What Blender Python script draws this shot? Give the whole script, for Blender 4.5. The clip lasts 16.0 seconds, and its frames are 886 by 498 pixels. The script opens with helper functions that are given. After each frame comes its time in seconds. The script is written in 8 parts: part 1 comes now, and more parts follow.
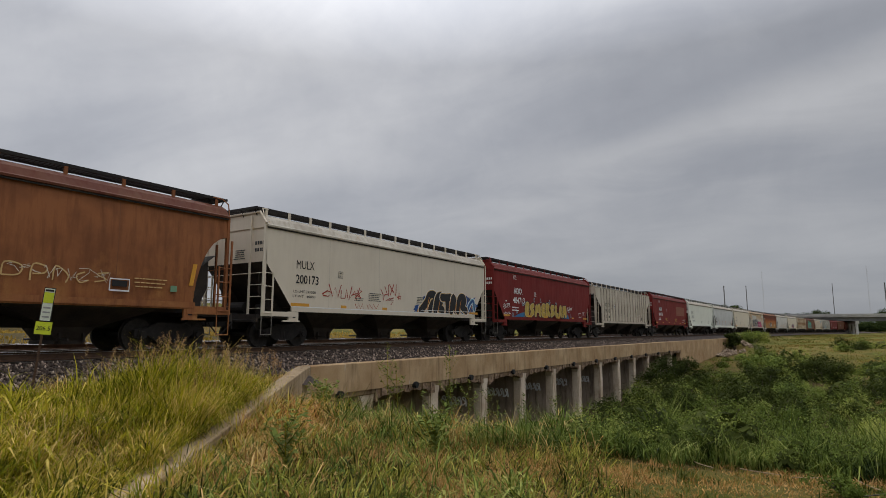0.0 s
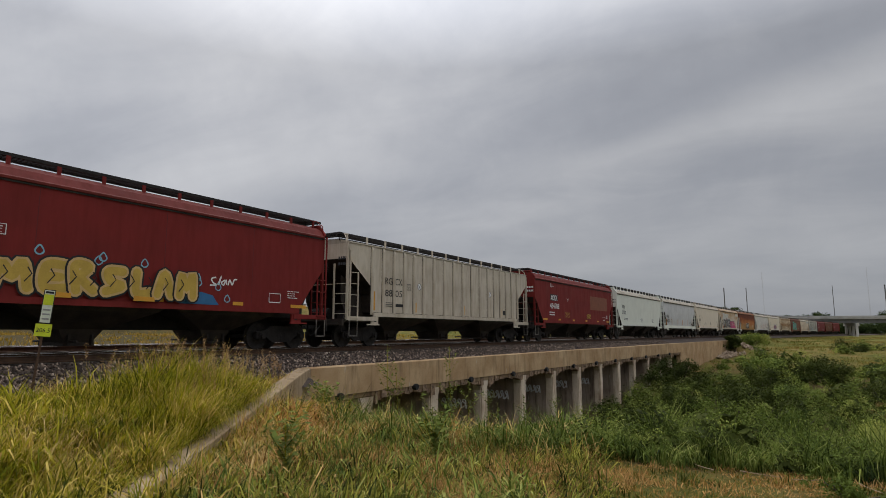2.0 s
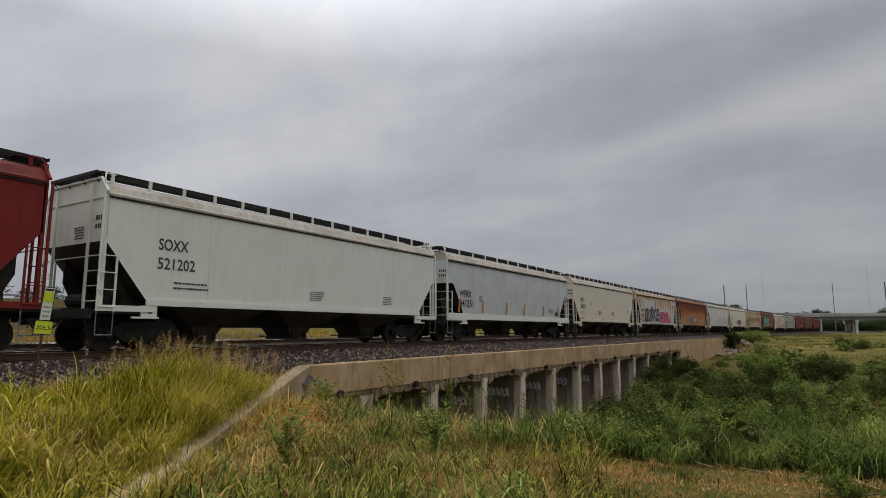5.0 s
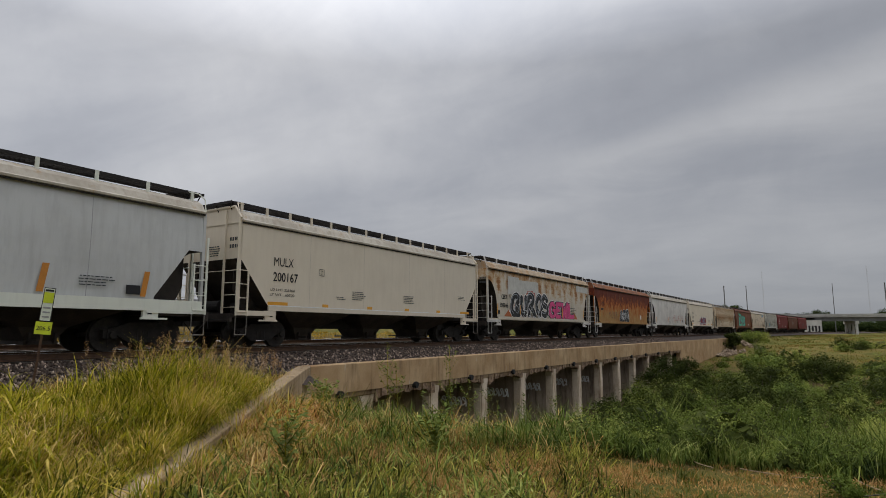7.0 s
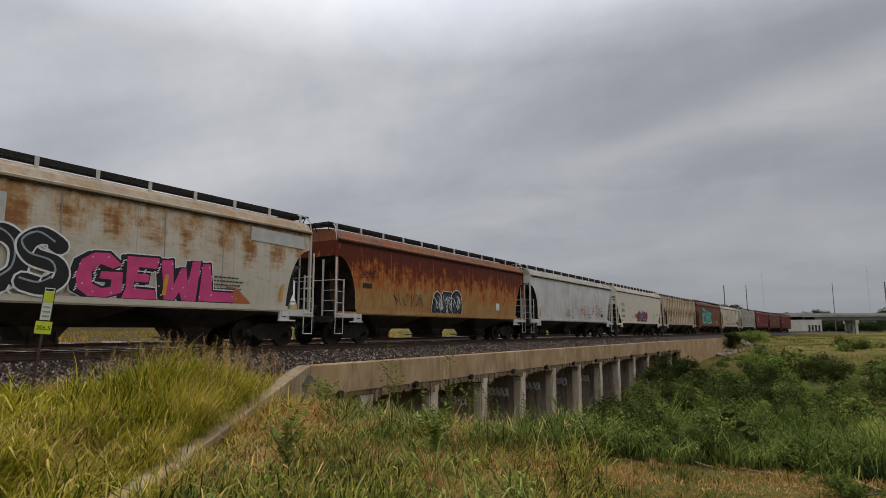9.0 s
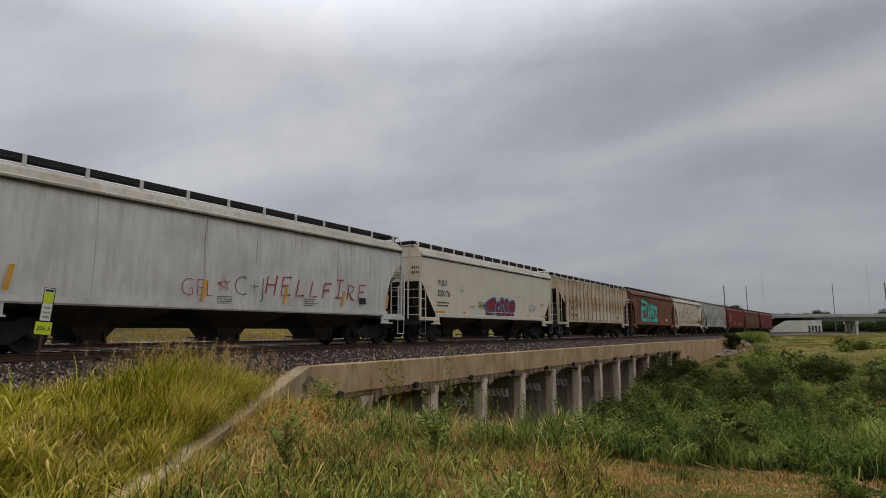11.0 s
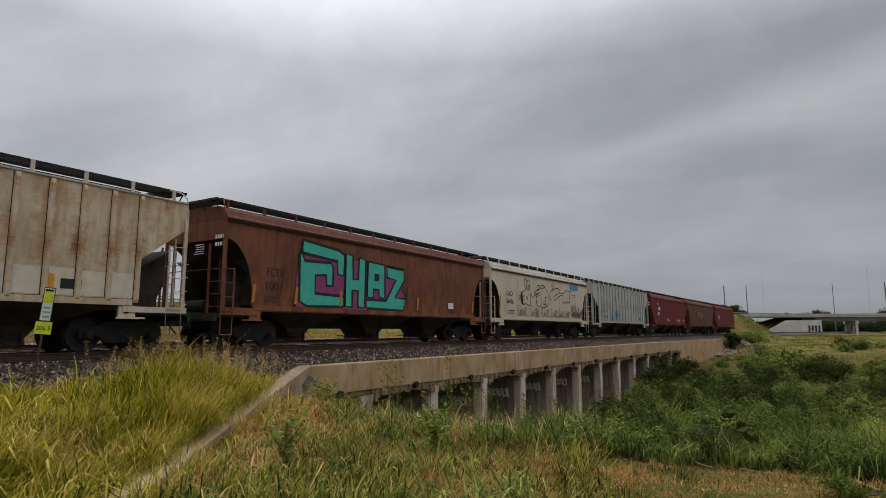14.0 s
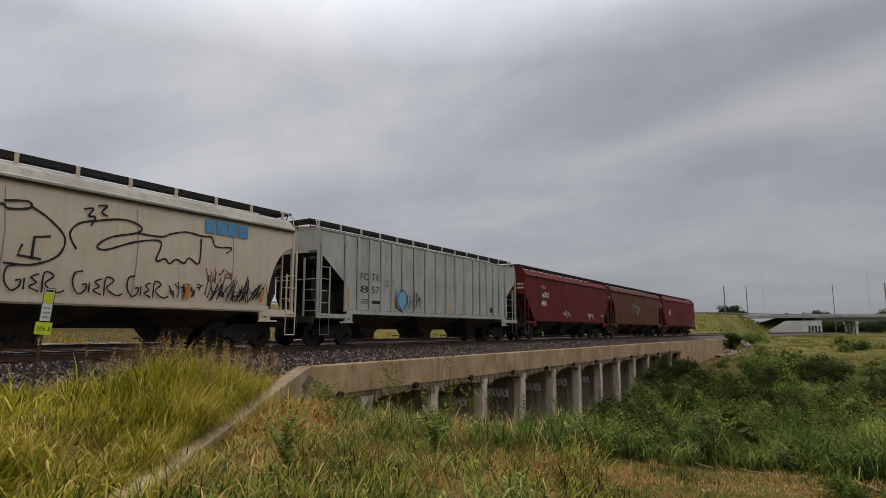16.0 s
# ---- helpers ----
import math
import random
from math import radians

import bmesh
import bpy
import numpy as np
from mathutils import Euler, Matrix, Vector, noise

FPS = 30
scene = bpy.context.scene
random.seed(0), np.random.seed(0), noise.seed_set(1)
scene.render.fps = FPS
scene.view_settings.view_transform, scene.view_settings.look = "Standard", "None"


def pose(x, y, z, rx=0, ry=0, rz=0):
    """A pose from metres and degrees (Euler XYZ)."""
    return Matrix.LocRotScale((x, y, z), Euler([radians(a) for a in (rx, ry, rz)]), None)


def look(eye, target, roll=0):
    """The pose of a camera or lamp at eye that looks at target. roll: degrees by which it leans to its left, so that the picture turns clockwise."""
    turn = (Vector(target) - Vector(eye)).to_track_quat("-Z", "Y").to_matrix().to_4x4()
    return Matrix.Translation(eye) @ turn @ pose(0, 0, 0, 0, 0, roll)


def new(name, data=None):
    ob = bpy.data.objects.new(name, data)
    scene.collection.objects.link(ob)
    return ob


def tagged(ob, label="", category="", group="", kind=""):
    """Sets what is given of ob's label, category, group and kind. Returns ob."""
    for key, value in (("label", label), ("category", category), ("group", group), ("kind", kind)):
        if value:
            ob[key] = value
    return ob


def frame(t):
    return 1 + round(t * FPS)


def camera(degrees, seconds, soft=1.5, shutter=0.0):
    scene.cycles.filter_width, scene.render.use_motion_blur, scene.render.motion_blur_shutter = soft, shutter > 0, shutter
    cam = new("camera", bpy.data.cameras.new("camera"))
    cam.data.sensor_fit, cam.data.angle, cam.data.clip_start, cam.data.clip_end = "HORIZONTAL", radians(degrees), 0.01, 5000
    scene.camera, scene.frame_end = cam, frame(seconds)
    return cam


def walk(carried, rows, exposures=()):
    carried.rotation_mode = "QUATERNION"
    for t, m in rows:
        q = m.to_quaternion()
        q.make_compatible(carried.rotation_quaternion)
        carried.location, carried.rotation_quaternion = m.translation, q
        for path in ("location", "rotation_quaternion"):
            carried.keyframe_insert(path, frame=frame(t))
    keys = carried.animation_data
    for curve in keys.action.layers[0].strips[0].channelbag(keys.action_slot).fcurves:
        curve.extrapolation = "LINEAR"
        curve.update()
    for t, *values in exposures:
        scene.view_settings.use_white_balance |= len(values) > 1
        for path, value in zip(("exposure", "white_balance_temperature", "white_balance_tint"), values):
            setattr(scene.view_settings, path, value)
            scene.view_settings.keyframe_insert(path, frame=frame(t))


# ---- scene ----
FOV = 73.49
EYE_Z = 0.565
PHI, TILT = 31.63, 7.85
CURVE_START, CURVE = 1.95, 0.000563
TRACK_Y = 17.30
SPEED, GAIN = 15.20, 0.0328

cam = camera(FOV, 16.0, 0.5)
eye = Vector((0, 0, EYE_Z))


def aim(dip):
    t = radians(TILT) + dip / 1050
    return look(eye, eye + Vector((math.cos(radians(PHI)) * math.cos(t), math.sin(radians(PHI)) * math.cos(t), math.sin(t))))


SWAY = ((0, 0), (.5, .3), (1, 3), (1.5, 4.5), (2, 3.5), (2.5, .7), (3, -2), (3.5, -1), (4, -.5), (6.5, -2.5), (7, 0), (7.5, -1), (8, -.7), (8.5, -2),
        (9, -1), (11.5, .5), (12, 1), (12.5, -1.7), (13, -1.2), (13.5, -.7), (14, -.3), (14.5, -.7), (15, 1.7), (15.5, -.3), (16, .5))
walk(cam, [(t, aim(d)) for t, d in SWAY])
scene.view_settings.exposure = 0.0

# ---- sky and light: overcast, the sun hidden behind cloud ahead ----
SUN_AZ, SUN_EL = 52.0, 40.0
world = bpy.data.worlds.new("overcast_sky")
scene.world = world
world.use_nodes = True


class Nodes:
    """Short hand for building a node tree."""

    def __init__(self, tree):
        self.tree = tree
        tree.nodes.clear()

    def add(self, kind, values=None):
        return self.fill(self.tree.nodes.new("ShaderNode" + kind), values)

    def fill(self, node, values=None):
        for key, value in (values or {}).items():
            if isinstance(value, bpy.types.NodeSocket):
                self.tree.links.new(value, node.inputs[key])
            else:
                node.inputs[key].default_value = value
        return node

    def math(self, op, a, b=0.0):
        node = self.add("Math", {0: a, 1: b})
        node.operation = op
        return node.outputs[0]

    def vec(self, op, a, b=(0, 0, 0)):
        node = self.add("VectorMath", {0: a, 1: b})
        node.operation = op
        return node.outputs["Value" if op in ("DOT_PRODUCT", "LENGTH") else "Vector"]

    def mix(self, fac, a, b):
        node = self.add("Mix")
        node.data_type = "RGBA"
        self.fill(node, {0: fac, 6: a, 7: b})
        return node.outputs[2]

    def noise(self, vector, scale, detail=4.0, rough=0.55, distort=0.0):
        return self.add("TexNoise", {"Vector": vector, "Scale": scale, "Detail": detail, "Roughness": rough, "Distortion": distort}).outputs["Fac"]

    def ramp(self, fac, stops):
        n = self.add("ValToRGB", {0: fac})
        while len(n.color_ramp.elements) < len(stops):
            n.color_ramp.elements.new(0.5)
        for e, (p, c) in zip(n.color_ramp.elements, stops):
            e.position = p
            e.color = (*c, 1) if isinstance(c, tuple) else (c, c, c, 1)
        return n.outputs[0]


def sky_way(azimuth, height):
    a, e = radians(azimuth), radians(height)
    return Vector((math.cos(a) * math.cos(e), math.sin(a) * math.cos(e), math.sin(e)))


def build_sky():
    n = Nodes(world.node_tree)
    way = n.add("TexCoord").outputs["Generated"]
    xyz = n.add("SeparateXYZ", {0: way})
    up = n.math("ADD", n.math("MAXIMUM", xyz.outputs[2], 0.0), 0.22)
    # cloud sheet seen in perspective, drawn out along one direction
    turn = radians(95)
    px, py = n.math("DIVIDE", xyz.outputs[0], up), n.math("DIVIDE", xyz.outputs[1], up)
    along = n.math("ADD", n.math("MULTIPLY", px, math.cos(turn)), n.math("MULTIPLY", py, math.sin(turn)))
    across = n.math("ADD", n.math("MULTIPLY", px, -math.sin(turn)), n.math("MULTIPLY", py, math.cos(turn)))
    sheet = n.add("CombineXYZ", {0: n.math("MULTIPLY", along, 0.6), 1: across, 2: 4.3}).outputs[0]
    big = n.noise(sheet, 0.9, 2.0, 0.45, 0.4)
    mid = n.noise(sheet, 2.6, 5.0, 0.55, 0.5)
    small = n.noise(way, 6.0, 6.0, 0.6, 0.3)
    both = n.math("ADD", n.math("ADD", n.math("MULTIPLY", big, 0.30), n.math("MULTIPLY", mid, 0.20)), n.math("ADD", n.math("MULTIPLY", small, 0.13), 0.185))
    # one long bank of thicker cloud: a crisp lower edge with a bright rim, fading upwards
    one, two = sky_way(20.0, 16.4), sky_way(-6.7, 21.4)
    across_bank = one.cross(two).normalized()
    across_bank *= math.copysign(1.0, across_bank.z)
    unit = n.vec("NORMALIZE", way)
    over = n.math("ADD", n.vec("DOT_PRODUCT", unit, tuple(across_bank)), n.math("MULTIPLY", n.math("SUBTRACT", mid, 0.5), 0.09))
    reach = n.ramp(n.math("ADD", n.vec("DOT_PRODUCT", unit, tuple((two - one).normalized())), 0.5), [(0.10, 0.0), (0.34, 1.0)])
    dark = n.ramp(n.math("ADD", over, 0.5), [(0.49, 0.0), (0.535, 1.0), (0.57, 0.85), (0.72, 0.0)])
    rim = n.ramp(n.math("ADD", over, 0.5), [(0.40, 0.0), (0.475, 1.0), (0.52, 0.0)])
    shift = n.math("MULTIPLY", n.math("SUBTRACT", n.math("MULTIPLY", rim, 0.075), n.math("MULTIPLY", dark, 0.075)), reach)
    both = n.math("ADD", both, shift)
    cloud = n.ramp(both, [(0.34, (0.27, 0.282, 0.32)), (0.45, (0.345, 0.358, 0.395)), (0.54, (0.44, 0.448, 0.475)), (0.68, (0.575, 0.58, 0.60))])
    # the sun's glow through the thin part of the cloud
    near = n.math("MAXIMUM", n.vec("DOT_PRODUCT", unit, tuple(sky_way(70, 30))), 0.0)
    thin = n.math("MAXIMUM", n.vec("DOT_PRODUCT", unit, tuple(sky_way(31, 31))), 0.0)
    glow = n.math("ADD", n.math("MULTIPLY", n.math("POWER", near, 4.0), 0.40), n.math("MULTIPLY", n.math("POWER", thin, 40.0), 0.14))
    glow = n.math("ADD", n.math("MULTIPLY", glow, n.math("ADD", both, 0.5)), 0.93)
    lit = n.vec("MULTIPLY", cloud, n.add("CombineXYZ", {0: glow, 1: glow, 2: glow}).outputs[0])
    # an overcast sky is brightest overhead
    crown = n.ramp(xyz.outputs[2], [(0.42, 0.0), (0.85, 1.0)])
    crown = n.math("ADD", n.math("MULTIPLY", crown, 3.35), 1.0)
    lit = n.vec("MULTIPLY", lit, n.add("CombineXYZ", {0: crown, 1: crown, 2: crown}).outputs[0])
    # flatter band low down
    low = n.math("POWER", n.math("SUBTRACT", 1.0, n.math("MAXIMUM", xyz.outputs[2], 0.0)), 8.0)
    hazed = n.mix(n.math("MULTIPLY", low, 0.8), lit, (0.245, 0.262, 0.292, 1))
    below = n.math("LESS_THAN", xyz.outputs[2], -0.01)
    clouded = n.mix(below, hazed, (0.10, 0.10, 0.07, 1))
    clear = n.add("TexSky")
    clear.sky_type, clear.sun_disc = "NISHITA", False
    clear.sun_elevation, clear.sun_rotation = radians(SUN_EL), radians(90 - SUN_AZ)
    blue = n.vec("MULTIPLY", clear.outputs[0], (0.05, 0.05, 0.05))
    final = n.mix(0.06, clouded, blue)
    back = n.add("Background", {0: final, 1: 1.0})
    n.add("OutputWorld", {0: back.outputs[0]})


build_sky()
lamp = bpy.data.lights.new("sun", "SUN")
lamp.energy, lamp.angle, lamp.color = 1.15, radians(40), (1.0, 0.96, 0.9)
sun = new("sun", lamp)
_a, _e = radians(SUN_AZ), radians(SUN_EL)
sun.matrix_world = look((60 * math.cos(_a), 60 * math.sin(_a), 60), (0, 0, 60 - 60 * math.tan(_e)))


# ---- materials ----
def material(name, build, rough=0.7, metal=0.0, spec=0.4):
    m = bpy.data.materials.new(name)
    m.use_nodes = True
    n = Nodes(m.node_tree)
    shader = n.add("BsdfPrincipled", {"Roughness": rough, "Metallic": metal, "Specular IOR Level": spec})
    n.add("OutputMaterial", {0: shader.outputs[0]})
    build(n, shader)
    return m


def join(n, socket, shader, name):
    n.tree.links.new(socket, shader.inputs[name])


def bump(n, shader, height, strength=0.3, distance=0.02):
    b = n.add("Bump", {"Height": height, "Strength": strength, "Distance": distance})
    join(n, b.outputs[0], shader, "Normal")


def rgb(c):
    return (*c, 1.0)


def grained(name, a, b, scale=6.0, fine=60.0, rough=0.75, metal=0.0, depth=0.02, spec=0.35, vary=0.0):
    """Two tones broken up at two scales, with a fine relief."""

    def build(n, s):
        v = n.add("TexCoord").outputs["Object"]
        coarse, small = n.noise(v, scale, 5), n.noise(v, fine, 4)
        f = n.math("ADD", n.math("MULTIPLY", coarse, 0.65), n.math("MULTIPLY", small, 0.35))
        f = n.ramp(f, [(0.36, 0.0), (0.64, 1.0)])
        c = n.mix(f, rgb(a), rgb(b))
        if vary:
            r = n.add("ObjectInfo").outputs["Random"]
            k = n.math("ADD", n.math("MULTIPLY", r, vary), 1 - vary / 2)
            c = n.vec("MULTIPLY", c, n.add("CombineXYZ", {0: k, 1: k, 2: k}).outputs[0])
        join(n, c, s, "Base Color")
        bump(n, s, small, 0.4, depth)

    return material(name, build, rough, metal, spec)


def plant(name, tones, rough=0.8, scale=0.35, drift=1.1, spread=0.7, tuft=0.8, warm=1.0):
    """Blades and leaves: each island its own tone, drifting over the ground in patches; light also comes through."""

    def build(n, s):
        r = n.add("NewGeometry").outputs["Random Per Island"]
        p = n.add("NewGeometry").outputs["Position"]
        f = n.math("ADD", n.math("ADD", n.math("MULTIPLY", r, spread), 0.40 - 0.5 * spread), n.math("MULTIPLY", n.math("SUBTRACT", n.noise(p, scale, 3), 0.44), drift))
        f = n.math("ADD", f, n.math("MULTIPLY", n.math("SUBTRACT", n.noise(p, 5 * scale, 2), 0.5), tuft))
        step = 1.0 / (len(tones) - 1)
        c = n.ramp(f, [(0.06 + 0.84 * i * step, ((1 + 0.05 * warm) * t[0], (1 - 0.02 * warm) * t[1], (1 - 0.2 * warm) * t[2])) for i, t in enumerate(tones)])
        join(n, c, s, "Base Color")
        thin = n.add("BsdfTranslucent", {0: c})
        both = n.add("MixShader", {0: 0.24, 1: s.outputs[0], 2: thin.outputs[0]})
        n.tree.links.new(both.outputs[0], n.tree.nodes["Material Output"].inputs[0])

    return material(name, build, rough, 0.0, 0.06)


def freight_paint(name, clean, dirt, rust=(0.16, 0.055, 0.02), rusted=0.0, high=0.0, rust2=(0.32, 0.16, 0.05), grime=0.35, band=None):
    """Weathered car paint: vertical streaks, dirt near the sill, rust blooms (more of it high up where high > 0)."""

    def build(n, s):
        v = n.add("TexCoord").outputs["Object"]
        tall = n.vec("MULTIPLY", v, (1.0, 1.0, 0.13))
        streak = n.noise(tall, 5.0, 6, 0.65)
        blotch = n.noise(v, 0.75, 5, 0.6)
        fine = n.noise(v, 40.0, 4)
        c = n.mix(n.math("MULTIPLY", n.ramp(streak, [(0.45, 0.0), (0.72, 1.0)]), grime), rgb(clean), rgb(dirt))
        c = n.mix(n.math("MULTIPLY", n.ramp(blotch, [(0.42, 0.0), (0.7, 1.0)]), grime * 0.9), c, rgb(dirt))
        z = n.add("SeparateXYZ", {0: v}).outputs[2]
        if rusted:
            lift = n.math("MULTIPLY", n.math("SUBTRACT", z, 2.6), 0.12 * high)
            f = n.math("ADD", n.math("ADD", n.math("MULTIPLY", n.noise(tall, 2.2, 6, 0.7), 0.45), n.math("MULTIPLY", n.noise(v, 2.0, 8, 0.75), 0.55)), lift)
            if rusted > 0.9:
                # bare plate: the rust breaks up into ragged patches and runs
                f = n.math("ADD", f, n.math("MULTIPLY", n.math("SUBTRACT", n.noise(n.vec("MULTIPLY", v, (0.8, 1.0, 0.5)), 3.2, 9, 0.8), 0.5), 0.75))
                f = n.math("ADD", f, n.math("MULTIPLY", n.math("SUBTRACT", n.noise(tall, 7.0, 5, 0.7), 0.5), 0.45))
            c = n.mix(n.ramp(f, [(0.60 - 0.26 * rusted, 0.0), (0.74 - 0.2 * rusted, 1.0)]), c, rgb(rust2))
            c = n.mix(n.ramp(n.math("ADD", f, n.math("MULTIPLY", n.math("SUBTRACT", fine, 0.5), 0.12)), [(0.68 - 0.2 * rusted, 0.0), (0.8 - 0.16 * rusted, 1.0)]), c, rgb(rust))
        if band:
            # blotches of bare rust in a row, one to a panel
            lo, hi, pitch, much = band
            x = n.add("SeparateXYZ", {0: v}).outputs[0]
            row = n.math("MULTIPLY", n.ramp(n.math("MULTIPLY", z, 0.2), [((lo - 0.4) / 5, 0.0), ((0.65 * lo + 0.35 * hi) / 5, 1.0), ((0.2 * lo + 0.8 * hi) / 5, 0.9), ((hi + 0.25) / 5, 0.0)]), n.ramp(n.noise(v, 0.6, 2), [(0.36, 0.45), (0.60, 1.15)]))
            wave = n.math("SINE", n.math("ADD", n.math("MULTIPLY", x, 6.2832 / pitch), n.math("MULTIPLY", n.noise(v, 0.45, 2), 5.0)))
            spots = n.math("MULTIPLY", row, n.ramp(n.math("ADD", n.math("MULTIPLY", wave, 0.5), 0.5), [(0.1, 0.0), (0.95, 1.0)]))
            flat = n.vec("MULTIPLY", v, (0.45, 1.0, 1.6))
            rough = n.math("ADD", n.math("MULTIPLY", n.noise(flat, 4.0, 8, 0.75), 0.7), n.math("MULTIPLY", n.noise(tall, 9.0, 5, 0.7), 0.3))
            g = n.math("ADD", rough, n.math("MULTIPLY", spots, 0.22 * much))
            c = n.mix(n.ramp(g, [(0.52, 0.0), (0.74, 0.85)]), c, rgb(rust2))
            c = n.mix(n.ramp(g, [(0.64, 0.0), (0.80, 0.85)]), c, rgb(rust))
        join(n, c, s, "Base Color")
        join(n, n.ramp(streak, [(0.3, 0.55), (0.7, 0.8)]), s, "Roughness")
        bump(n, s, n.noise(v, 1.6, 2), 0.25, 0.03)

    m = material(name, build, 0.6, 0.0, 0.16)
    m.diffuse_color = rgb(clean)
    return m


def stained_concrete(name, a, b, dark, stain=0.5):
    """Cast concrete with board lines, water streaks and dark damp patches."""

    def build(n, s):
        v = n.add("NewGeometry").outputs["Position"]
        tall = n.vec("MULTIPLY", v, (1.0, 1.0, 0.16))
        blotch, streak, fine = n.noise(v, 0.7, 5, 0.6), n.noise(tall, 3.2, 6, 0.65), n.noise(v, 45.0, 4)
        c = n.mix(n.ramp(n.math("ADD", n.math("MULTIPLY", blotch, 0.7), n.math("MULTIPLY", fine, 0.3)), [(0.38, 0.0), (0.62, 1.0)]), rgb(a), rgb(b))
        c = n.mix(n.math("MULTIPLY", n.ramp(streak, [(stain, 0.0), (stain + 0.2, 1.0)]), 0.8), c, rgb(dark))
        c = n.mix(n.ramp(n.noise(tall, 6.0, 3), [(0.68, 0.0), (0.74, 0.7)]), c, (0.55, 0.5, 0.42, 1))
        join(n, c, s, "Base Color")
        bump(n, s, n.math("ADD", n.math("MULTIPLY", fine, 0.4), streak), 0.5, 0.02)

    return material(name, build, 0.95, 0.0, 0.1)


def plain(name, c, rough=0.6, metal=0.0):
    return grained(name, tuple(x * 0.85 for x in c), tuple(min(1, x * 1.12) for x in c), 3.0, 30.0, rough, metal, 0.003)


M = dict(
    steel=grained("dark_underframe_steel", (0.009, 0.008, 0.008), (0.025, 0.021, 0.018), 4, 40, 0.8),
    # near-black: the shade below and between the cars is in this colour
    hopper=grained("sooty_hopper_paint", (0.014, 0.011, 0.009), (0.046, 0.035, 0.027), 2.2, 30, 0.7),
    tread=grained("grimy_wheel_steel", (0.014, 0.012, 0.011), (0.04, 0.034, 0.03), 5, 40, 0.75),
    rail=grained("rail_steel", (0.28, 0.27, 0.26), (0.5, 0.5, 0.5), 3, 50, 0.35, 0.8),
    rail_side=grained("rusty_rail_web", (0.05, 0.028, 0.018), (0.10, 0.055, 0.03), 6, 60, 0.85),
    tie=grained("creosote_tie", (0.03, 0.024, 0.02), (0.08, 0.065, 0.05), 8, 60, 0.9, vary=0.5),
    stone=grained("ballast_stone", (0.025, 0.018, 0.015), (0.10, 0.073, 0.058), 9, 90, 0.95),
    dirty_concrete=stained_concrete("dirty_wing_concrete", (0.29, 0.21, 0.125), (0.45, 0.34, 0.22), (0.18, 0.125, 0.07)),
    concrete=stained_concrete("weathered_concrete", (0.355, 0.225, 0.115), (0.52, 0.37, 0.215), (0.22, 0.15, 0.085)),
    concrete_grey=stained_concrete("grey_concrete", (0.44, 0.36, 0.27), (0.66, 0.57, 0.45), (0.22, 0.17, 0.12)),
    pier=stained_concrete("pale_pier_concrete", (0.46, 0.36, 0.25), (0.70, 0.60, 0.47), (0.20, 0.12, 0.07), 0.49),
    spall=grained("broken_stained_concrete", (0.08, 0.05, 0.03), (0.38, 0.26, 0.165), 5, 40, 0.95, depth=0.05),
    far_white=grained("pale_abutment_concrete", (0.42, 0.40, 0.36), (0.58, 0.56, 0.52), 0.3, 6, 0.9),
    slab=stained_concrete("stained_slab_edge", (0.20, 0.13, 0.07), (0.34, 0.245, 0.15), (0.07, 0.045, 0.028)),
    # stained pier walls, darker than the noses: under-deck shade in the colour
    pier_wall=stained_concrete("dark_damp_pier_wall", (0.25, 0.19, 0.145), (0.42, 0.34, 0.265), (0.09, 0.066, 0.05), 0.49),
    deck=grained("bridge_deck_concrete", (0.30, 0.29, 0.27), (0.45, 0.44, 0.42), 0.3, 6, 0.9),
    girder=grained("shaded_girder_steel", (0.10, 0.10, 0.10), (0.18, 0.18, 0.18), 0.5, 8, 0.8),
    black=plain("black_paint", (0.015, 0.015, 0.016)),
    white=plain("white_paint", (0.72, 0.72, 0.70)),
    faded_white=plain("faded_white_spray", (0.68, 0.68, 0.67)),
    yellow=plain("reflective_yellow", (0.62, 0.30, 0.03)),
    orange=plain("orange_patch", (0.50, 0.20, 0.03)),
    lime=plain("lime_sign_sheet", (0.55, 0.62, 0.03)),
    pale_sign=plain("pale_sign_sheet", (0.62, 0.66, 0.55)),
    galv=plain("galvanised_metal", (0.30, 0.30, 0.30), 0.5, 0.5),
    teal=plain("teal_spray", (0.055, 0.45, 0.33)),
    pink=plain("pink_spray", (0.60, 0.06, 0.20)),
    red=plain("red_spray", (0.38, 0.02, 0.02)),
    blue=plain("blue_spray", (0.03, 0.14, 0.30)),
    gold=plain("gold_spray", (0.50, 0.34, 0.06)),
    purple=plain("plum_spray", (0.16, 0.025, 0.05)),
    charcoal=plain("charcoal_spray", (0.05, 0.055, 0.06)),
    trunk=grained("bark", (0.05, 0.04, 0.03), (0.12, 0.10, 0.08), 6, 50, 0.9),
)


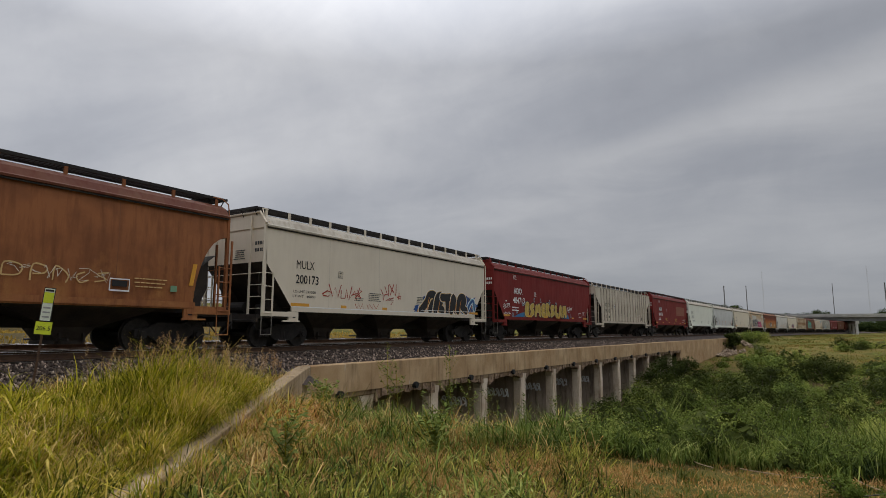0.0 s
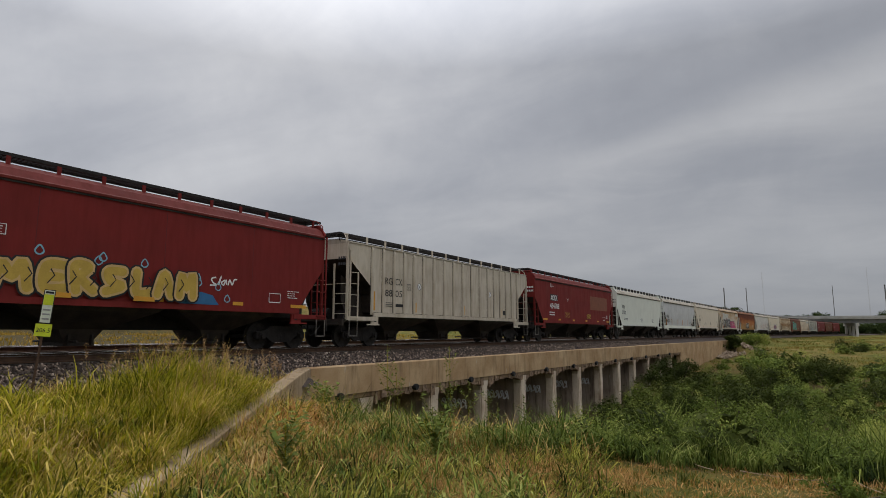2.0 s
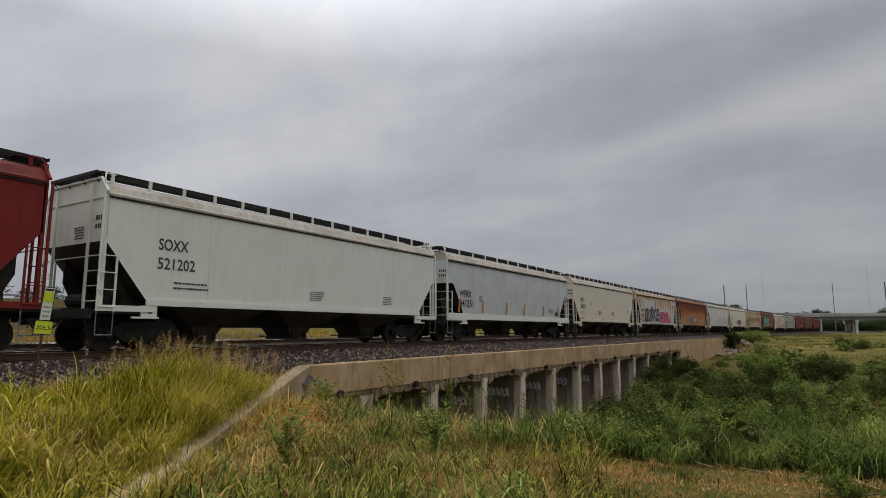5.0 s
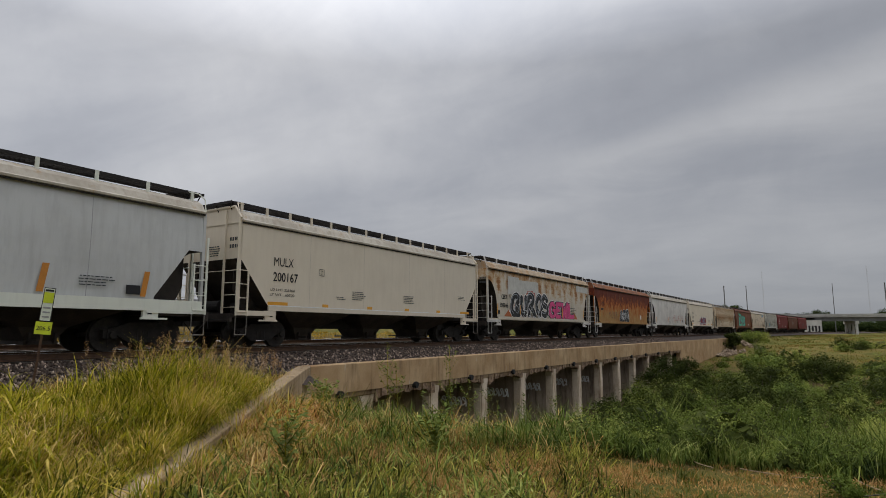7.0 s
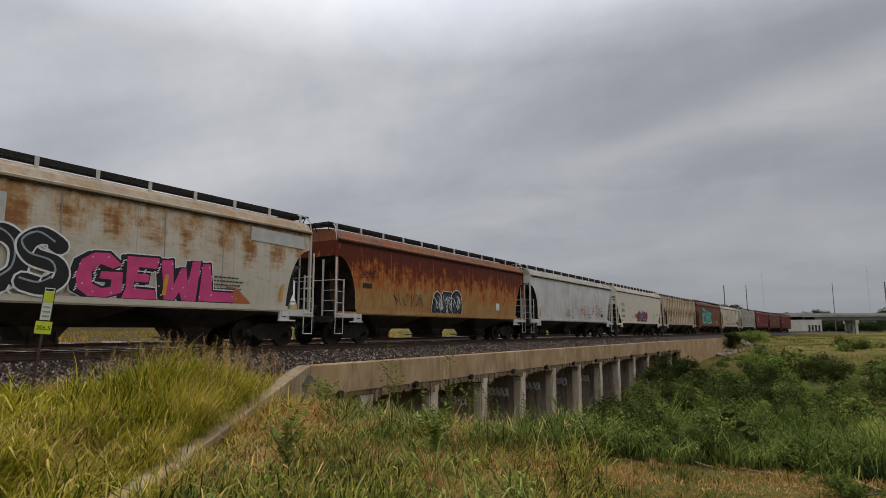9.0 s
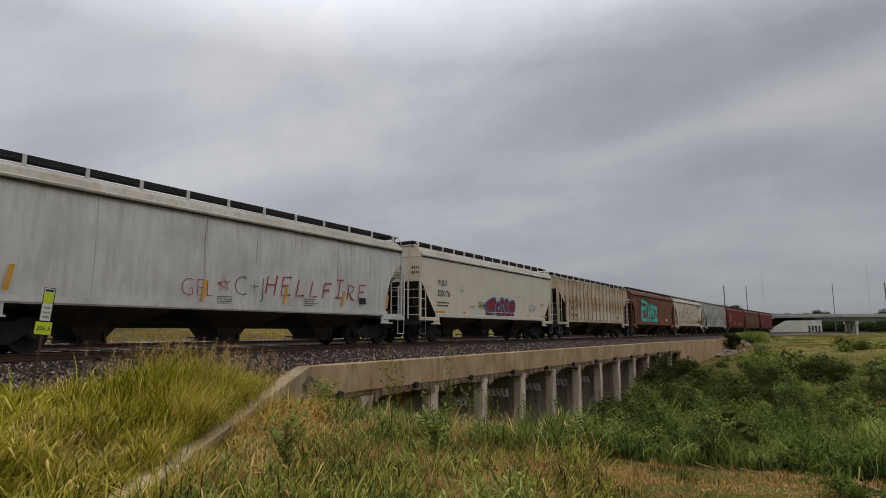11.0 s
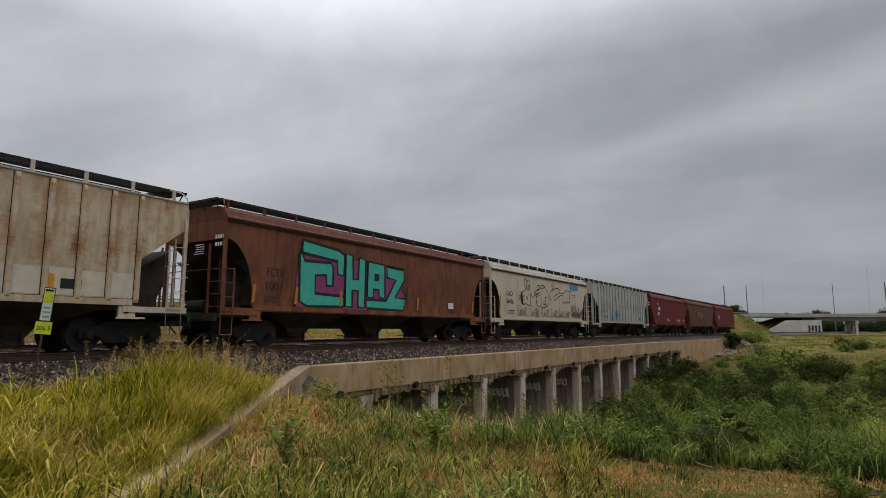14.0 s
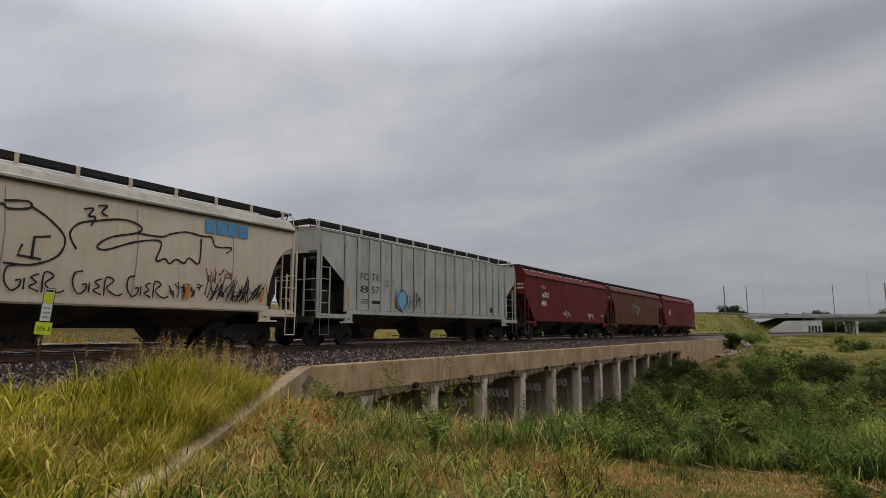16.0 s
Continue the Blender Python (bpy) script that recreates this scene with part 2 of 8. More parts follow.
def soil(name):
    def build(n, s):
        p = n.add("NewGeometry").outputs["Position"]
        big, mid, fine = n.noise(p, 0.05, 4), n.noise(p, 0.55, 5), n.noise(p, 9.0, 5)
        f = n.math("ADD", n.math("MULTIPLY", big, 0.45), n.math("MULTIPLY", mid, 0.55))
        c = n.ramp(f, [(0.34, (0.075, 0.085, 0.014)), (0.46, (0.11, 0.095, 0.022)), (0.56, (0.17, 0.11, 0.038)), (0.68, (0.22, 0.135, 0.058))])
        c = n.mix(n.ramp(fine, [(0.35, 0.55), (0.65, 0.0)]), c, (0.04, 0.045, 0.014, 1))
        xyz = n.add("SeparateXYZ", {0: p})
        # rotting thatch and mud, darkened to paint shade under tall grass and thicket
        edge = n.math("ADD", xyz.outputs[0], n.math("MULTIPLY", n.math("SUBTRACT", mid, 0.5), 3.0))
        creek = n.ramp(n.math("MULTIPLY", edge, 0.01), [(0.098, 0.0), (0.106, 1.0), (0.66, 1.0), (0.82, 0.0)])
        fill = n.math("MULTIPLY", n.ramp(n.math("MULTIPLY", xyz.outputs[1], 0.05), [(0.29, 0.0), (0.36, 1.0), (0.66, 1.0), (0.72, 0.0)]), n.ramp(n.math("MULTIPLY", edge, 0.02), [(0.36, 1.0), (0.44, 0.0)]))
        shaded_thatch = n.mix(fine, (0.028, 0.022, 0.009, 1), (0.085, 0.062, 0.025, 1))
        c = n.mix(n.math("MULTIPLY", n.math("MAXIMUM", creek, fill), 0.85), c, shaded_thatch)
        # short green turf on the far slopes
        turf = n.ramp(f, [(0.38, (0.075, 0.085, 0.02)), (0.50, (0.13, 0.125, 0.03)), (0.60, (0.20, 0.15, 0.055))])
        c = n.mix(n.ramp(n.math("MULTIPLY", xyz.outputs[0], 0.005), [(0.40, 0.0), (0.62, 0.85)]), c, turf)
        join(n, c, s, "Base Color")
        bump(n, s, fine, 0.9, 0.12)

    return material(name, build, 0.98, 0.0, 0.05)


M["ground"] = soil("dry_meadow_soil")
M["grass"] = plant("tall_green_grass", [(0.035, 0.045, 0.006), (0.15, 0.17, 0.009), (0.31, 0.315, 0.014), (0.46, 0.40, 0.03), (0.66, 0.48, 0.16)], spread=0.9, scale=0.6, drift=1.5, warm=0.5)
M["dry"] = plant("drying_grass", [(0.04, 0.03, 0.008), (0.15, 0.115, 0.022), (0.32, 0.18, 0.045), (0.44, 0.22, 0.06), (0.55, 0.34, 0.13), (0.68, 0.50, 0.27)], scale=0.9, spread=1.05)
M["short"] = plant("mown_grass", [(0.035, 0.05, 0.011), (0.09, 0.115, 0.022), (0.16, 0.145, 0.032), (0.24, 0.14, 0.045), (0.34, 0.19, 0.075), (0.46, 0.30, 0.14)], scale=0.9, drift=3.0, spread=0.75, tuft=1.2)
M["leaf"] = plant("willow_leaf", [(0.04, 0.062, 0.014), (0.09, 0.125, 0.025), (0.16, 0.20, 0.038), (0.24, 0.27, 0.05), (0.34, 0.35, 0.08)], scale=0.38, drift=2.3, spread=0.14, tuft=0.7, warm=-0.3)
M["reed"] = plant("reed_leaf", [(0.014, 0.022, 0.006), (0.038, 0.058, 0.011), (0.085, 0.12, 0.02), (0.15, 0.19, 0.035), (0.30, 0.32, 0.09)], scale=0.7, drift=1.5, spread=0.6, warm=0.0)
M["tree_leaf"] = plant("far_tree_leaf", [(0.012, 0.025, 0.010), (0.03, 0.05, 0.016), (0.05, 0.07, 0.02)], scale=0.1)


# ---- mesh helpers ----
def part(name, bm, mat, parent=None, label="", smooth=False):
    mesh = bpy.data.meshes.new(name)
    bm.to_mesh(mesh)
    bm.free()
    return mesh_part(name, mesh, mat, parent, label, smooth)


def mesh_part(name, mesh, mat, parent=None, label="", smooth=False):
    for m in mat if isinstance(mat, (list, tuple)) else [mat]:
        mesh.materials.append(m)
    if smooth:
        mesh.polygons.foreach_set("use_smooth", [True] * len(mesh.polygons))
    ob = new(name, mesh)
    ob.parent = parent
    if label:
        tagged(ob, label)
    return ob


def box(bm, x0, x1, y0, y1, z0, z1, m=None):
    c = Vector(((x0 + x1) / 2, (y0 + y1) / 2, (z0 + z1) / 2))
    mat = (m or Matrix()) @ Matrix.LocRotScale(c, None, (abs(x1 - x0), abs(y1 - y0), abs(z1 - z0)))
    return bmesh.ops.create_cube(bm, size=1, matrix=mat)["verts"]


def rod(bm, a, b, r=0.02, n=6):
    a, b = Vector(a), Vector(b)
    m = Matrix.Translation((a + b) / 2) @ (b - a).to_track_quat("Z", "Y").to_matrix().to_4x4()
    bmesh.ops.create_cone(bm, segments=n, cap_ends=True, radius1=r, radius2=r, depth=(b - a).length, matrix=m)


def bm_box(*a):
    bm = bmesh.new()
    box(bm, *a)
    return bm


def prism(bm, outline, y0, y1):
    """A closed solid from an outline in x and z, from y0 to y1."""
    near = [bm.verts.new((x, y0, z)) for x, z in outline]
    far = [bm.verts.new((x, y1, z)) for x, z in outline]
    faces = [bm.faces.new(near), bm.faces.new(far[::-1])]
    for i in range(len(outline)):
        j = (i + 1) % len(outline)
        faces.append(bm.faces.new((near[i], far[i], far[j], near[j])))
    bmesh.ops.recalc_face_normals(bm, faces=faces)
    return faces


def curve_through(points, steps=7, closed=False):
    """A smooth line through a few points."""
    p = [Vector(q) for q in points]
    n = len(p)
    out = []
    for i in range(n if closed else n - 1):
        a, b, c, d = (p[(i - 1) % n], p[i % n], p[(i + 1) % n], p[(i + 2) % n]) if closed else (p[max(i - 1, 0)], p[i], p[i + 1], p[min(i + 2, n - 1)])
        for k in range(steps):
            t = k / steps
            out.append(0.5 * ((2 * b) + (c - a) * t + (2 * a - 5 * b + 4 * c - d) * t * t + (3 * b - a - 3 * c + d) * t ** 3))
    out.append(p[0] if closed else p[-1])
    return [(v.x, v.y) for v in out]


def raw_mesh(name, co, quads):
    """A mesh from arrays of corners and of faces that all have the same number of sides."""
    co, quads = np.asarray(co, dtype=np.float32), np.asarray(quads, dtype=np.int32)
    mesh = bpy.data.meshes.new(name)
    mesh.vertices.add(len(co))
    mesh.vertices.foreach_set("co", co.ravel())
    k = quads.shape[1]
    mesh.loops.add(quads.size)
    mesh.loops.foreach_set("vertex_index", quads.ravel())
    mesh.polygons.add(len(quads))
    mesh.polygons.foreach_set("loop_start", np.arange(0, quads.size, k, dtype=np.int32))
    mesh.update(calc_edges=True)
    return mesh


# ---- the line of the track ----
def line_at(s, off=0.0):
    """Place and heading at s metres along the track, off metres beside it (away from the camera)."""
    u = max(s - CURVE_START, 0.0)
    x = min(s, CURVE_START) + math.sin(u * CURVE) / CURVE
    y = TRACK_Y - (1 - math.cos(u * CURVE)) / CURVE
    h = -u * CURVE
    return x - off * math.sin(h), y + off * math.cos(h), h


def on_line(s, off=0.0, z=0.0):
    x, y, h = line_at(s, off)
    return pose(x, y, z, 0, 0, math.degrees(h))


def track_y(x, off=0.0):
    u = np.maximum(np.asarray(x, dtype=float) - CURVE_START, 0)
    return TRACK_Y + off - 0.5 * CURVE * u * u


def sweep(bm, section, s0, s1, step, closed=True, lift=0.0):
    """Carries a section (offset, height) along the track."""
    count = max(1, int(math.ceil((s1 - s0) / step)))
    rings = []
    for i in range(count + 1):
        s = s0 + (s1 - s0) * i / count
        ring = []
        for off, z in section:
            x, y, _ = line_at(s, off)
            ring.append(bm.verts.new((x, y, z + lift)))
        rings.append(ring)
    k = len(section)
    for a, b in zip(rings, rings[1:]):
        for i in range(k if closed else k - 1):
            j = (i + 1) % k
            bm.faces.new((a[i], a[j], b[j], b[i]))
    if closed:
        bm.faces.new(rings[0][::-1])
        bm.faces.new(rings[-1])
    bmesh.ops.recalc_face_normals(bm, faces=bm.faces)


# ---- ground ----
BRIDGE_0, BRIDGE_1 = 14.44, 72.2
WALL_END = 105.0
CURB = -3.05
WING = ((14.44, 14.26, -0.58), (4.2, 7.35, -1.52))
HIGHWAY = ((320.0, 5.0), (67.0, 143.0))


def smooth(a, b, v):
    t = np.clip((v - a) / (b - a), 0, 1)
    return t * t * (3 - 2 * t)


def wing_side(x, y):
    """Above 0 on the fill side of the wing wall."""
    (ax, ay, _), (bx, by, _) = WING
    dx, dy = bx - ax, by - ay
    k = math.hypot(dx, dy)
    return -(dx * (y - ay) - dy * (x - ax)) / k


def lumps(x, y, size, amount):
    return amount * (np.sin(x / size * 1.7 + 1.3 * np.sin(y / size)) * np.cos(y / size * 1.3 + 0.7 * np.sin(x / size * 0.8)))


def ground_z(x, y):
    x, y = np.asarray(x, dtype=float), np.asarray(y, dtype=float)
    edge = 9.15 + 0.07 * np.clip(y, -40, 14) + 1.0 * smooth(6.5, 3.0, y)
    bank = -1.05 - 0.055 * np.clip(np.hypot(x, y) - 3, 0, 8)
    bed = -5.3 + 0.0 * x
    z = bank + (bed - bank) * smooth(0, 12, x - edge) ** 0.85
    far = -5.3 + 1.5 * smooth(42, 75, x - 0.15 * y) + 1.6 * smooth(70, 112, x - 0.15 * y) + 1.2 * smooth(100, 190, x - 0.15 * y)
    z = np.where(x > 40, far, z)
    z = z + lumps(x, y, 5.0, 0.10) * smooth(10, 25, np.hypot(x, y)) + lumps(x, y, 1.7, 0.04) * smooth(4, 9, np.hypot(x, y))
    # railway fill on both sides of the bridge
    off = y - track_y(x)
    fill = -0.78 - 0.5 * np.maximum(np.abs(off - 2.2) - 6.0, 0)
    near_fill = -0.78 - 0.075 * np.maximum(-off - 4.0, 0)
    fill = np.where((off < 0) & (x < 20), near_fill, fill)
    on_fill = np.where(y < track_y(x, CURB), (x < 15) & (wing_side(x, y) > 0), x < BRIDGE_0 + 0.2)
    on_fill = on_fill | (x > WALL_END - 3) | ((x > BRIDGE_1 + 1.2) & (off > CURB + 1.6))
    # the ground drops below the top of the wing wall on the creek side
    (ax, ay, az), (bx, by, bz) = WING
    k = math.hypot(bx - ax, by - ay)
    u = np.clip(((x - ax) * (bx - ax) + (y - ay) * (by - ay)) / (k * k), 0, 1.2)
    foot = az + (bz - az) * u - 0.30 - 0.5 * np.exp(-u * 5)
    beside = np.exp(-np.maximum(-wing_side(x, y), 0) / 2.6) * smooth(1.3, 1.05, u)
    z = np.where(x < 19, z + (np.minimum(z, foot) - z) * beside, z)
    top = az + (bz - az) * u
    lip = smooth(1.6, 0.45, wing_side(x, y)) * (x < 15)
    fill = fill + (np.minimum(fill, top - 0.16) - fill) * lip
    z = np.where(on_fill & (wing_side(x, y) < 1.7) & (x < 15) & (y < track_y(x, CURB)), fill, np.where(on_fill, np.maximum(z, fill), z))
    # land beyond the track
    back = smooth(9, 26, off)
    field = -1.0 + 0.02 * np.clip(off - 20, 0, 60)
    z = np.where(off > 9, z * (1 - back * np.where(x < 18, 1, smooth(95, 75, x) * 0 + 1)) + field * back, z)
    # highway embankment
    (ax, ay), (bx, by) = HIGHWAY
    k = math.hypot(bx - ax, by - ay)
    along = ((x - ax) * (bx - ax) + (y - ay) * (by - ay)) / k
    side = np.abs(((x - ax) * (by - ay) - (y - ay) * (bx - ax)) / k)
    slope = 7.1 - 0.36 * np.maximum(side - 9, 0) 
    slope = slope - np.where(x < 330, 0.66 * np.maximum(26 - y, 0) * (x > 150) * smooth(325, 306, x), 0) - np.where(y < 3, 20, 0)
    z = np.maximum(z, np.minimum(slope, 7.1))
    return z


def grid_axis(breaks):
    out = []
    for a, b, step in breaks:
        out += list(np.arange(a, b - 1e-6, step))
    return np.array(out + [breaks[-1][1]])


def build_ground():
    gx = grid_axis([(-2600, -300, 230), (-300, -60, 16), (-60, -6, 3), (-6, 1.5, 0.5), (1.5, 16, 0.2), (16, 24, 0.4), (24, 110, 0.9), (110, 420, 4.0), (420, 3000, 215)])
    gy = grid_axis([(-2600, -300, 230), (-300, -40, 12), (-40, -6, 1.5), (-6, 6, 0.4), (6, 15, 0.2), (15, 20, 0.5), (20, 45, 1.2), (45, 260, 4.0), (260, 3000, 210)])
    X, Y = np.meshgrid(gx, gy, indexing="ij")
    Z = ground_z(X, Y)
    co = np.stack([X, Y, Z], -1).reshape(-1, 3)
    a = np.arange(len(gx) * len(gy)).reshape(len(gx), len(gy))
    quads = np.stack([a[:-1, :-1], a[1:, :-1], a[1:, 1:], a[:-1, 1:]], -1).reshape(-1, 4)
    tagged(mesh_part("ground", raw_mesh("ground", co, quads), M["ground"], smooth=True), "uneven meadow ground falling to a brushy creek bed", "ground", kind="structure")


build_ground()


def build_track(off, label, shoulder, lift=0.0):
    """Rails, ties and ballast of one track."""
    bm = bmesh.new()
    sweep(bm, [(off - shoulder, -0.22 - (shoulder - 1.5) * 0.36), (off - 1.5, -0.22), (off + 1.5, -0.22), (off + 2.3, -0.6)], -130, BRIDGE_0, 4, closed=False, lift=lift)
    tagged(part("ballast_bed", bm, M["stone"]), "grey crushed stone ballast bed under the " + label, "ballast", kind="structure")
    bm = bmesh.new()
    near = min(shoulder, 2.63)
    sweep(bm, [(off - near, -0.22 - (near - 1.5) * 0.36), (off - 1.5, -0.22), (off + 1.5, -0.22), (off + 2.3, -0.6)], BRIDGE_0, 430, 4, closed=False, lift=lift)
    tagged(part("ballast_bed", bm, M["stone"]), "grey crushed stone ballast bed under the " + label, "ballast", kind="structure")
    track = tagged(new("railway_track"), "steel rails on dark wooden ties, " + label, "track", group="railway tracks")
    for side in (-0.7525, 0.7525):
        bm = bmesh.new()
        c = off + side
        sweep(bm, [(c - 0.075, -0.172), (c - 0.075, -0.15), (c - 0.012, -0.13), (c - 0.012, -0.04), (c - 0.036, -0.03), (c - 0.036, -0.004),
                   (c + 0.036, -0.004), (c + 0.036, -0.03), (c + 0.012, -0.04), (c + 0.012, -0.13), (c + 0.075, -0.15), (c + 0.075, -0.172)], -130, 430, 5, lift=lift)
        rail = part("rail", bm, M["rail_side"], track, "steel rail with a rusty web")
        bm = bmesh.new()
        sweep(bm, [(c - 0.034, -0.003), (c + 0.034, -0.003), (c + 0.03, 0.0), (c - 0.03, 0.0)], -130, 430, 5, lift=lift)
        part("rail_head", bm, M["rail"], rail, "worn shiny running surface")
    tie = None
    rng = random.Random(3)
    for i in range(150 if off == 0 else 90):
        at = on_line(-6 + 0.52 * i, off + rng.uniform(-0.04, 0.04), lift - 0.176) @ pose(0, 0, 0, 0, 0, rng.uniform(-1, 1))
        if tie is None:
            bm = bm_box(-0.115, 0.115, -1.3, 1.3, -0.15, 0.0)
            bmesh.ops.bevel(bm, geom=bm.edges[:], offset=0.012, segments=1, affect="EDGES")
            tie = part("tie", bm, M["tie"], track)
            tie.matrix_basis = at
        else:
            ob = new("tie", tie.data)
            ob.parent, ob.matrix_basis = track, at


build_track(0.0, "carrying the train", 3.9)
build_track(4.5, "empty second track", 2.3, 0.14)


def rocks(name, count, s0, s1, off0, off1, size, seed, label):
    """Loose ballast stones lying on the bed."""
    rng = np.random.default_rng(seed)
    base = np.array([(1, 0, 0), (0, 1, 0), (-1, 0, 0), (0, -1, 0), (0, 0, 1), (0, 0, -1)], dtype=float)
    tri = np.array([(0, 1, 4), (1, 2, 4), (2, 3, 4), (3, 0, 4), (1, 0, 5), (2, 1, 5), (3, 2, 5), (0, 3, 5)])
    s = s0 + (s1 - s0) * rng.random(count) ** 1.35
    off = rng.uniform(off0, off1, count)
    x, y = s, track_y(s, 0) + off
    good = (off > -2.62) | (wing_side(x, y) > 0.35)
    s, off, x, y = s[good], off[good], x[good], y[good]
    count = len(s)
    z = np.where(np.abs(off) < 1.5, -0.22, -0.22 - (np.abs(off) - 1.5) * 0.36)
    r = size * rng.uniform(0.5, 1.25, (count, 1, 1)) * rng.uniform(0.65, 1.2, (count, 1, 3))
    pts = base[None] * r + rng.normal(0, 0.18 * size, (count, 6, 3))
    a = rng.uniform(0, 6.28, count)
    c, si = np.cos(a)[:, None], np.sin(a)[:, None]
    px, py = pts[..., 0] * c - pts[..., 1] * si, pts[..., 0] * si + pts[..., 1] * c
    co = np.stack([px + x[:, None], py + y[:, None], pts[..., 2] + z[:, None] + size * 0.25], -1).reshape(-1, 3)
    f = (tri[None] + 6 * np.arange(count)[:, None, None]).reshape(-1, 3)
    tagged(mesh_part(name, raw_mesh(name, co, f), M["loose"]), label, "ballast", kind="stuff")


def loose_stone():
    def build(n, s):
        r = n.add("NewGeometry").outputs["Random Per Island"]
        p = n.add("NewGeometry").outputs["Position"]
        c = n.ramp(r, [(0.0, (0.016, 0.012, 0.010)), (0.5, (0.062, 0.045, 0.035)), (0.78, (0.19, 0.14, 0.105)), (1.0, (0.55, 0.43, 0.34))])
        c = n.mix(n.math("MULTIPLY", n.noise(p, 60, 3), 0.4), c, (0.10, 0.08, 0.07, 1))
        join(n, c, s, "Base Color")

    return material("loose_ballast", build, 0.95, 0.0, 0.08)


M["loose"] = loose_stone()
rocks("ballast_stones", 16000, 2.0, 70.0, -2.6, -1.35, 0.045, 5, "loose grey crushed stones along the track shoulder")
rocks("ballast_stones", 13000, -2.0, 14.3, -4.7, -2.5, 0.045, 6, "loose pale crushed stones spilling down the bank")


# ---- railway bridge ----
def build_bridge():
    bridge = tagged(new("railway_bridge"), "weathered concrete trestle bridge with solid pier walls carrying the tracks", "bridge")
    bm = bmesh.new()
    sweep(bm, [(CURB + 0.45, -0.95), (CURB + 0.45, -1.45), (7.3, -1.45), (7.3, -0.95)], BRIDGE_0, BRIDGE_1, 4.6)
    part("deck_slab", bm, M["concrete_grey"], bridge)
    # edge beam in lengths with open joints
    lengths = [BRIDGE_0, 22.45] + [22.45 + 9.2 * i for i in range(1, 5)] + [68.4, BRIDGE_1]
    for a, b in zip(lengths, lengths[1:]):
        bm = bmesh.new()
        sweep(bm, [(CURB, -0.62), (CURB + 0.03, -0.59), (CURB + 0.42, -0.59), (CURB + 0.45, -0.62), (CURB + 0.45, -1.6), (CURB, -1.6)], a + 0.008, b - 0.008, 2.3)
        part("edge_beam", bm, M["concrete"], bridge)
    bm = bmesh.new()
    sweep(bm, [(7.3, -0.6), (7.3, -1.6), (7.7, -1.6), (7.7, -0.6)], BRIDGE_0, BRIDGE_1, 4.6)
    part("far_edge_beam", bm, M["concrete"], bridge)
    for a, b in zip(lengths, lengths[1:]):
        bm = bmesh.new()
        sweep(bm, [(CURB + 0.06, -1.605), (CURB + 0.5, -1.605), (CURB + 0.5, -1.80), (CURB + 0.09, -1.80), (CURB + 0.06, -1.77)], a, b, 2.3)
        part("slab_edge", bm, M["slab"], bridge, "stained lower edge of the deck slab")
    # piers: solid walls with a pale rounded nose and a haunched cap
    rng = random.Random(4)
    for i in range(-1, 11):
        s = 22.45 + 4.58 * i
        m = on_line(s)
        bm = bmesh.new()
        box(bm, -0.24, 0.24, CURB + 0.55, 7.3, -6.8, -1.45, m)
        wall = part("pier_wall", bm, M["pier_wall"], bridge, "stained wall of a pier, its under-deck shade put into the colour")
        bm = bmesh.new()
        prism(bm, [(-0.33, -6.8), (-0.33, -2.25), (-0.5, -1.85), (-0.5, -1.62), (0.45, -1.62), (0.45, -1.9), (0.33, -2.15), (0.33, -6.8)], CURB + 0.10, CURB + 0.55)
        bmesh.ops.bevel(bm, geom=[e for e in bm.edges if abs(e.verts[0].co.y - e.verts[1].co.y) < 0.01 and e.verts[0].co.y < CURB + 0.2], offset=0.05, segments=2, affect="EDGES")
        bm.transform(m)
        part("pier_nose", bm, M["pier"], bridge)
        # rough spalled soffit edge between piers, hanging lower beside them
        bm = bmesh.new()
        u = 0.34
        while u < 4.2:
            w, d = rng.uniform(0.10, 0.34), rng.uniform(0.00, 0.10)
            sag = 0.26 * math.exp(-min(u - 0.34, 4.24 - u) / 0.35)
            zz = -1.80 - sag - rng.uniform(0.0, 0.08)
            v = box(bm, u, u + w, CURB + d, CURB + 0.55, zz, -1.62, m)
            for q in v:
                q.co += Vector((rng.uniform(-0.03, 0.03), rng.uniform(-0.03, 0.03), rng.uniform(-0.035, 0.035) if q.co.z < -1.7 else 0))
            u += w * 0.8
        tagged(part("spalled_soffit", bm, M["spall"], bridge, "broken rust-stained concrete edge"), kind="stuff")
        if 0 < i < 6:
            bm = bmesh.new()
            y0, z0 = CURB + 0.95 + 0.1 * rng.random(), -3.35 + 0.2 * rng.random()
            for k in range(5):
                a = y0 + 0.30 * k
                loop = [(a, z0), (a + 0.05, z0 + 0.42), (a + rng.uniform(0.15, 0.25), z0 + 0.36), (a + rng.uniform(0.0, 0.1), z0 + 0.2), (a + 0.24, z0 + rng.uniform(-0.05, 0.1)), (a + 0.28, z0 + 0.3)]
                line = curve_through(loop, 4)
                for (b0, c0), (b1, c1) in zip(line, line[1:]):
                    rod(bm, (-0.245, b0, c0), (-0.245, b1, c1), 0.042, 4)
            bm.transform(m)
            tagged(part("graffiti", bm, M["faded_white"], wall, "white spray tag"), kind="stuff")
        bm = bmesh.new()
        bmesh.ops.create_cone(bm, segments=10, cap_ends=True, radius1=0.13, radius2=0.13, depth=0.5, matrix=on_line(25.4 + 4.62 * i - 4.62) @ Matrix.Translation((0, CURB + 0.12, -1.64)) @ Matrix.Rotation(radians(90), 4, "X"))
        part("drain_pipe", bm, M["black"], bridge, "short black drain spout")
    # abutments
    bm = bmesh.new()
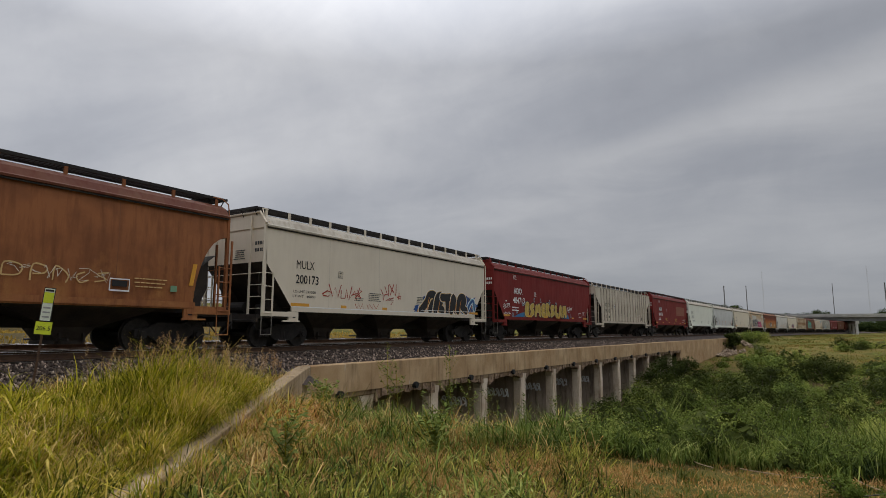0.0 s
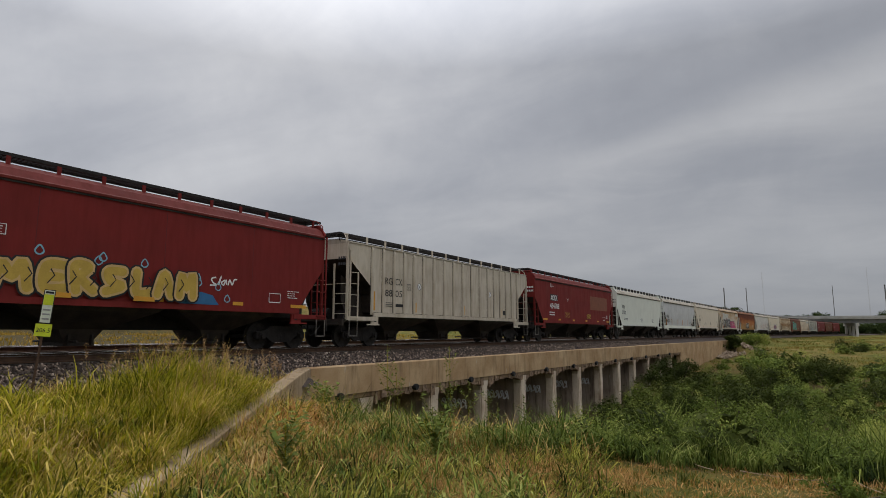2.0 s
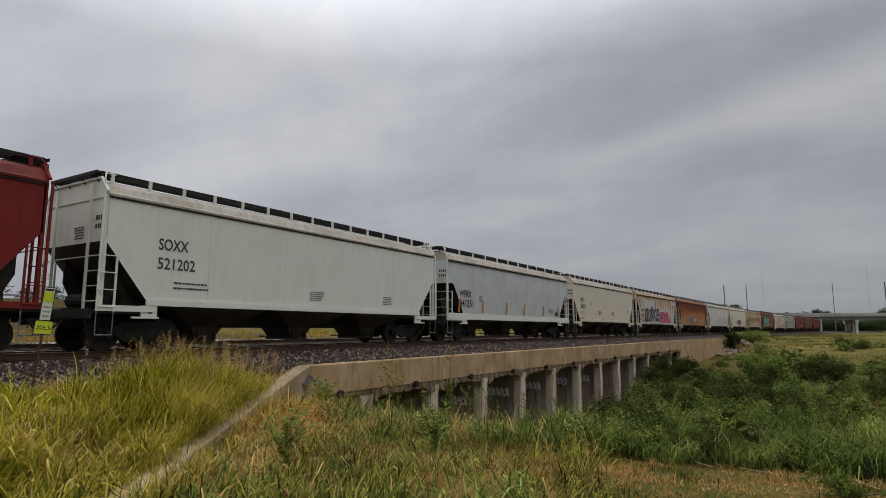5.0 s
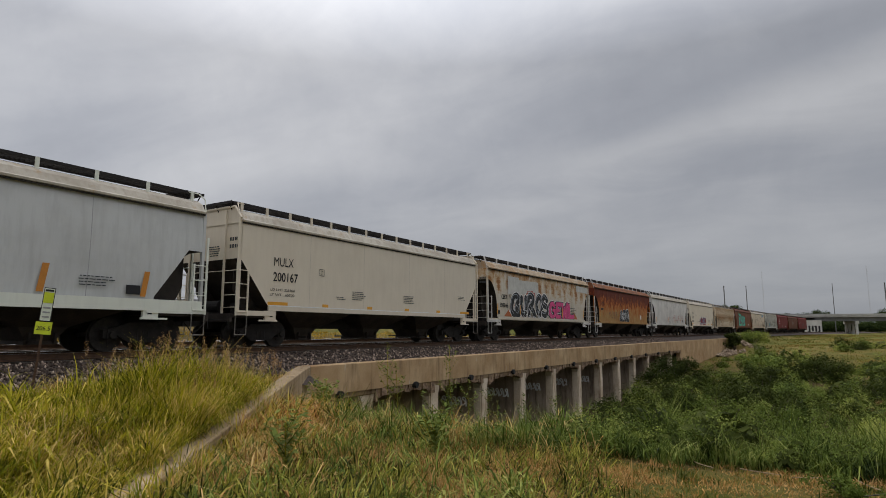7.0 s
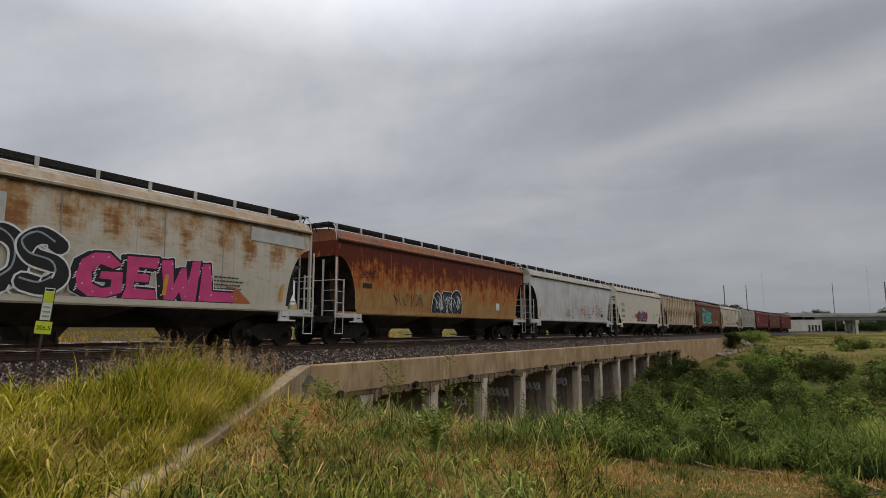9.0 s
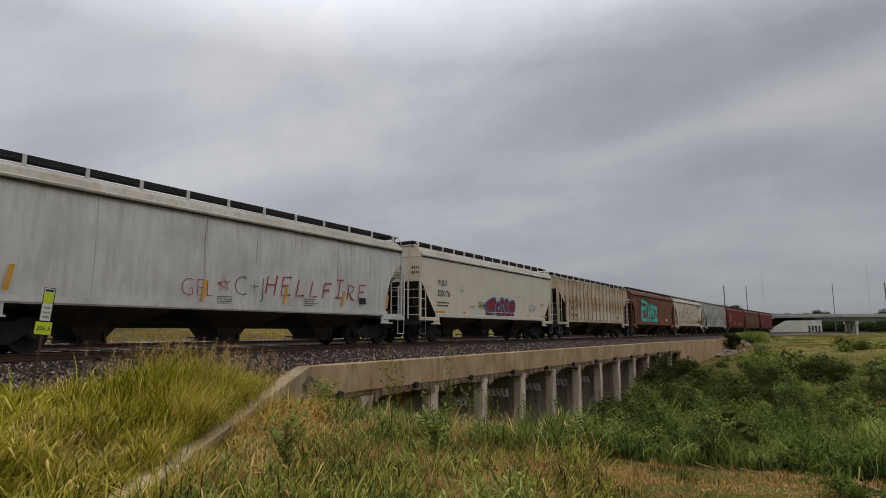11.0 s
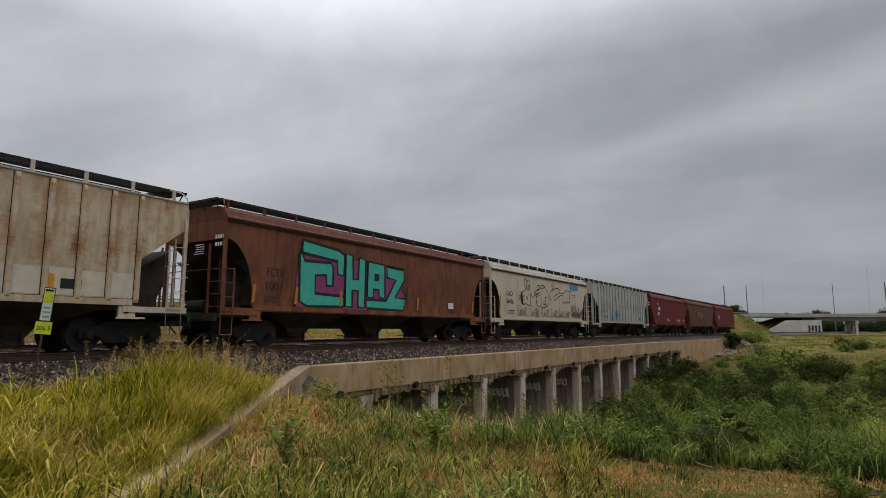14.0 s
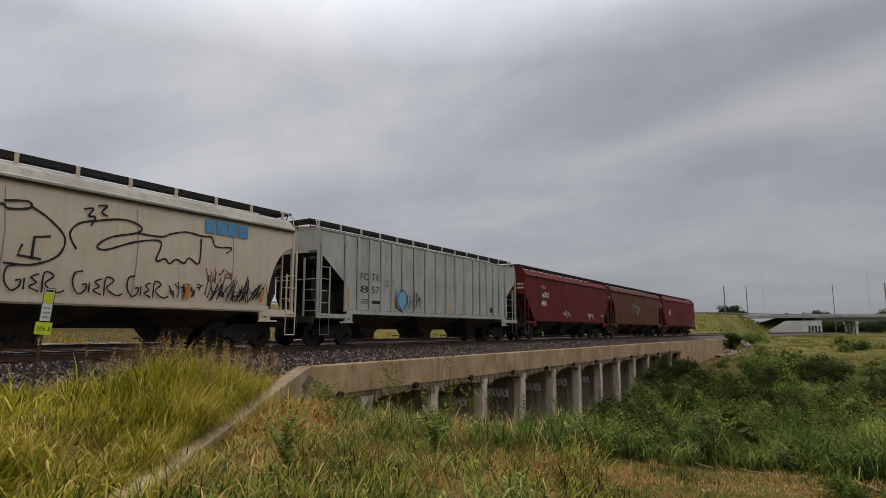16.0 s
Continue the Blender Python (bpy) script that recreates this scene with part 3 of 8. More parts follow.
    box(bm, -1.2, 0.0, CURB + 0.02, 7.6, -6.0, -0.80, on_line(BRIDGE_0))
    part("near_abutment", bm, M["concrete"], bridge)
    bm = bmesh.new()
    sweep(bm, [(CURB + 0.02, -0.6), (CURB + 0.45, -0.6), (CURB + 0.45, -6.5), (CURB + 0.02, -6.5)], BRIDGE_1 + 0.02, WALL_END, 4.6)
    part("far_retaining_wall", bm, M["concrete"], bridge)
    # wing wall falling towards the meadow
    (ax, ay, az), (bx, by, bz) = WING
    v = Vector((bx - ax, by - ay, 0))
    h = math.atan2(v.y, v.x)
    bm = bmesh.new()
    prism(bm, [(-0.3, -4.0), (-0.3, az), (0.9, az - 0.05), (v.length, bz), (v.length + 2.2, bz - 0.32), (v.length + 2.2, -4.0)], -0.21, 0.21)
    bmesh.ops.bevel(bm, geom=[e for e in bm.edges if e.verts[0].co.z > -3 and e.verts[1].co.z > -3], offset=0.03, segments=1, affect="EDGES")
    bm.transform(pose(ax, ay, 0, 0, 0, math.degrees(h)))
    part("wing_wall", bm, M["dirty_concrete"], bridge)
    part("joint_strip", bm_box(ax - 0.03, ax + 0.03, ay - 0.235, ay - 0.20, -1.5, -0.6), M["faded_white"], bridge, "pale strip down the corner joint")


build_bridge()


# ---- covered hopper cars ----
SIDE = 1.60


def cut_line(kind, half):
    """The lower end of a side sheet, from the end plate down to the sill, for the end at +x."""
    if kind == "arc":
        return [(half - 1.12 * math.cos(a), 1.40 + 2.1 * math.sin(a)) for a in [radians(90 - 9 * i) for i in range(11)]]
    if kind == "rib":
        return [(half, 3.56), (half - 1.50, 2.42), (half - 1.56, 1.42)]
    if kind == "notch":
        return [(half, 2.95), (half - 0.5, 2.95), (half - 1.5, 1.52), (half - 1.5, 1.42)]
    return [(half, 2.92), (half - 1.12, 1.52), (half - 1.22, 1.40)]


ROOF = [(-1.60, 4.12), (-1.655, 4.13), (-1.66, 4.19), (-1.57, 4.235), (-1.44, 4.44), (-1.20, 4.58), (-0.5, 4.64)]
RIB_ROOF = [(-1.60, 4.40), (-1.63, 4.41), (-1.63, 4.45), (-1.45, 4.50), (-1.10, 4.57), (-0.5, 4.62)]


def eave(kind):
    return 4.40 if kind == "rib" else 4.12


def rib_at(half, i):
    """Where the i-th side post stands: narrow panels at both ends, wider ones in the middle."""
    run = half - 1.45
    return -run + 2 * run / 14.21 * (0.77 * min(i, 5) + 0.93 * min(max(i - 5, 0), 7) + 0.77 * max(i - 12, 0))


def side_y(z, bulge):
    t = min(max((z - 1.4) / 2.75, 0), 1)
    return -SIDE - 0.0 + bulge * (1 - (1 - (2 * t - 1) ** 2))


def build_body(kind, half, bulge, drop=0.0):
    """The shell: sides cut away at the lower ends, sloped ends, rounded roof."""
    cut = cut_line(kind, half)
    right = cut
    left = [(-x, z) for x, z in cut[::-1]]
    bm = bmesh.new()
    outline = left + [(-half, eave(kind) - drop), (half, eave(kind) - drop)] + right
    # lower shell in strips of equal height, so that it can curve
    faces = prism(bm, outline, -SIDE, SIDE)
    if bulge:
        for z in (1.9, 2.4, 2.9, 3.4, 3.8):
            bmesh.ops.bisect_plane(bm, geom=bm.verts[:] + bm.edges[:] + bm.faces[:], plane_co=(0, 0, z), plane_no=(0, 0, 1))
        for v in bm.verts:
            y = side_y(v.co.z, bulge)
            v.co.y = y if v.co.y < 0 else -y
    # undersides and low end faces take the dark paint, their shade as colour
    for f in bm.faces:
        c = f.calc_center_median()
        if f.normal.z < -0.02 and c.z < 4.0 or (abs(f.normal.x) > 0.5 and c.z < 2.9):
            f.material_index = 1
    return bm


def build_roof(kind, half):
    bm = bmesh.new()
    near = RIB_ROOF if kind == "rib" else ROOF
    ring = near + [(-y, z) for y, z in near[::-1]]
    a = [bm.verts.new((-half, y, z)) for y, z in ring]
    b = [bm.verts.new((half, y, z)) for y, z in ring]
    for i in range(len(ring) - 1):
        bm.faces.new((a[i], b[i], b[i + 1], a[i + 1]))
    bm.faces.new(a)
    bm.faces.new(b[::-1])
    return bm


def hopper_bay(x, half):
    """One discharge hopper narrowing to a slide gate that lies across the car."""
    bm = bmesh.new()
    rings = []
    for w, d, z in ((half, 1.5, 1.38), (half - 0.35, 1.40, 1.14), (0.58, 0.74, 0.66), (0.34, 0.60, 0.30)):
        rings.append([bm.verts.new(q) for q in ((x - w, -d, z), (x + w, -d, z), (x + w, d, z), (x - w, d, z))])
    bm.faces.new(rings[-1][::-1])
    for a, b in zip(rings, rings[1:]):
        for i in range(4):
            j = (i + 1) % 4
            bm.faces.new((a[i], b[i], b[j], a[j]))
    box(bm, x - 0.40, x + 0.40, -0.66, 0.66, 0.22, 0.31)
    rod(bm, (x - 0.3, -1.15, 0.34), (x - 0.3, 1.15, 0.34), 0.03)
    for k in (-0.3, 0.3):
        box(bm, x + k - 0.03, x + k + 0.03, -0.76, -0.58, 0.24, 0.52)
    bmesh.ops.recalc_face_normals(bm, faces=bm.faces)
    return bm


def ladder(x0, x1, y, z0, z1, rungs, up=0.0):
    """Two stiles and their rungs; the stile at x0 may run higher."""
    bm = bmesh.new()
    box(bm, x0 - 0.03, x0 + 0.03, y - 0.02, y + 0.02, z0, z1 + up)
    box(bm, x1 - 0.025, x1 + 0.025, y - 0.02, y + 0.02, z0, z1)
    for i in range(rungs):
        z = z0 + 0.12 + (z1 - z0 - 0.16) * i / (rungs - 1)
        rod(bm, (x0, y - 0.03, z), (x1, y - 0.03, z), 0.014, 5)
    return bm


def stirrup(x0, x1, y, z0, z1):
    bm = bmesh.new()
    rod(bm, (x0, y, z1), (x0, y, z0), 0.016, 5)
    rod(bm, (x1, y, z1), (x1, y, z0), 0.016, 5)
    rod(bm, (x0, y, z0), (x1, y, z0), 0.018, 5)
    return bm


def wheelset():
    bm = bmesh.new()
    turn = Matrix.Rotation(radians(90), 4, "X")
    rod(bm, (0, -0.98, 0), (0, 0.98, 0), 0.075, 10)
    for y, sgn in ((-0.7525, -1), (0.7525, 1)):
        for r, d, o in ((0.457, 0.12, 0.0), (0.485, 0.03, -0.07), (0.16, 0.17, 0.0)):
            bmesh.ops.create_cone(bm, segments=28, cap_ends=True, radius1=r, radius2=r, depth=d, matrix=Matrix.Translation((0, y + sgn * o, 0)) @ turn)
        for k in range(5):
            a = k * 6.2832 / 5
            box(bm, -0.03, 0.03, y + sgn * 0.058, y + sgn * 0.072, 0.16, 0.36, Matrix.Rotation(a, 4, "Y"))
    return bm


def side_frame(y):
    bm = bmesh.new()
    prism(bm, [(-1.12, 0.36), (-1.12, 0.60), (-0.72, 0.66), (-0.42, 0.80), (0.42, 0.80), (0.72, 0.66), (1.12, 0.60), (1.12, 0.36), (0.80, 0.36), (0.74, 0.46), (0.40, 0.24), (-0.40, 0.24), (-0.74, 0.46), (-0.80, 0.36)], y - 0.07, y + 0.07)
    for x in (-0.89, 0.89):
        box(bm, x - 0.13, x + 0.13, y - 0.11, y + 0.11, 0.34, 0.58)
        bmesh.ops.create_cone(bm, segments=10, cap_ends=True, radius1=0.10, radius2=0.10, depth=0.08, matrix=Matrix.Translation((x, y + (-0.14 if y < 0 else 0.14), 0.457)) @ Matrix.Rotation(radians(90), 4, "X"))
    for x in (-0.16, 0, 0.16):
        rod(bm, (x, y - 0.02, 0.30), (x, y - 0.02, 0.56), 0.06, 8)
    return bm


SHARED = {}


def shared(key, make):
    if key not in SHARED:
        mesh = bpy.data.meshes.new(key)
        bm = make()
        bm.to_mesh(mesh)
        bm.free()
        SHARED[key] = mesh
    return SHARED[key]


def shared_part(name, key, make, mat, parent, at=None, label=""):
    mesh = shared(key, make)
    if not mesh.materials:
        mesh.materials.append(mat)
    ob = new(name, mesh)
    ob.parent = parent
    if at is not None:
        ob.matrix_basis = at
    if label:
        tagged(ob, label)
    return ob


WHEELS = []


def add_truck(car, x):
    truck = shared_part("truck", "bolster", lambda: bm_box(-0.2, 0.2, -1.0, 1.0, 0.45, 0.72), M["steel"], car, pose(x, 0, 0), "cast steel two-axle truck")
    for y in (-0.99, 0.99):
        shared_part("side_frame", "side_frame%+.0f" % y, lambda: side_frame(y), M["steel"], truck)
    for dx in (-0.89, 0.89):
        WHEELS.append((shared_part("wheelset", "wheelset", wheelset, M["tread"], truck, pose(dx, 0, 0.457)), dx))


def hopper_car(label, kind, half, pitch, paint, trim, bulge=0.0, posts=12, ribs=0, sill=None, drop=0.0):
    """A covered hopper car, its origin on the rails below its middle."""
    car = tagged(new("covered_hopper_car"), label, "freight car", group="cars of the grain train")
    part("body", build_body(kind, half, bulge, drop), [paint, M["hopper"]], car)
    part("roof", build_roof(kind, half), P["roof_" + paint.name] if "roof_" + paint.name in P else paint, car, "dust-stained roof, darkened to offset the bright overhead sky").matrix_basis = pose(0, 0, -drop)
    low = cut_line(kind, half)[-1]
    inner = low[0]
    # side sills
    for y in (-1, 1):
        bm = bmesh.new()
        z0, z1 = (1.24, 1.405) if sill is None else (1.12, 1.44)
        ends = inner if sill is None else half
        box(bm, -ends, ends, y * (SIDE + 0.025) - 0.03, y * (SIDE + 0.025) + 0.03, z0, z1)
        if kind == "arc":
            box(bm, -half + 0.05, half - 0.05, y * (SIDE - 0.01) - 0.03, y * (SIDE - 0.01) + 0.03, 1.20, 1.30)
        part("side_sill", bm, sill or paint, car)
    part("centre_sill", bm_box(-pitch / 2 + 0.7, pitch / 2 - 0.7, -0.3, 0.3, 0.645, 1.18), M["steel"], car)
    # bays
    gap = half * (0.512 if kind == "diag" else 0.528)
    for i in (-1, 0, 1):
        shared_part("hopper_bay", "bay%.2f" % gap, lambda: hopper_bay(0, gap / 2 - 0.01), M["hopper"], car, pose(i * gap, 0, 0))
    # end platforms, slope braces, ladders
    for e in (-1, 1):
        bm = bmesh.new()
        box(bm, e * (inner - 0.15), e * (half + 0.28), -1.58, 1.58, 1.00, 1.10)
        box(bm, e * (half + 0.20), e * (half + 0.30), -1.58, 1.58, 0.86, 1.12)
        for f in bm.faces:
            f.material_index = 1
        for y in (-1.61, 1.61):
            box(bm, e * (inner - 0.25), e * (half + 0.1), y - 0.04, y + 0.04, 1.06, 1.22)
        part("end_platform", bm, [trim, M["hopper"]], car)
        for y in (-1.55, 1.55):
            part("end_post", bm_box(e * (half - 0.04), e * (half + 0.05), y - 0.05, y + 0.05, 1.1, 4.15), paint, car)
        for y in (-1, 1):
            bm = bmesh.new()
            box(bm, e * (inner - 0.34), e * (inner + 0.12), y * (SIDE + 0.03), y * (SIDE - 0.05), 0.90, 1.235)
            box(bm, e * (inner - 0.40), e * (inner + 0.40), y * (SIDE + 0.045), y * (SIDE + 0.0), 0.88, 0.93)
            pad = part("jacking_pad", bm, trim, car)
            part("lifting_hole", bm_box(e * (inner - 0.20), e * (inner - 0.07), y * (SIDE + 0.036), y * (SIDE + 0.02), 1.02, 1.15), M["black"], pad)
            part("uncoupling_lever", lever(e, half, y), M["steel"], car)
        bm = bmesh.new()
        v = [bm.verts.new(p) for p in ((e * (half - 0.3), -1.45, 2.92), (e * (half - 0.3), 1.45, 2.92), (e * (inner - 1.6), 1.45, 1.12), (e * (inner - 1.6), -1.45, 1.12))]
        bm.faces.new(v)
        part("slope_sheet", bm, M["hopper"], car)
        # filler webs, added to darken the open end and block the sky behind
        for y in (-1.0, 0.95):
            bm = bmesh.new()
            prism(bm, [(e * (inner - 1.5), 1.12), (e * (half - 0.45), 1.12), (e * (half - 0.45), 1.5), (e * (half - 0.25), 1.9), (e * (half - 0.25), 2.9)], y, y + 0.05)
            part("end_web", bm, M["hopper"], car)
        for y in (-1, 1):
            x0, x1 = (e * (half + 0.12), e * (half - 0.32)) if kind != "rib" else (e * (half - 0.06), e * (half - 0.54))
            top = 2.56 if kind != "rib" else 3.02
            part("ladder", ladder(x0, x1, y * (SIDE + 0.04), 1.05, top, 4 if kind != "rib" else 5, 4.20 - top if kind == "diag" else 0.85), trim, car)
            part("stirrup_step", stirrup(x0, x1, y * (SIDE + 0.03), 0.44, 1.05), trim if kind == "arc" else M["worn_step"], car)
        part("end_ladder", end_ladder(e * (half + 0.10), e, 4.55 if kind == "diag" else 3.35), trim, car)
        part("roof_crossing", roof_crossing(e, half), M["steel"], car, "dark grating across the end of the roof").matrix_basis = pose(0, 0, -drop)
        if kind == "diag":
            part("end_cap", end_cap(e * half, e), paint, car)
        bm = bmesh.new()
        box(bm, e * (half + 0.2), e * (pitch / 2 - 0.02), -0.09, 0.09, 0.76, 0.92)
        box(bm, e * (pitch / 2 - 0.28), e * (pitch / 2 - 0.0), -0.17, 0.13, 0.70, 1.00)
        rod(bm, (e * (half + 0.3), -0.4, 0.85), (e * (pitch / 2), -0.35, 0.45), 0.025)
        part("coupler", bm, M["steel"], car)
        add_truck(car, e * (pitch / 2 - 2.15))
    # brake gear on the platform seen at the near end
    bm = bmesh.new()
    rod(bm, (-half + 0.35, -0.3, 1.38), (-half + 0.35, 0.6, 1.38), 0.2, 12)
    box(bm, -half + 0.55, -half + 0.85, -1.0, -0.5, 1.12, 1.5)
    rod(bm, (-half + 0.2, -1.2, 1.15), (-half + 0.9, -0.8, 1.7), 0.03)
    part("brake_gear", bm, M["steel"], car)
    if paint.name not in ("heavily_rusted_paint",):
        tone = M["charcoal"] if "red" not in paint.name and "brown" not in paint.name else M["white"]
        bm = bmesh.new()
        rng = random.Random(int(half * 100))
        for i in range(5):
            u = -0.55 + rng.uniform(0, 0.1)
            while u < -0.05:
                w = rng.uniform(0.05, 0.13)
                box(bm, -half - 0.012, -half - 0.004, u, u + w, 3.36 - 0.075 * i, 3.39 - 0.075 * i)
                u += w + 0.025
        for z in (3.52, 3.28):
            for k in range(4):
                box(bm, -half - 0.012, -half - 0.004, -1.50 + 0.125 * k, -1.42 + 0.125 * k, z, z + 0.12)
        tagged(part("end_stencil", bm, tone, car), kind="stuff")
    # roof: hatch trough, running boards on brackets
    bm = bmesh.new()
    prism(bm, [(-half + 0.8, 4.62), (-half + 0.8, 4.78), (half - 0.8, 4.78), (half - 0.8, 4.62)], -0.42, 0.42)
    part("hatch_cover", bm, M["steel"], car).matrix_basis = pose(0, 0, -drop)
    for y in (-1, 1):
        bm = bmesh.new()
        box(bm, -half - 0.06, half + 0.06, y * 1.22, y * 1.16, 4.76, 4.85)
        box(bm, -half - 0.06, half + 0.06, y * 0.68, y * 0.62, 4.76, 4.85)
        x = -half - 0.04
        while x < half + 0.02:
            box(bm, x, x + 0.035, y * 1.17, y * 0.67, 4.79, 4.845)
            x += 0.11
        part("running_board", bm, M["steel"], car, "dark steel grating walkway").matrix_basis = pose(0, 0, -drop)
    for i in range(posts):
        x = -half + 0.25 + (2 * half - 0.5) * i / (posts - 1)
        for y in (-1, 1):
            shared_part("bracket", "bracket%+d%s%s" % (y, trim.name, kind == "rib"), lambda: bm_box(-0.045, 0.045, y * 1.27, y * 1.22, 4.50 if kind == "rib" else 4.44, 4.76 if "red" in trim.name else 4.84), trim, car, pose(x, 0, -drop))
    for e in (-1, 1):
        for y in (-1.35, 1.35):
            bm = bmesh.new()
            rod(bm, (e * (half - 0.45), y * 0.88, 4.82), (e * (half - 0.05), y * 0.95, 4.80), 0.018)
            rod(bm, (e * (half - 0.05), y * 0.95, 4.80), (e * (half + 0.05), y * 1.08, 4.62), 0.018)
            rod(bm, (e * (half + 0.05), y * 1.08, 4.63), (e * (half + 0.05), y * 1.16, 4.1), 0.018)
            part("roof_handrail", bm, trim, car).matrix_basis = pose(0, 0, -drop)
    # dark strip that paints the shadow line below the roof edge, with grime
    for y in (-1, 1) if kind != "rib" else ():
        part("eave_angle", bm_box(-half + 0.02, half - 0.02, y * (SIDE + 0.002), y * (SIDE + 0.03), 4.075, 4.118), M["eave"], car, "dark dirty eave strip with the roof edge's shadow painted in")
    if ribs:
        xs = [rib_at(half, i) for i in range(ribs)]
        for x in xs:
            for y in (-1, 1):
                shared_part("side_post", "side_post%+d%s" % (y, paint.name), lambda: rib_post(y, drop), paint, car, pose(x, 0, 0))
                # dark strip left of each post: grime and the post's shadow in one
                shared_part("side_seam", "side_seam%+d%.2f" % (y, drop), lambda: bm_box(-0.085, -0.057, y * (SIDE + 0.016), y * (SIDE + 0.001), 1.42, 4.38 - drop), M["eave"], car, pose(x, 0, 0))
    else:
        for i in range(1, 5):
            x = -half + 2 * half * i / 5 + 0.12 * math.sin(3 * i)
            for y in (-1, 1):
                bm = bmesh.new()
                z = [1.42 + (4.03 - 1.42) * k / 6 for k in range(7)]
                pairs = [[bm.verts.new((x + d, y * (abs(side_y(q, bulge)) + 0.003), q)) for d in (-0.011, 0.011)] for q in z]
                for a, b in zip(pairs, pairs[1:]):
                    bm.faces.new((a[0], a[1], b[1], b[0]))
                part("weld_seam", bm, P["seam_" + paint.name], car)
    return car


def rib_post(y, drop):
    """A pressed side post: flat face, sloping flanks, cut back at the top and foot."""
    bm = bmesh.new()
    low = [(-0.075, SIDE + 0.002), (-0.048, SIDE + 0.085), (0.048, SIDE + 0.085), (0.075, SIDE + 0.002)]
    foot, head = [(x, SIDE + (d - SIDE) * 0.5) for x, d in low], [(x, SIDE + (d - SIDE) * 0.35) for x, d in low]
    rings = [[bm.verts.new((x, y * d, z)) for x, d in ring] for ring, z in ((foot, 1.32), (low, 1.40), (low, 4.26 - drop), (head, 4.39 - drop))]
    for a, b in zip(rings, rings[1:]):
        for i in range(3):
            bm.faces.new((a[i], a[i + 1], b[i + 1], b[i]))
    bm.faces.new(rings[0])
    bm.faces.new(rings[-1])
    bmesh.ops.recalc_face_normals(bm, faces=bm.faces)
    return bm


def lever(e, half, y):
    """The bent rod that opens the coupler from the side of the car."""
    bm = bmesh.new()
    rod(bm, (e * (half + 0.34), y * 0.2, 0.95), (e * (half + 0.34), y * 1.5, 0.90), 0.014, 5)
    rod(bm, (e * (half + 0.34), y * 1.5, 0.90), (e * (half + 0.30), y * 1.58, 0.62), 0.014, 5)
    return bm


def end_ladder(x, e, top):
    """The ladder on the end sheet: one stile each side, rungs out to the corner stile, a crossbar between."""
    bm = bmesh.new()
    for y in (-0.92, 0.92):
        box(bm, x - 0.03, x + 0.03, y - 0.03, y + 0.03, 1.1, top)
        for i in range(4):
            z = 1.32 + 0.40 * i
            rod(bm, (x, y, z), (x, math.copysign(1.62, y), z), 0.014, 5)
    rod(bm, (x, -0.92, 2.52), (x, 0.92, 2.52), 0.016, 5)
    return bm


def end_cap(x, e):
    """The straight-topped plate that closes the roof at the end, with its turned-up rim."""
    bm = bmesh.new()
    ring = [(-1.60, 4.10), (-1.64, 4.24), (-1.50, 4.40), (-1.30, 4.655), (1.30, 4.655), (1.50, 4.40), (1.64, 4.24), (1.60, 4.10)]
    a = [bm.verts.new((x + e * 0.005, y, z)) for y, z in ring]
    b = [bm.verts.new((x + e * 0.03, y, z)) for y, z in ring]
    bm.faces.new(a)
    bm.faces.new(b)
    for i in range(len(ring)):
        j = (i + 1) % len(ring)
        bm.faces.new((a[i], a[j], b[j], b[i]))
    for (y0, z0), (y1, z1) in zip(ring[1:-1], ring[2:-1]):
        rod(bm, (x + e * 0.05, y0, z0), (x + e * 0.05, y1, z1), 0.045, 6)
    bmesh.ops.recalc_face_normals(bm, faces=bm.faces)
    return bm


def roof_crossing(e, half):
    """The grating that joins both running boards across the end of the roof, on angled supports."""
    bm = bmesh.new()
    x0, x1 = half - 0.42, half + 0.16
    for x in (x0, x1):
        box(bm, e * x - 0.02, e * x + 0.02, -1.24, 1.24, 4.77, 4.85)
    for i in range(23):
        y = -1.2 + 2.4 * i / 22
        box(bm, e * x0, e * x1, y - 0.017, y + 0.017, 4.79, 4.84)
    for y in (-1.1, -0.4, 0.4, 1.1):
        rod(bm, (e * (half + 0.14), y, 4.78), (e * (half - 0.02), y, 4.48), 0.02, 5)
    return bm


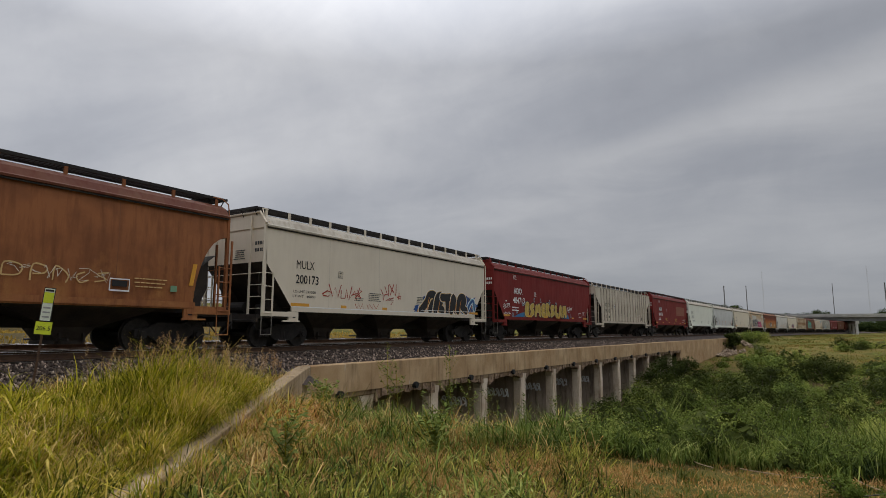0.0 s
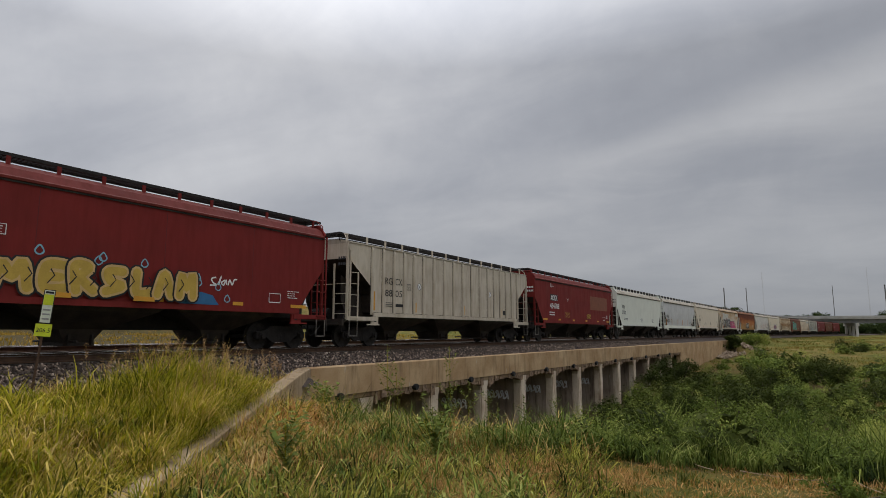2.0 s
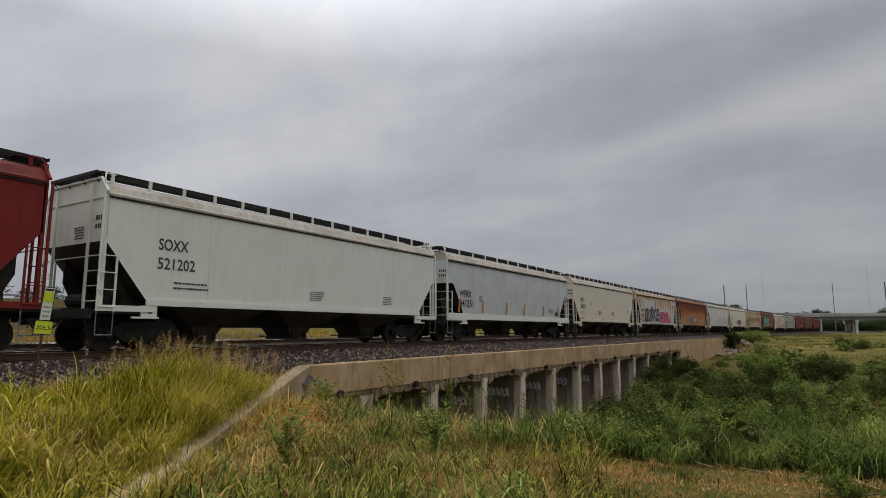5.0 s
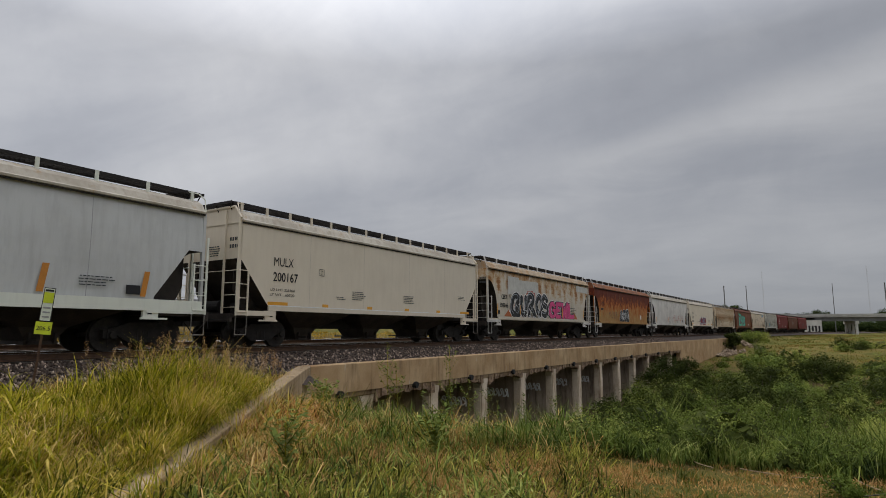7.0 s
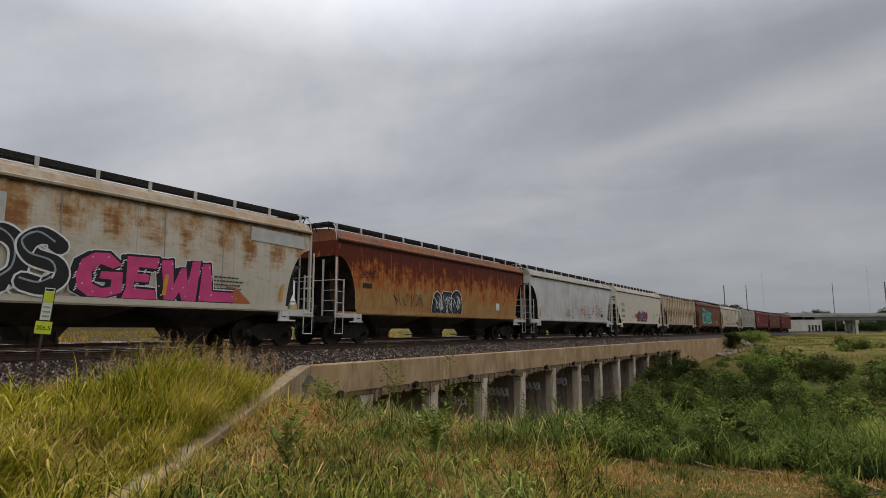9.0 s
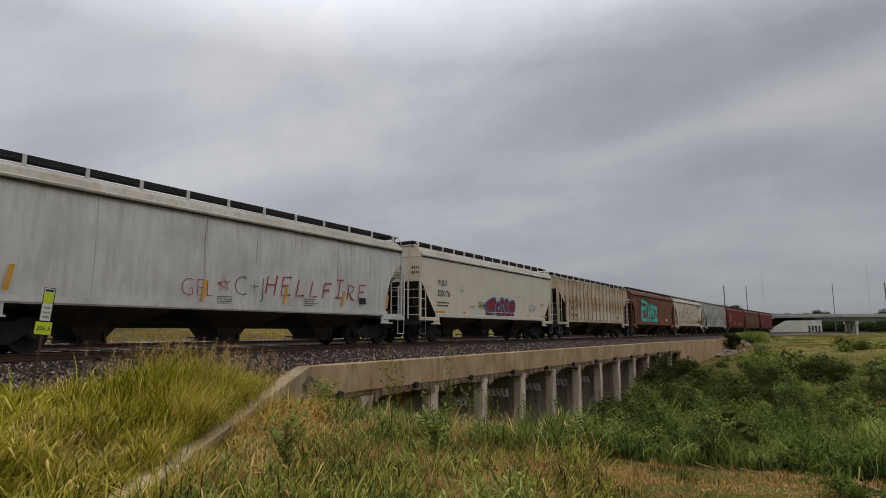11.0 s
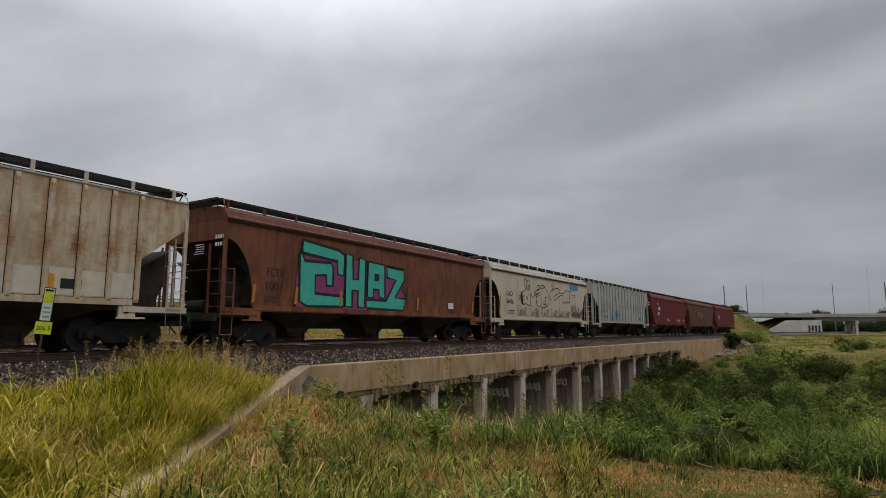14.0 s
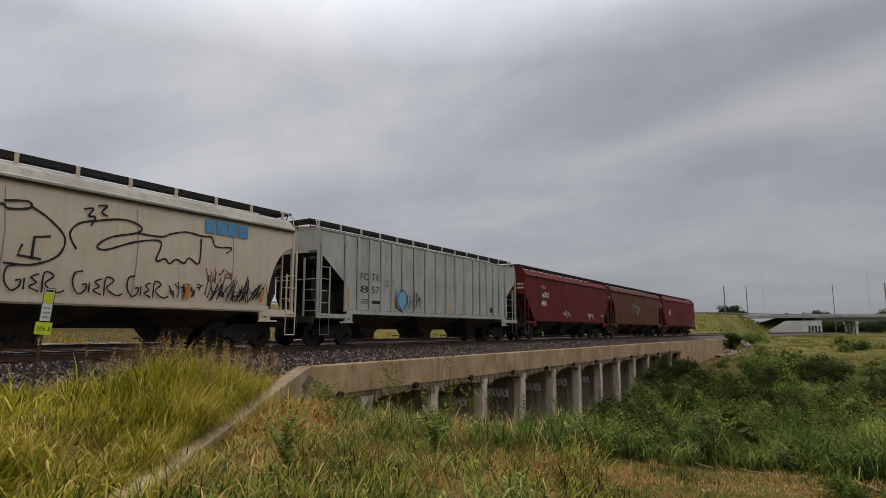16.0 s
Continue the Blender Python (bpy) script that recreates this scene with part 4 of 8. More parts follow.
M["worn_step"] = grained("worn_grimy_step", (0.10, 0.09, 0.08), (0.24, 0.22, 0.19), 5, 40, 0.8)
M["eave"] = grained("dirty_eave_strip", (0.014, 0.012, 0.011), (0.05, 0.042, 0.035), 3, 30, 0.8)
P = dict(
    cream=freight_paint("cream_grey_paint", (0.655, 0.585, 0.47), (0.48, 0.41, 0.32), grime=0.22),
    red=freight_paint("oxide_red_paint", (0.185, 0.021, 0.018), (0.115, 0.017, 0.014), grime=0.5),
    red2=freight_paint("bright_oxide_red_paint", (0.145, 0.018, 0.017), (0.085, 0.014, 0.013), grime=0.5),
    tan=freight_paint("faded_tan_ribbed_paint", (0.57, 0.505, 0.405), (0.30, 0.24, 0.175), (0.20, 0.14, 0.09), 0.12, 0.0, (0.38, 0.30, 0.21), 0.55),
    white=freight_paint("white_green_paint", (0.70, 0.72, 0.63), (0.52, 0.53, 0.46), grime=0.3),
    cool=freight_paint("cool_grey_paint", (0.54, 0.55, 0.54), (0.36, 0.36, 0.35), grime=0.45),
    chalk=freight_paint("chalky_grey_paint", (0.62, 0.60, 0.56), (0.38, 0.36, 0.34), grime=0.65),
    rusty_grey=freight_paint("rust_streaked_grey_paint", (0.58, 0.53, 0.44), (0.46, 0.39, 0.29), (0.24, 0.085, 0.026), 0.14, 1.0, (0.42, 0.25, 0.10), 0.5, (2.85, 3.8, 1.15, 1.25)),
    rust=freight_paint("heavily_rusted_paint", (0.40, 0.25, 0.10), (0.32, 0.13, 0.035), (0.115, 0.024, 0.012), 0.95, 1.7, (0.42, 0.115, 0.02), 0.8),
    tan_rust=freight_paint("rust_stained_tan_paint", (0.60, 0.495, 0.36), (0.32, 0.23, 0.14), (0.19, 0.065, 0.02), 0.27, 0.3, (0.38, 0.20, 0.08), 0.8, (2.2, 3.3, 0.8, 0.85)),
    brown=freight_paint("brown_weathered_paint", (0.20, 0.075, 0.042), (0.095, 0.038, 0.022), (0.30, 0.13, 0.05), 0.25, -0.6, (0.26, 0.105, 0.045), 0.9),
    orange=freight_paint("orange_brown_weathered_paint", (0.29, 0.112, 0.044), (0.15, 0.056, 0.026), (0.36, 0.17, 0.06), 0.25, -0.6, (0.32, 0.135, 0.048), 0.85),
    pale=freight_paint("pale_cream_paint", (0.63, 0.53, 0.41), (0.46, 0.365, 0.265), grime=0.45),
    grey_rib=freight_paint("grey_ribbed_paint", (0.47, 0.46, 0.41), (0.27, 0.26, 0.23), grime=0.6),
    dark_brown=freight_paint("dark_brown_paint", (0.13, 0.048, 0.026), (0.07, 0.028, 0.017), grime=0.5),
)
# roof paints: dusty, and darker than the sides to offset the bright sky
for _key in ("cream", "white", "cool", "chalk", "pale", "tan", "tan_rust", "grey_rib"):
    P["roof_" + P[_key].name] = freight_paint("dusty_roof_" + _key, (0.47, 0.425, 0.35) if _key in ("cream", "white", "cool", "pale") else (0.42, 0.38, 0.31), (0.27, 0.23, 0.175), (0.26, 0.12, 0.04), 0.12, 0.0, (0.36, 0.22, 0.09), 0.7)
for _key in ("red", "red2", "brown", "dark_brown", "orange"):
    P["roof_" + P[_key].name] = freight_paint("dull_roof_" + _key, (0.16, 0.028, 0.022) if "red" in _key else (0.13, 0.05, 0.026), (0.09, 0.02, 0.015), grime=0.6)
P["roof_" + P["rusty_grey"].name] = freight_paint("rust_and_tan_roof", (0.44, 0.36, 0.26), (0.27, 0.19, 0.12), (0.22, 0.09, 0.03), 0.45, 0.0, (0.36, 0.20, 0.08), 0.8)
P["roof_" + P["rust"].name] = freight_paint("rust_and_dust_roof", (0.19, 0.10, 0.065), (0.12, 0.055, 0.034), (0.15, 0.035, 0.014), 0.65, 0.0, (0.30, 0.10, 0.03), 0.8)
for _key in ("cream", "red", "red2", "white", "cool", "chalk", "rusty_grey", "rust", "brown", "orange", "pale", "dark_brown"):
    _c = P[_key].diffuse_color
    P["seam_" + P[_key].name] = plain("seam_" + _key, tuple((0.8 if _key in ("cream", "white", "pale") else 0.62) * v for v in _c[:3]), 0.7)
# label, kind, left end, right end of the body along the track at the start, paint, trim, bulge, posts, ribs
TRAIN = [
    ("orange-brown weathered covered hopper car with chalk scrawls", "arc", -4.9, 12.38, "orange", "orange", 0.05, 12, 0),
    ("cream-grey covered hopper car with red scrawls and black graffiti", "diag", 13.95, 29.55, "cream", "cream", 0.0, 15, 0),
    ("oxide-red covered hopper car with gold and blue graffiti", "diag", 30.79, 47.2, "red", "red", 0.0, 15, 0),
    ("faded tan ribbed covered hopper car", "rib", 48.68, 65.7, "tan", "tan", 0.0, 14, 18),
    ("clean oxide-red covered hopper car with white lettering", "diag", 67.05, 83.4, "red", "red", 0.0, 15, 0),
    ("greenish-white clean covered hopper car", "diag", 84.94, 100.8, "white", "white", 0.0, 15, 0),
    ("cool grey covered hopper car with a white side sill", "notch", 102.2, 118.7, "cool", "white", 0.05, 12, 0),
    ("cream-grey clean covered hopper car with yellow patches", "diag", 120.1, 135.8, "cream", "cream", 0.0, 15, 0),
    ("rust-streaked grey covered hopper car with black and pink graffiti", "arc", 137.3, 154.2, "rusty_grey", "chalk", 0.05, 12, 0),
    ("heavily rusted orange covered hopper car with black graffiti", "arc", 155.7, 172.9, "rust", "chalk", 0.05, 12, 0),
    ("chalky grey covered hopper car with red and black scrawls", "arc", 174.05, 191.0, "chalk", "chalk", 0.05, 12, 0),
    ("cream-grey covered hopper car with red and blue graffiti", "diag", 192.55, 208.4, "cream", "cream", 0.0, 15, 0),
    ("rust-stained tan ribbed covered hopper car", "rib", 209.75, 226.9, "tan_rust", "tan", 0.0, 14, 18),
    ("brown covered hopper car with large teal graffiti", "arc", 228.35, 245.5, "brown", "brown", 0.05, 12, 0),
    ("pale cream covered hopper car with black line drawings", "arc", 246.48, 262.6, "pale", "pale", 0.05, 12, 0),
    ("grey ribbed covered hopper car with a small blue tag", "rib", 263.95, 281.0, "grey_rib", "grey_rib", 0.0, 14, 18),
    ("oxide-red covered hopper car with white lettering near the rear", "diag", 282.5, 299.2, "red2", "red2", 0.0, 15, 0),
    ("dark brown covered hopper car with pale scrawls", "arc", 300.3, 317.9, "dark_brown", "dark_brown", 0.05, 12, 0),
    ("oxide-red covered hopper car, the last of the train", "diag", 319.0, 335.4, "red2", "red2", 0.0, 15, 0),
]
CARS = []
LOWER = {"tan": 0.22, "tan_rust": 0.09}


def build_train(decorate):
    for i, (label, kind, a, b, paint, trim, bulge, posts, ribs) in enumerate(TRAIN):
        before = TRAIN[i - 1][3] if i else a - 1.2
        after = TRAIN[i + 1][2] if i + 1 < len(TRAIN) else b + 1.2
        pitch = (b - a) + 0.5 * ((a - before) + (after - b))
        car = hopper_car(label, kind, (b - a) / 2, pitch, P[paint], P[trim], bulge, posts, ribs, P["white"] if kind == "notch" else None, LOWER.get(paint, 0.0))
        if i in decorate:
            decorate[i](car, (b - a) / 2)
        CARS.append((car, (a + b) / 2))


def gone(t):
    """How far the train has run by t seconds."""
    return SPEED * t + 0.5 * GAIN * t * t


def motions():
    tick = 1 / FPS
    times = [0, tick] + [0.5 * i for i in range(1, 32)] + [16 - tick, 16]
    for car, s in CARS:
        walk(car, [(t, on_line(s - gone(t))) for t in times])
    for wheel, dx in WHEELS:
        walk(wheel, [(i * tick, pose(dx, 0, 0.457, 0, -math.degrees(gone(i * tick) / 0.457), 0)) for i in range(16 * FPS + 1)])


# ---- grass, reeds and scrub ----
def blades(name, x, y, length, width, bend, mat, label, category, seed, start=0.25, wind=1.6, light=False):
    """Many arching blades joined into one object. Tips bow over with the wind."""
    rng = np.random.default_rng(seed)
    n = len(x)
    z = ground_z(x, y) - 0.03
    a = -1.02 + rng.normal(0, wind, n)
    patchy = np.sin(x * 2.7 + 2.1 * np.sin(y * 1.9)) * np.sin(y * 3.1 + 1.3 * np.sin(x * 2.3))
    length = length * (1 + 0.34 * patchy) * rng.uniform(0.7, 1.2, n)
    lean = start * rng.uniform(0.0, 1.6, n)
    curl = bend * (0.25 + 1.3 * rng.random(n) ** 1.4)
    face = a + np.pi / 2 + rng.normal(0, 0.5, n)
    dx, dy = np.cos(a), np.sin(a)
    wx, wy = np.cos(face) * width * 0.5, np.sin(face) * width * 0.5
    out, up = np.zeros(n), np.zeros(n)
    rows, last = [], 0.0
    steps = ((0.0, 0.8), (0.5, 1.0), (1.0, 0.06)) if light else ((0.0, 0.75), (0.38, 1.0), (0.72, 0.75), (1.0, 0.06))
    for t, w in steps:
        m = 0.5 * (t + last)
        ang = lean + curl * m * m * 1.35
        out = out + np.sin(ang) * (t - last) * length
        up = np.maximum(up + np.cos(ang) * (t - last) * length, 0.04 * t)
        last = t
        for sgn in (-1, 1):
            rows.append(np.stack([x + dx * out + sgn * wx * w, y + dy * out + sgn * wy * w, z + up], -1))
    co = np.stack(rows, 1).reshape(-1, 3)
    base = np.array([(2 * k, 2 * k + 1, 2 * k + 3, 2 * k + 2) for k in range(len(steps) - 1)])
    f = (base[None] + 2 * len(steps) * np.arange(n)[:, None, None]).reshape(-1, 4)
    return tagged(mesh_part(name, raw_mesh(name, co, f), mat), label, category, kind="stuff")


def scatter(count, x0, x1, y0, y1, keep, seed, clump=0.0, size=14):
    """Random places in a rectangle of the plan that pass keep; clump draws them together in tufts."""
    rng = np.random.default_rng(seed)
    x, y = rng.uniform(x0, x1, count), rng.uniform(y0, y1, count)
    if clump:
        i = rng.integers(0, max(1, count // size), count)
        x, y = x[i] + rng.normal(0, clump, count), y[i] + rng.normal(0, clump, count)
    ok = keep(x, y)
    return x[ok], y[ok]


def bell(x, y, cx, cy, r):
    return np.exp(-((x - cx) ** 2 + (y - cy) ** 2) / (r * r))


def along_wing(x, y):
    """0 at the bridge end of the wing wall, 1 at its low end."""
    (ax, ay, _), (bx, by, _) = WING
    k = math.hypot(bx - ax, by - ay)
    return ((x - ax) * (bx - ax) + (y - ay) * (by - ay)) / (k * k)


def leaf_cloud(centres, radii, per, leaf, rng, flat=0.75, slim=0.34, rise=0.0, shell=0.45):
    """Small leaves filling loose balls round the centres."""
    k = len(centres)
    n = k * per
    c = np.repeat(np.asarray(centres, dtype=float), per, 0)
    r = np.repeat(np.broadcast_to(np.asarray(radii, dtype=float), (k,)), per)
    leaf = np.repeat(np.broadcast_to(np.asarray(leaf, dtype=float), (k,)), per)
    v = rng.normal(0, 1, (n, 3))
    v /= np.linalg.norm(v, axis=1)[:, None]
    d = v * (r * rng.random(n) ** shell)[:, None]
    d[:, 2] *= flat
    p = c + d
    out = v * 0.8 + rng.normal(0, 0.42, (n, 3))
    out[:, 2] += 0.55
    out /= np.linalg.norm(out, axis=1)[:, None]
    a = rng.normal(0, 0.8, (n, 3))
    a[:, 2] += rise
    a -= out * np.sum(a * out, axis=1)[:, None]
    a /= np.linalg.norm(a, axis=1)[:, None]
    b = np.cross(out, a)
    s = (leaf * rng.uniform(0.6, 1.4, n))[:, None]
    co = np.stack([p - a * s, p + b * s * slim, p + a * s, p - b * s * slim], 1).reshape(-1, 3)
    return co, np.arange(4 * n).reshape(-1, 4)


def seed_heads(name, x, y, height, mat, label, seed):
    """Thin stalks that carry loose feathery heads."""
    rng = np.random.default_rng(seed)
    n = len(x)
    z = ground_z(x, y)
    lx, ly = rng.normal(0.05, 0.10, n), rng.normal(-0.05, 0.10, n)
    s = np.array([(0, 0, 0), (0.005, 0, 0), (0.003, 0, 1), (0, 0, 1)])
    co = np.stack([np.stack([x + lx * p[2] * height + p[0], y + ly * p[2] * height + p[1], z + p[2] * height], -1) for p in s], 1).reshape(-1, 3)
    f = np.arange(4 * n).reshape(-1, 4)
    tips = []
    for k in (0.82, 0.89, 0.96, 1.02):
        tips.append(np.stack([x + lx * k * height, y + ly * k * height, z + k * height], -1))
    c2, f2 = leaf_cloud(np.concatenate(tips), 0.045, 9, 0.022, rng, 1.6, 0.22, 0.5)
    tagged(mesh_part(name, raw_mesh(name, np.concatenate([co, c2]), np.concatenate([f, f2 + len(co)])), mat), label, "grass", kind="stuff")


def brink(y):
    """Where the mown meadow ends and the reeds begin."""
    return 10.15 - 0.12 * np.maximum(np.asarray(y) - 1.5, 0)


def build_grass():
    rng = np.random.default_rng(11)
    clear = lambda x, y: (np.hypot(x, y) > 3.6) & (y < 2.1 * x + 3.2) & (y > -0.35 * x - 0.8)
    # lush yellow-green grass on the fill above the wing wall
    on_fill = lambda x, y: clear(x, y) & (wing_side(x, y) > 0.10) & (y < 13.7 - 1.1 * (x < 4))
    x, y = scatter(270000, 0.5, 14, 3, 13.8, on_fill, 1, 0.10, 26)
    crest = np.clip(bell(x, y, 9.0, 11.4, 1.5) + 0.9 * bell(x, y, 7.6, 10.7, 1.3) + 0.6 * bell(x, y, 6.4, 9.6, 1.2), 0, 1)
    thin = rng.random(len(x)) < np.clip(1.2 - 1.15 * smooth(10.6, 12.6, y) + crest, 0.03, 1)
    x, y, crest = x[thin], y[thin], crest[thin]
    h = (0.52 + 0.70 * crest) * rng.uniform(0.45, 1.15, len(x)) * (1 - 0.5 * smooth(11.6, 13.4, y) * (1 - crest))
    blades("tall_grass", x, y, h, 0.006 + 0.011 * rng.random(len(x)) ** 1.5, 1.9, M["grass"], "tall yellow-green grass with arching blades on the bank", "grass", 21)
    # straw-coloured dead blades among it
    x, y = scatter(52000, 0.5, 14, 3, 13.4, on_fill, 31, 0.13, 30)
    crest = np.clip(bell(x, y, 9.0, 11.2, 1.8), 0, 1)
    keep = (crest < 0.35) | (rng.random(len(x)) < 0.35)
    x, y, crest = x[keep], y[keep], crest[keep]
    blades("dead_grass", x, y, (0.42 + 0.5 * crest) * rng.uniform(0.5, 1.2, len(x)), 0.005 + 0.008 * rng.random(len(x)), 2.8, M["straw"], "pale dead blades hanging among the green grass", "grass", 33)
    x, y = scatter(24000, 0.5, 14, 3, 13.4, lambda x, y: on_fill(x, y) & (wing_side(x, y) > 0.45), 61, 0.10, 9)
    blades("arching_grass", x, y, rng.uniform(0.4, 0.95, len(x)) * (1 - 0.4 * smooth(11.4, 13.2, y)), 0.016 + 0.018 * rng.random(len(x)), 2.9, M["bright_grass"], "broad arching grass leaves bowing over on the bank", "grass", 62, 0.35, 2.2)
    curl = lambda x, y: clear(x, y) & (-wing_side(x, y) > 0.5) & (-wing_side(x, y) < 2.6) & (y < 13.6)
    x, y = scatter(11000, 3, 16, 3, 14, curl, 63, 0.14, 14)
    blades("curled_straw", x, y, rng.uniform(0.3, 0.8, len(x)), 0.012 + 0.014 * rng.random(len(x)), 3.4, M["curl"], "curled straw and copper leaves below the wing wall", "grass", 64, 0.5, 2.4)
    low_green = lambda x, y: clear(x, y) & (-wing_side(x, y) > 0.6) & (-wing_side(x, y) < 5.0) & (y > 0.3 * x)
    x, y = scatter(16000, 3, 13, 1, 12, low_green, 65, 0.08, 20)
    blades("green_leaf_tufts", x, y, rng.uniform(0.2, 0.6, len(x)), 0.014 + 0.016 * rng.random(len(x)), 2.2, M["bright_green"], "loose tufts of fresh green leaves", "grass", 66, 0.5, 2.6)
    # dry tan clumps, one on the fill and two below the wing wall
    for k, (cx, cy, r, many, tone, words) in enumerate(((6.1, 9.3, 0.75, 2600, "straw", "clump of pale dry grass on the bank"), (4.6, 9.0, 0.6, 1500, "straw", "clump of pale dry grass on the bank"), (8.7, 9.05, 0.45, 1500, "copper", "copper-coloured clump of dead grass"), (7.7, 8.5, 0.6, 1300, "straw", "bleached tangle of dead grass"), (10.4, 10.6, 0.6, 1500, "copper", "copper-coloured clump of dead grass"))):
        gx, gy = cx + rng.normal(0, r, many), cy + rng.normal(0, r, many)
        ok = np.abs(wing_side(gx, gy)) > 0.3
        gx, gy = gx[ok], gy[ok]
        blades("dry_clump", gx, gy, rng.uniform(0.3, 0.85, len(gx)), 0.006 + 0.009 * rng.random(len(gx)), 3.0, M[tone], words, "grass", 140 + k, 0.5, 2.2)
    x, y = scatter(520, 5, 13.5, 9.5, 13.2, lambda x, y: on_fill(x, y) & (x > 6.9), 35)
    seed_heads("seed_heads", x, y, rng.uniform(0.75, 1.5, len(x)) * (0.62 + 0.4 * bell(x, y, 8.6, 11.2, 2.4)), M["seed"], "thin brown seed heads standing above the grass", 36)
    # grass hanging over both edges of the wing wall
    lip = lambda x, y: (((wing_side(x, y) > 0.1) & (wing_side(x, y) < 0.7)) | ((wing_side(x, y) < -0.12) & (wing_side(x, y) > -0.75))) & (rng.random(len(x)) < np.clip(0.66 * smooth(0.35, 0.95, along_wing(x, y)) + 0.05, 0, 1) * np.where(wing_side(x, y) > 0, 1.0, 0.75)) & (x < 13.6)
    x, y = scatter(60000, 3.2, 14, 6.6, 14, lip, 37, 0.08)
    blades("wall_edge_grass", x, y, rng.uniform(0.25, 0.75, len(x)) * (0.7 + 0.4 * along_wing(x, y)), 0.010 + 0.016 * rng.random(len(x)), 1.5, M["mixed"], "grass growing over the edges of the wing wall", "grass", 38, 0.45)
    # drying russet grass below the wall
    w_of = lambda x, y: -wing_side(x, y)
    low = lambda x, y: clear(x, y) & (w_of(x, y) > 0.15) & (w_of(x, y) < 2.9 + 1.4 * smooth(10, 13, x)) & (y < 13.9)
    x, y = scatter(76000, 3, 19, 1, 14, low, 2, 0.13)
    w = w_of(x, y)
    tall = smooth(2.9, 1.2, w) * smooth(5.0, 9.0, x) + 0.9 * bell(x, y, 12.8, 11.0, 2.2)
    h = (0.24 + 0.42 * np.clip(tall, 0, 1.1)) * rng.uniform(0.4, 1.25, len(x))
    blades("russet_grass", x, y, h, 0.006 + 0.010 * rng.random(len(x)), 2.6, M["dry"], "knee-high grass drying to russet, its blades curling over", "grass", 22, 0.4)
    x, y = scatter(52000, 3, 19, 1, 14, low, 12, 0.13)
    w = w_of(x, y)
    tall = smooth(2.9, 1.2, w) * smooth(5.0, 9.0, x) + 1.0 * bell(x, y, 13.0, 11.3, 2.4)
    h = (0.26 + 0.46 * np.clip(tall, 0, 1.1)) * rng.uniform(0.4, 1.25, len(x))
    blades("green_grass", x, y, h, 0.007 + 0.012 * rng.random(len(x)), 2.1, M["mixed"], "green grass among the russet blades", "grass", 27, 0.35)
    # cooler green broad blades
    cool = lambda x, y: (np.hypot(x, y) > 3.9) & (np.hypot(x, y) < 8.6) & (w_of(x, y) > 0.3) & (w_of(x, y) < 3.6) & (y > 0.45 * x)
    x, y = scatter(22000, 2, 9, 2, 9, cool, 14, 0.10, 10)
    blades("broad_grass", x, y, rng.uniform(0.2, 0.52, len(x)), 0.014 + 0.020 * rng.random(len(x)), 1.3, M["cool_grass"], "broad cool-green blades low on the bank", "grass", 39, 0.4)
    # short meadow grass and the mown edge
    meadow = lambda x, y: clear(x, y) & (w_of(x, y) > 1.8) & (x < 10.9 + 0.1 * y)
    x, y = scatter(210000, 1.5, 14, -6, 9, meadow, 3, 0.12, 40)
    h = (0.11 + 0.17 * smooth(0.05, 0.7, y / x)) * rng.uniform(0.4, 1.6, len(x))
    blades("meadow_grass", x, y, h, 0.006 + 0.010 * rng.random(len(x)), 1.5, M["short"], "short mown meadow grass with straw patches", "grass", 23, 0.8, 3.0, True)
    tufts = lambda x, y: clear(x, y) & (w_of(x, y) > 1.9) & (y > 0.3 * x) & (x < 12)
    x, y = scatter(17000, 2, 12, 0, 9, tufts, 13, 0.06, 22)
    blades("green_tufts", x, y, rng.uniform(0.12, 0.45, len(x)), 0.010 + 0.016 * rng.random(len(x)), 1.5, M["cool_grass"], "loose tufts of broader green grass", "grass", 28, 0.5)
    # grass at the brink in front of the bridge
    front = lambda x, y: (w_of(x, y) > 0.3) & (y < track_y(x, CURB) - 0.15) & (y > 0.28 * x)
    x, y = scatter(70000, 9.5, 34, 3, 14.2, front, 4, 0.16)
    h = (0.20 + 0.45 * smooth(11, 16, x) + 0.8 * bell(x, y, 15.4, 12.6, 1.8) + 0.35 * bell(x, y, 12.5, 9.6, 1.8)) * rng.uniform(0.35, 1.3, len(x))
    blades("bank_grass", x, y, h, 0.010 + 0.016 * rng.random(len(x)), 1.5, M["mixed"], "rank green grass on the slope below the bridge", "grass", 24, 0.4, 1.6, True)
    x, y = scatter(24000, 9.5, 26, 3, 14.0, front, 44, 0.15)
    blades("bank_straw", x, y, (0.3 + 0.4 * smooth(12, 17, x)) * rng.uniform(0.5, 1.3, len(x)), 0.008 + 0.010 * rng.random(len(x)), 1.9, M["dry"], "dry russet blades on the slope below the bridge", "grass", 45, 0.4, 1.6, True)
    # rank tufts along the brink of the slope
    rank = lambda x, y: (x > 8.9 + 0.06 * y) & (w_of(x, y) > 1.5) & (y > 0.3 * x)
    x, y = scatter(7500, 9.0, 13.0, 3, 10, rank, 47, 0.12, 70)
    blades("rank_tufts", x, y, rng.uniform(0.3, 0.85, len(x)), 0.010 + 0.016 * rng.random(len(x)), 1.7, M["reed"], "dark green rank tufts along the brink of the slope", "grass", 48, 0.45, 2.5)
    x, y = scatter(2600, 9.0, 13.0, 3, 10, rank, 49, 0.10, 50)
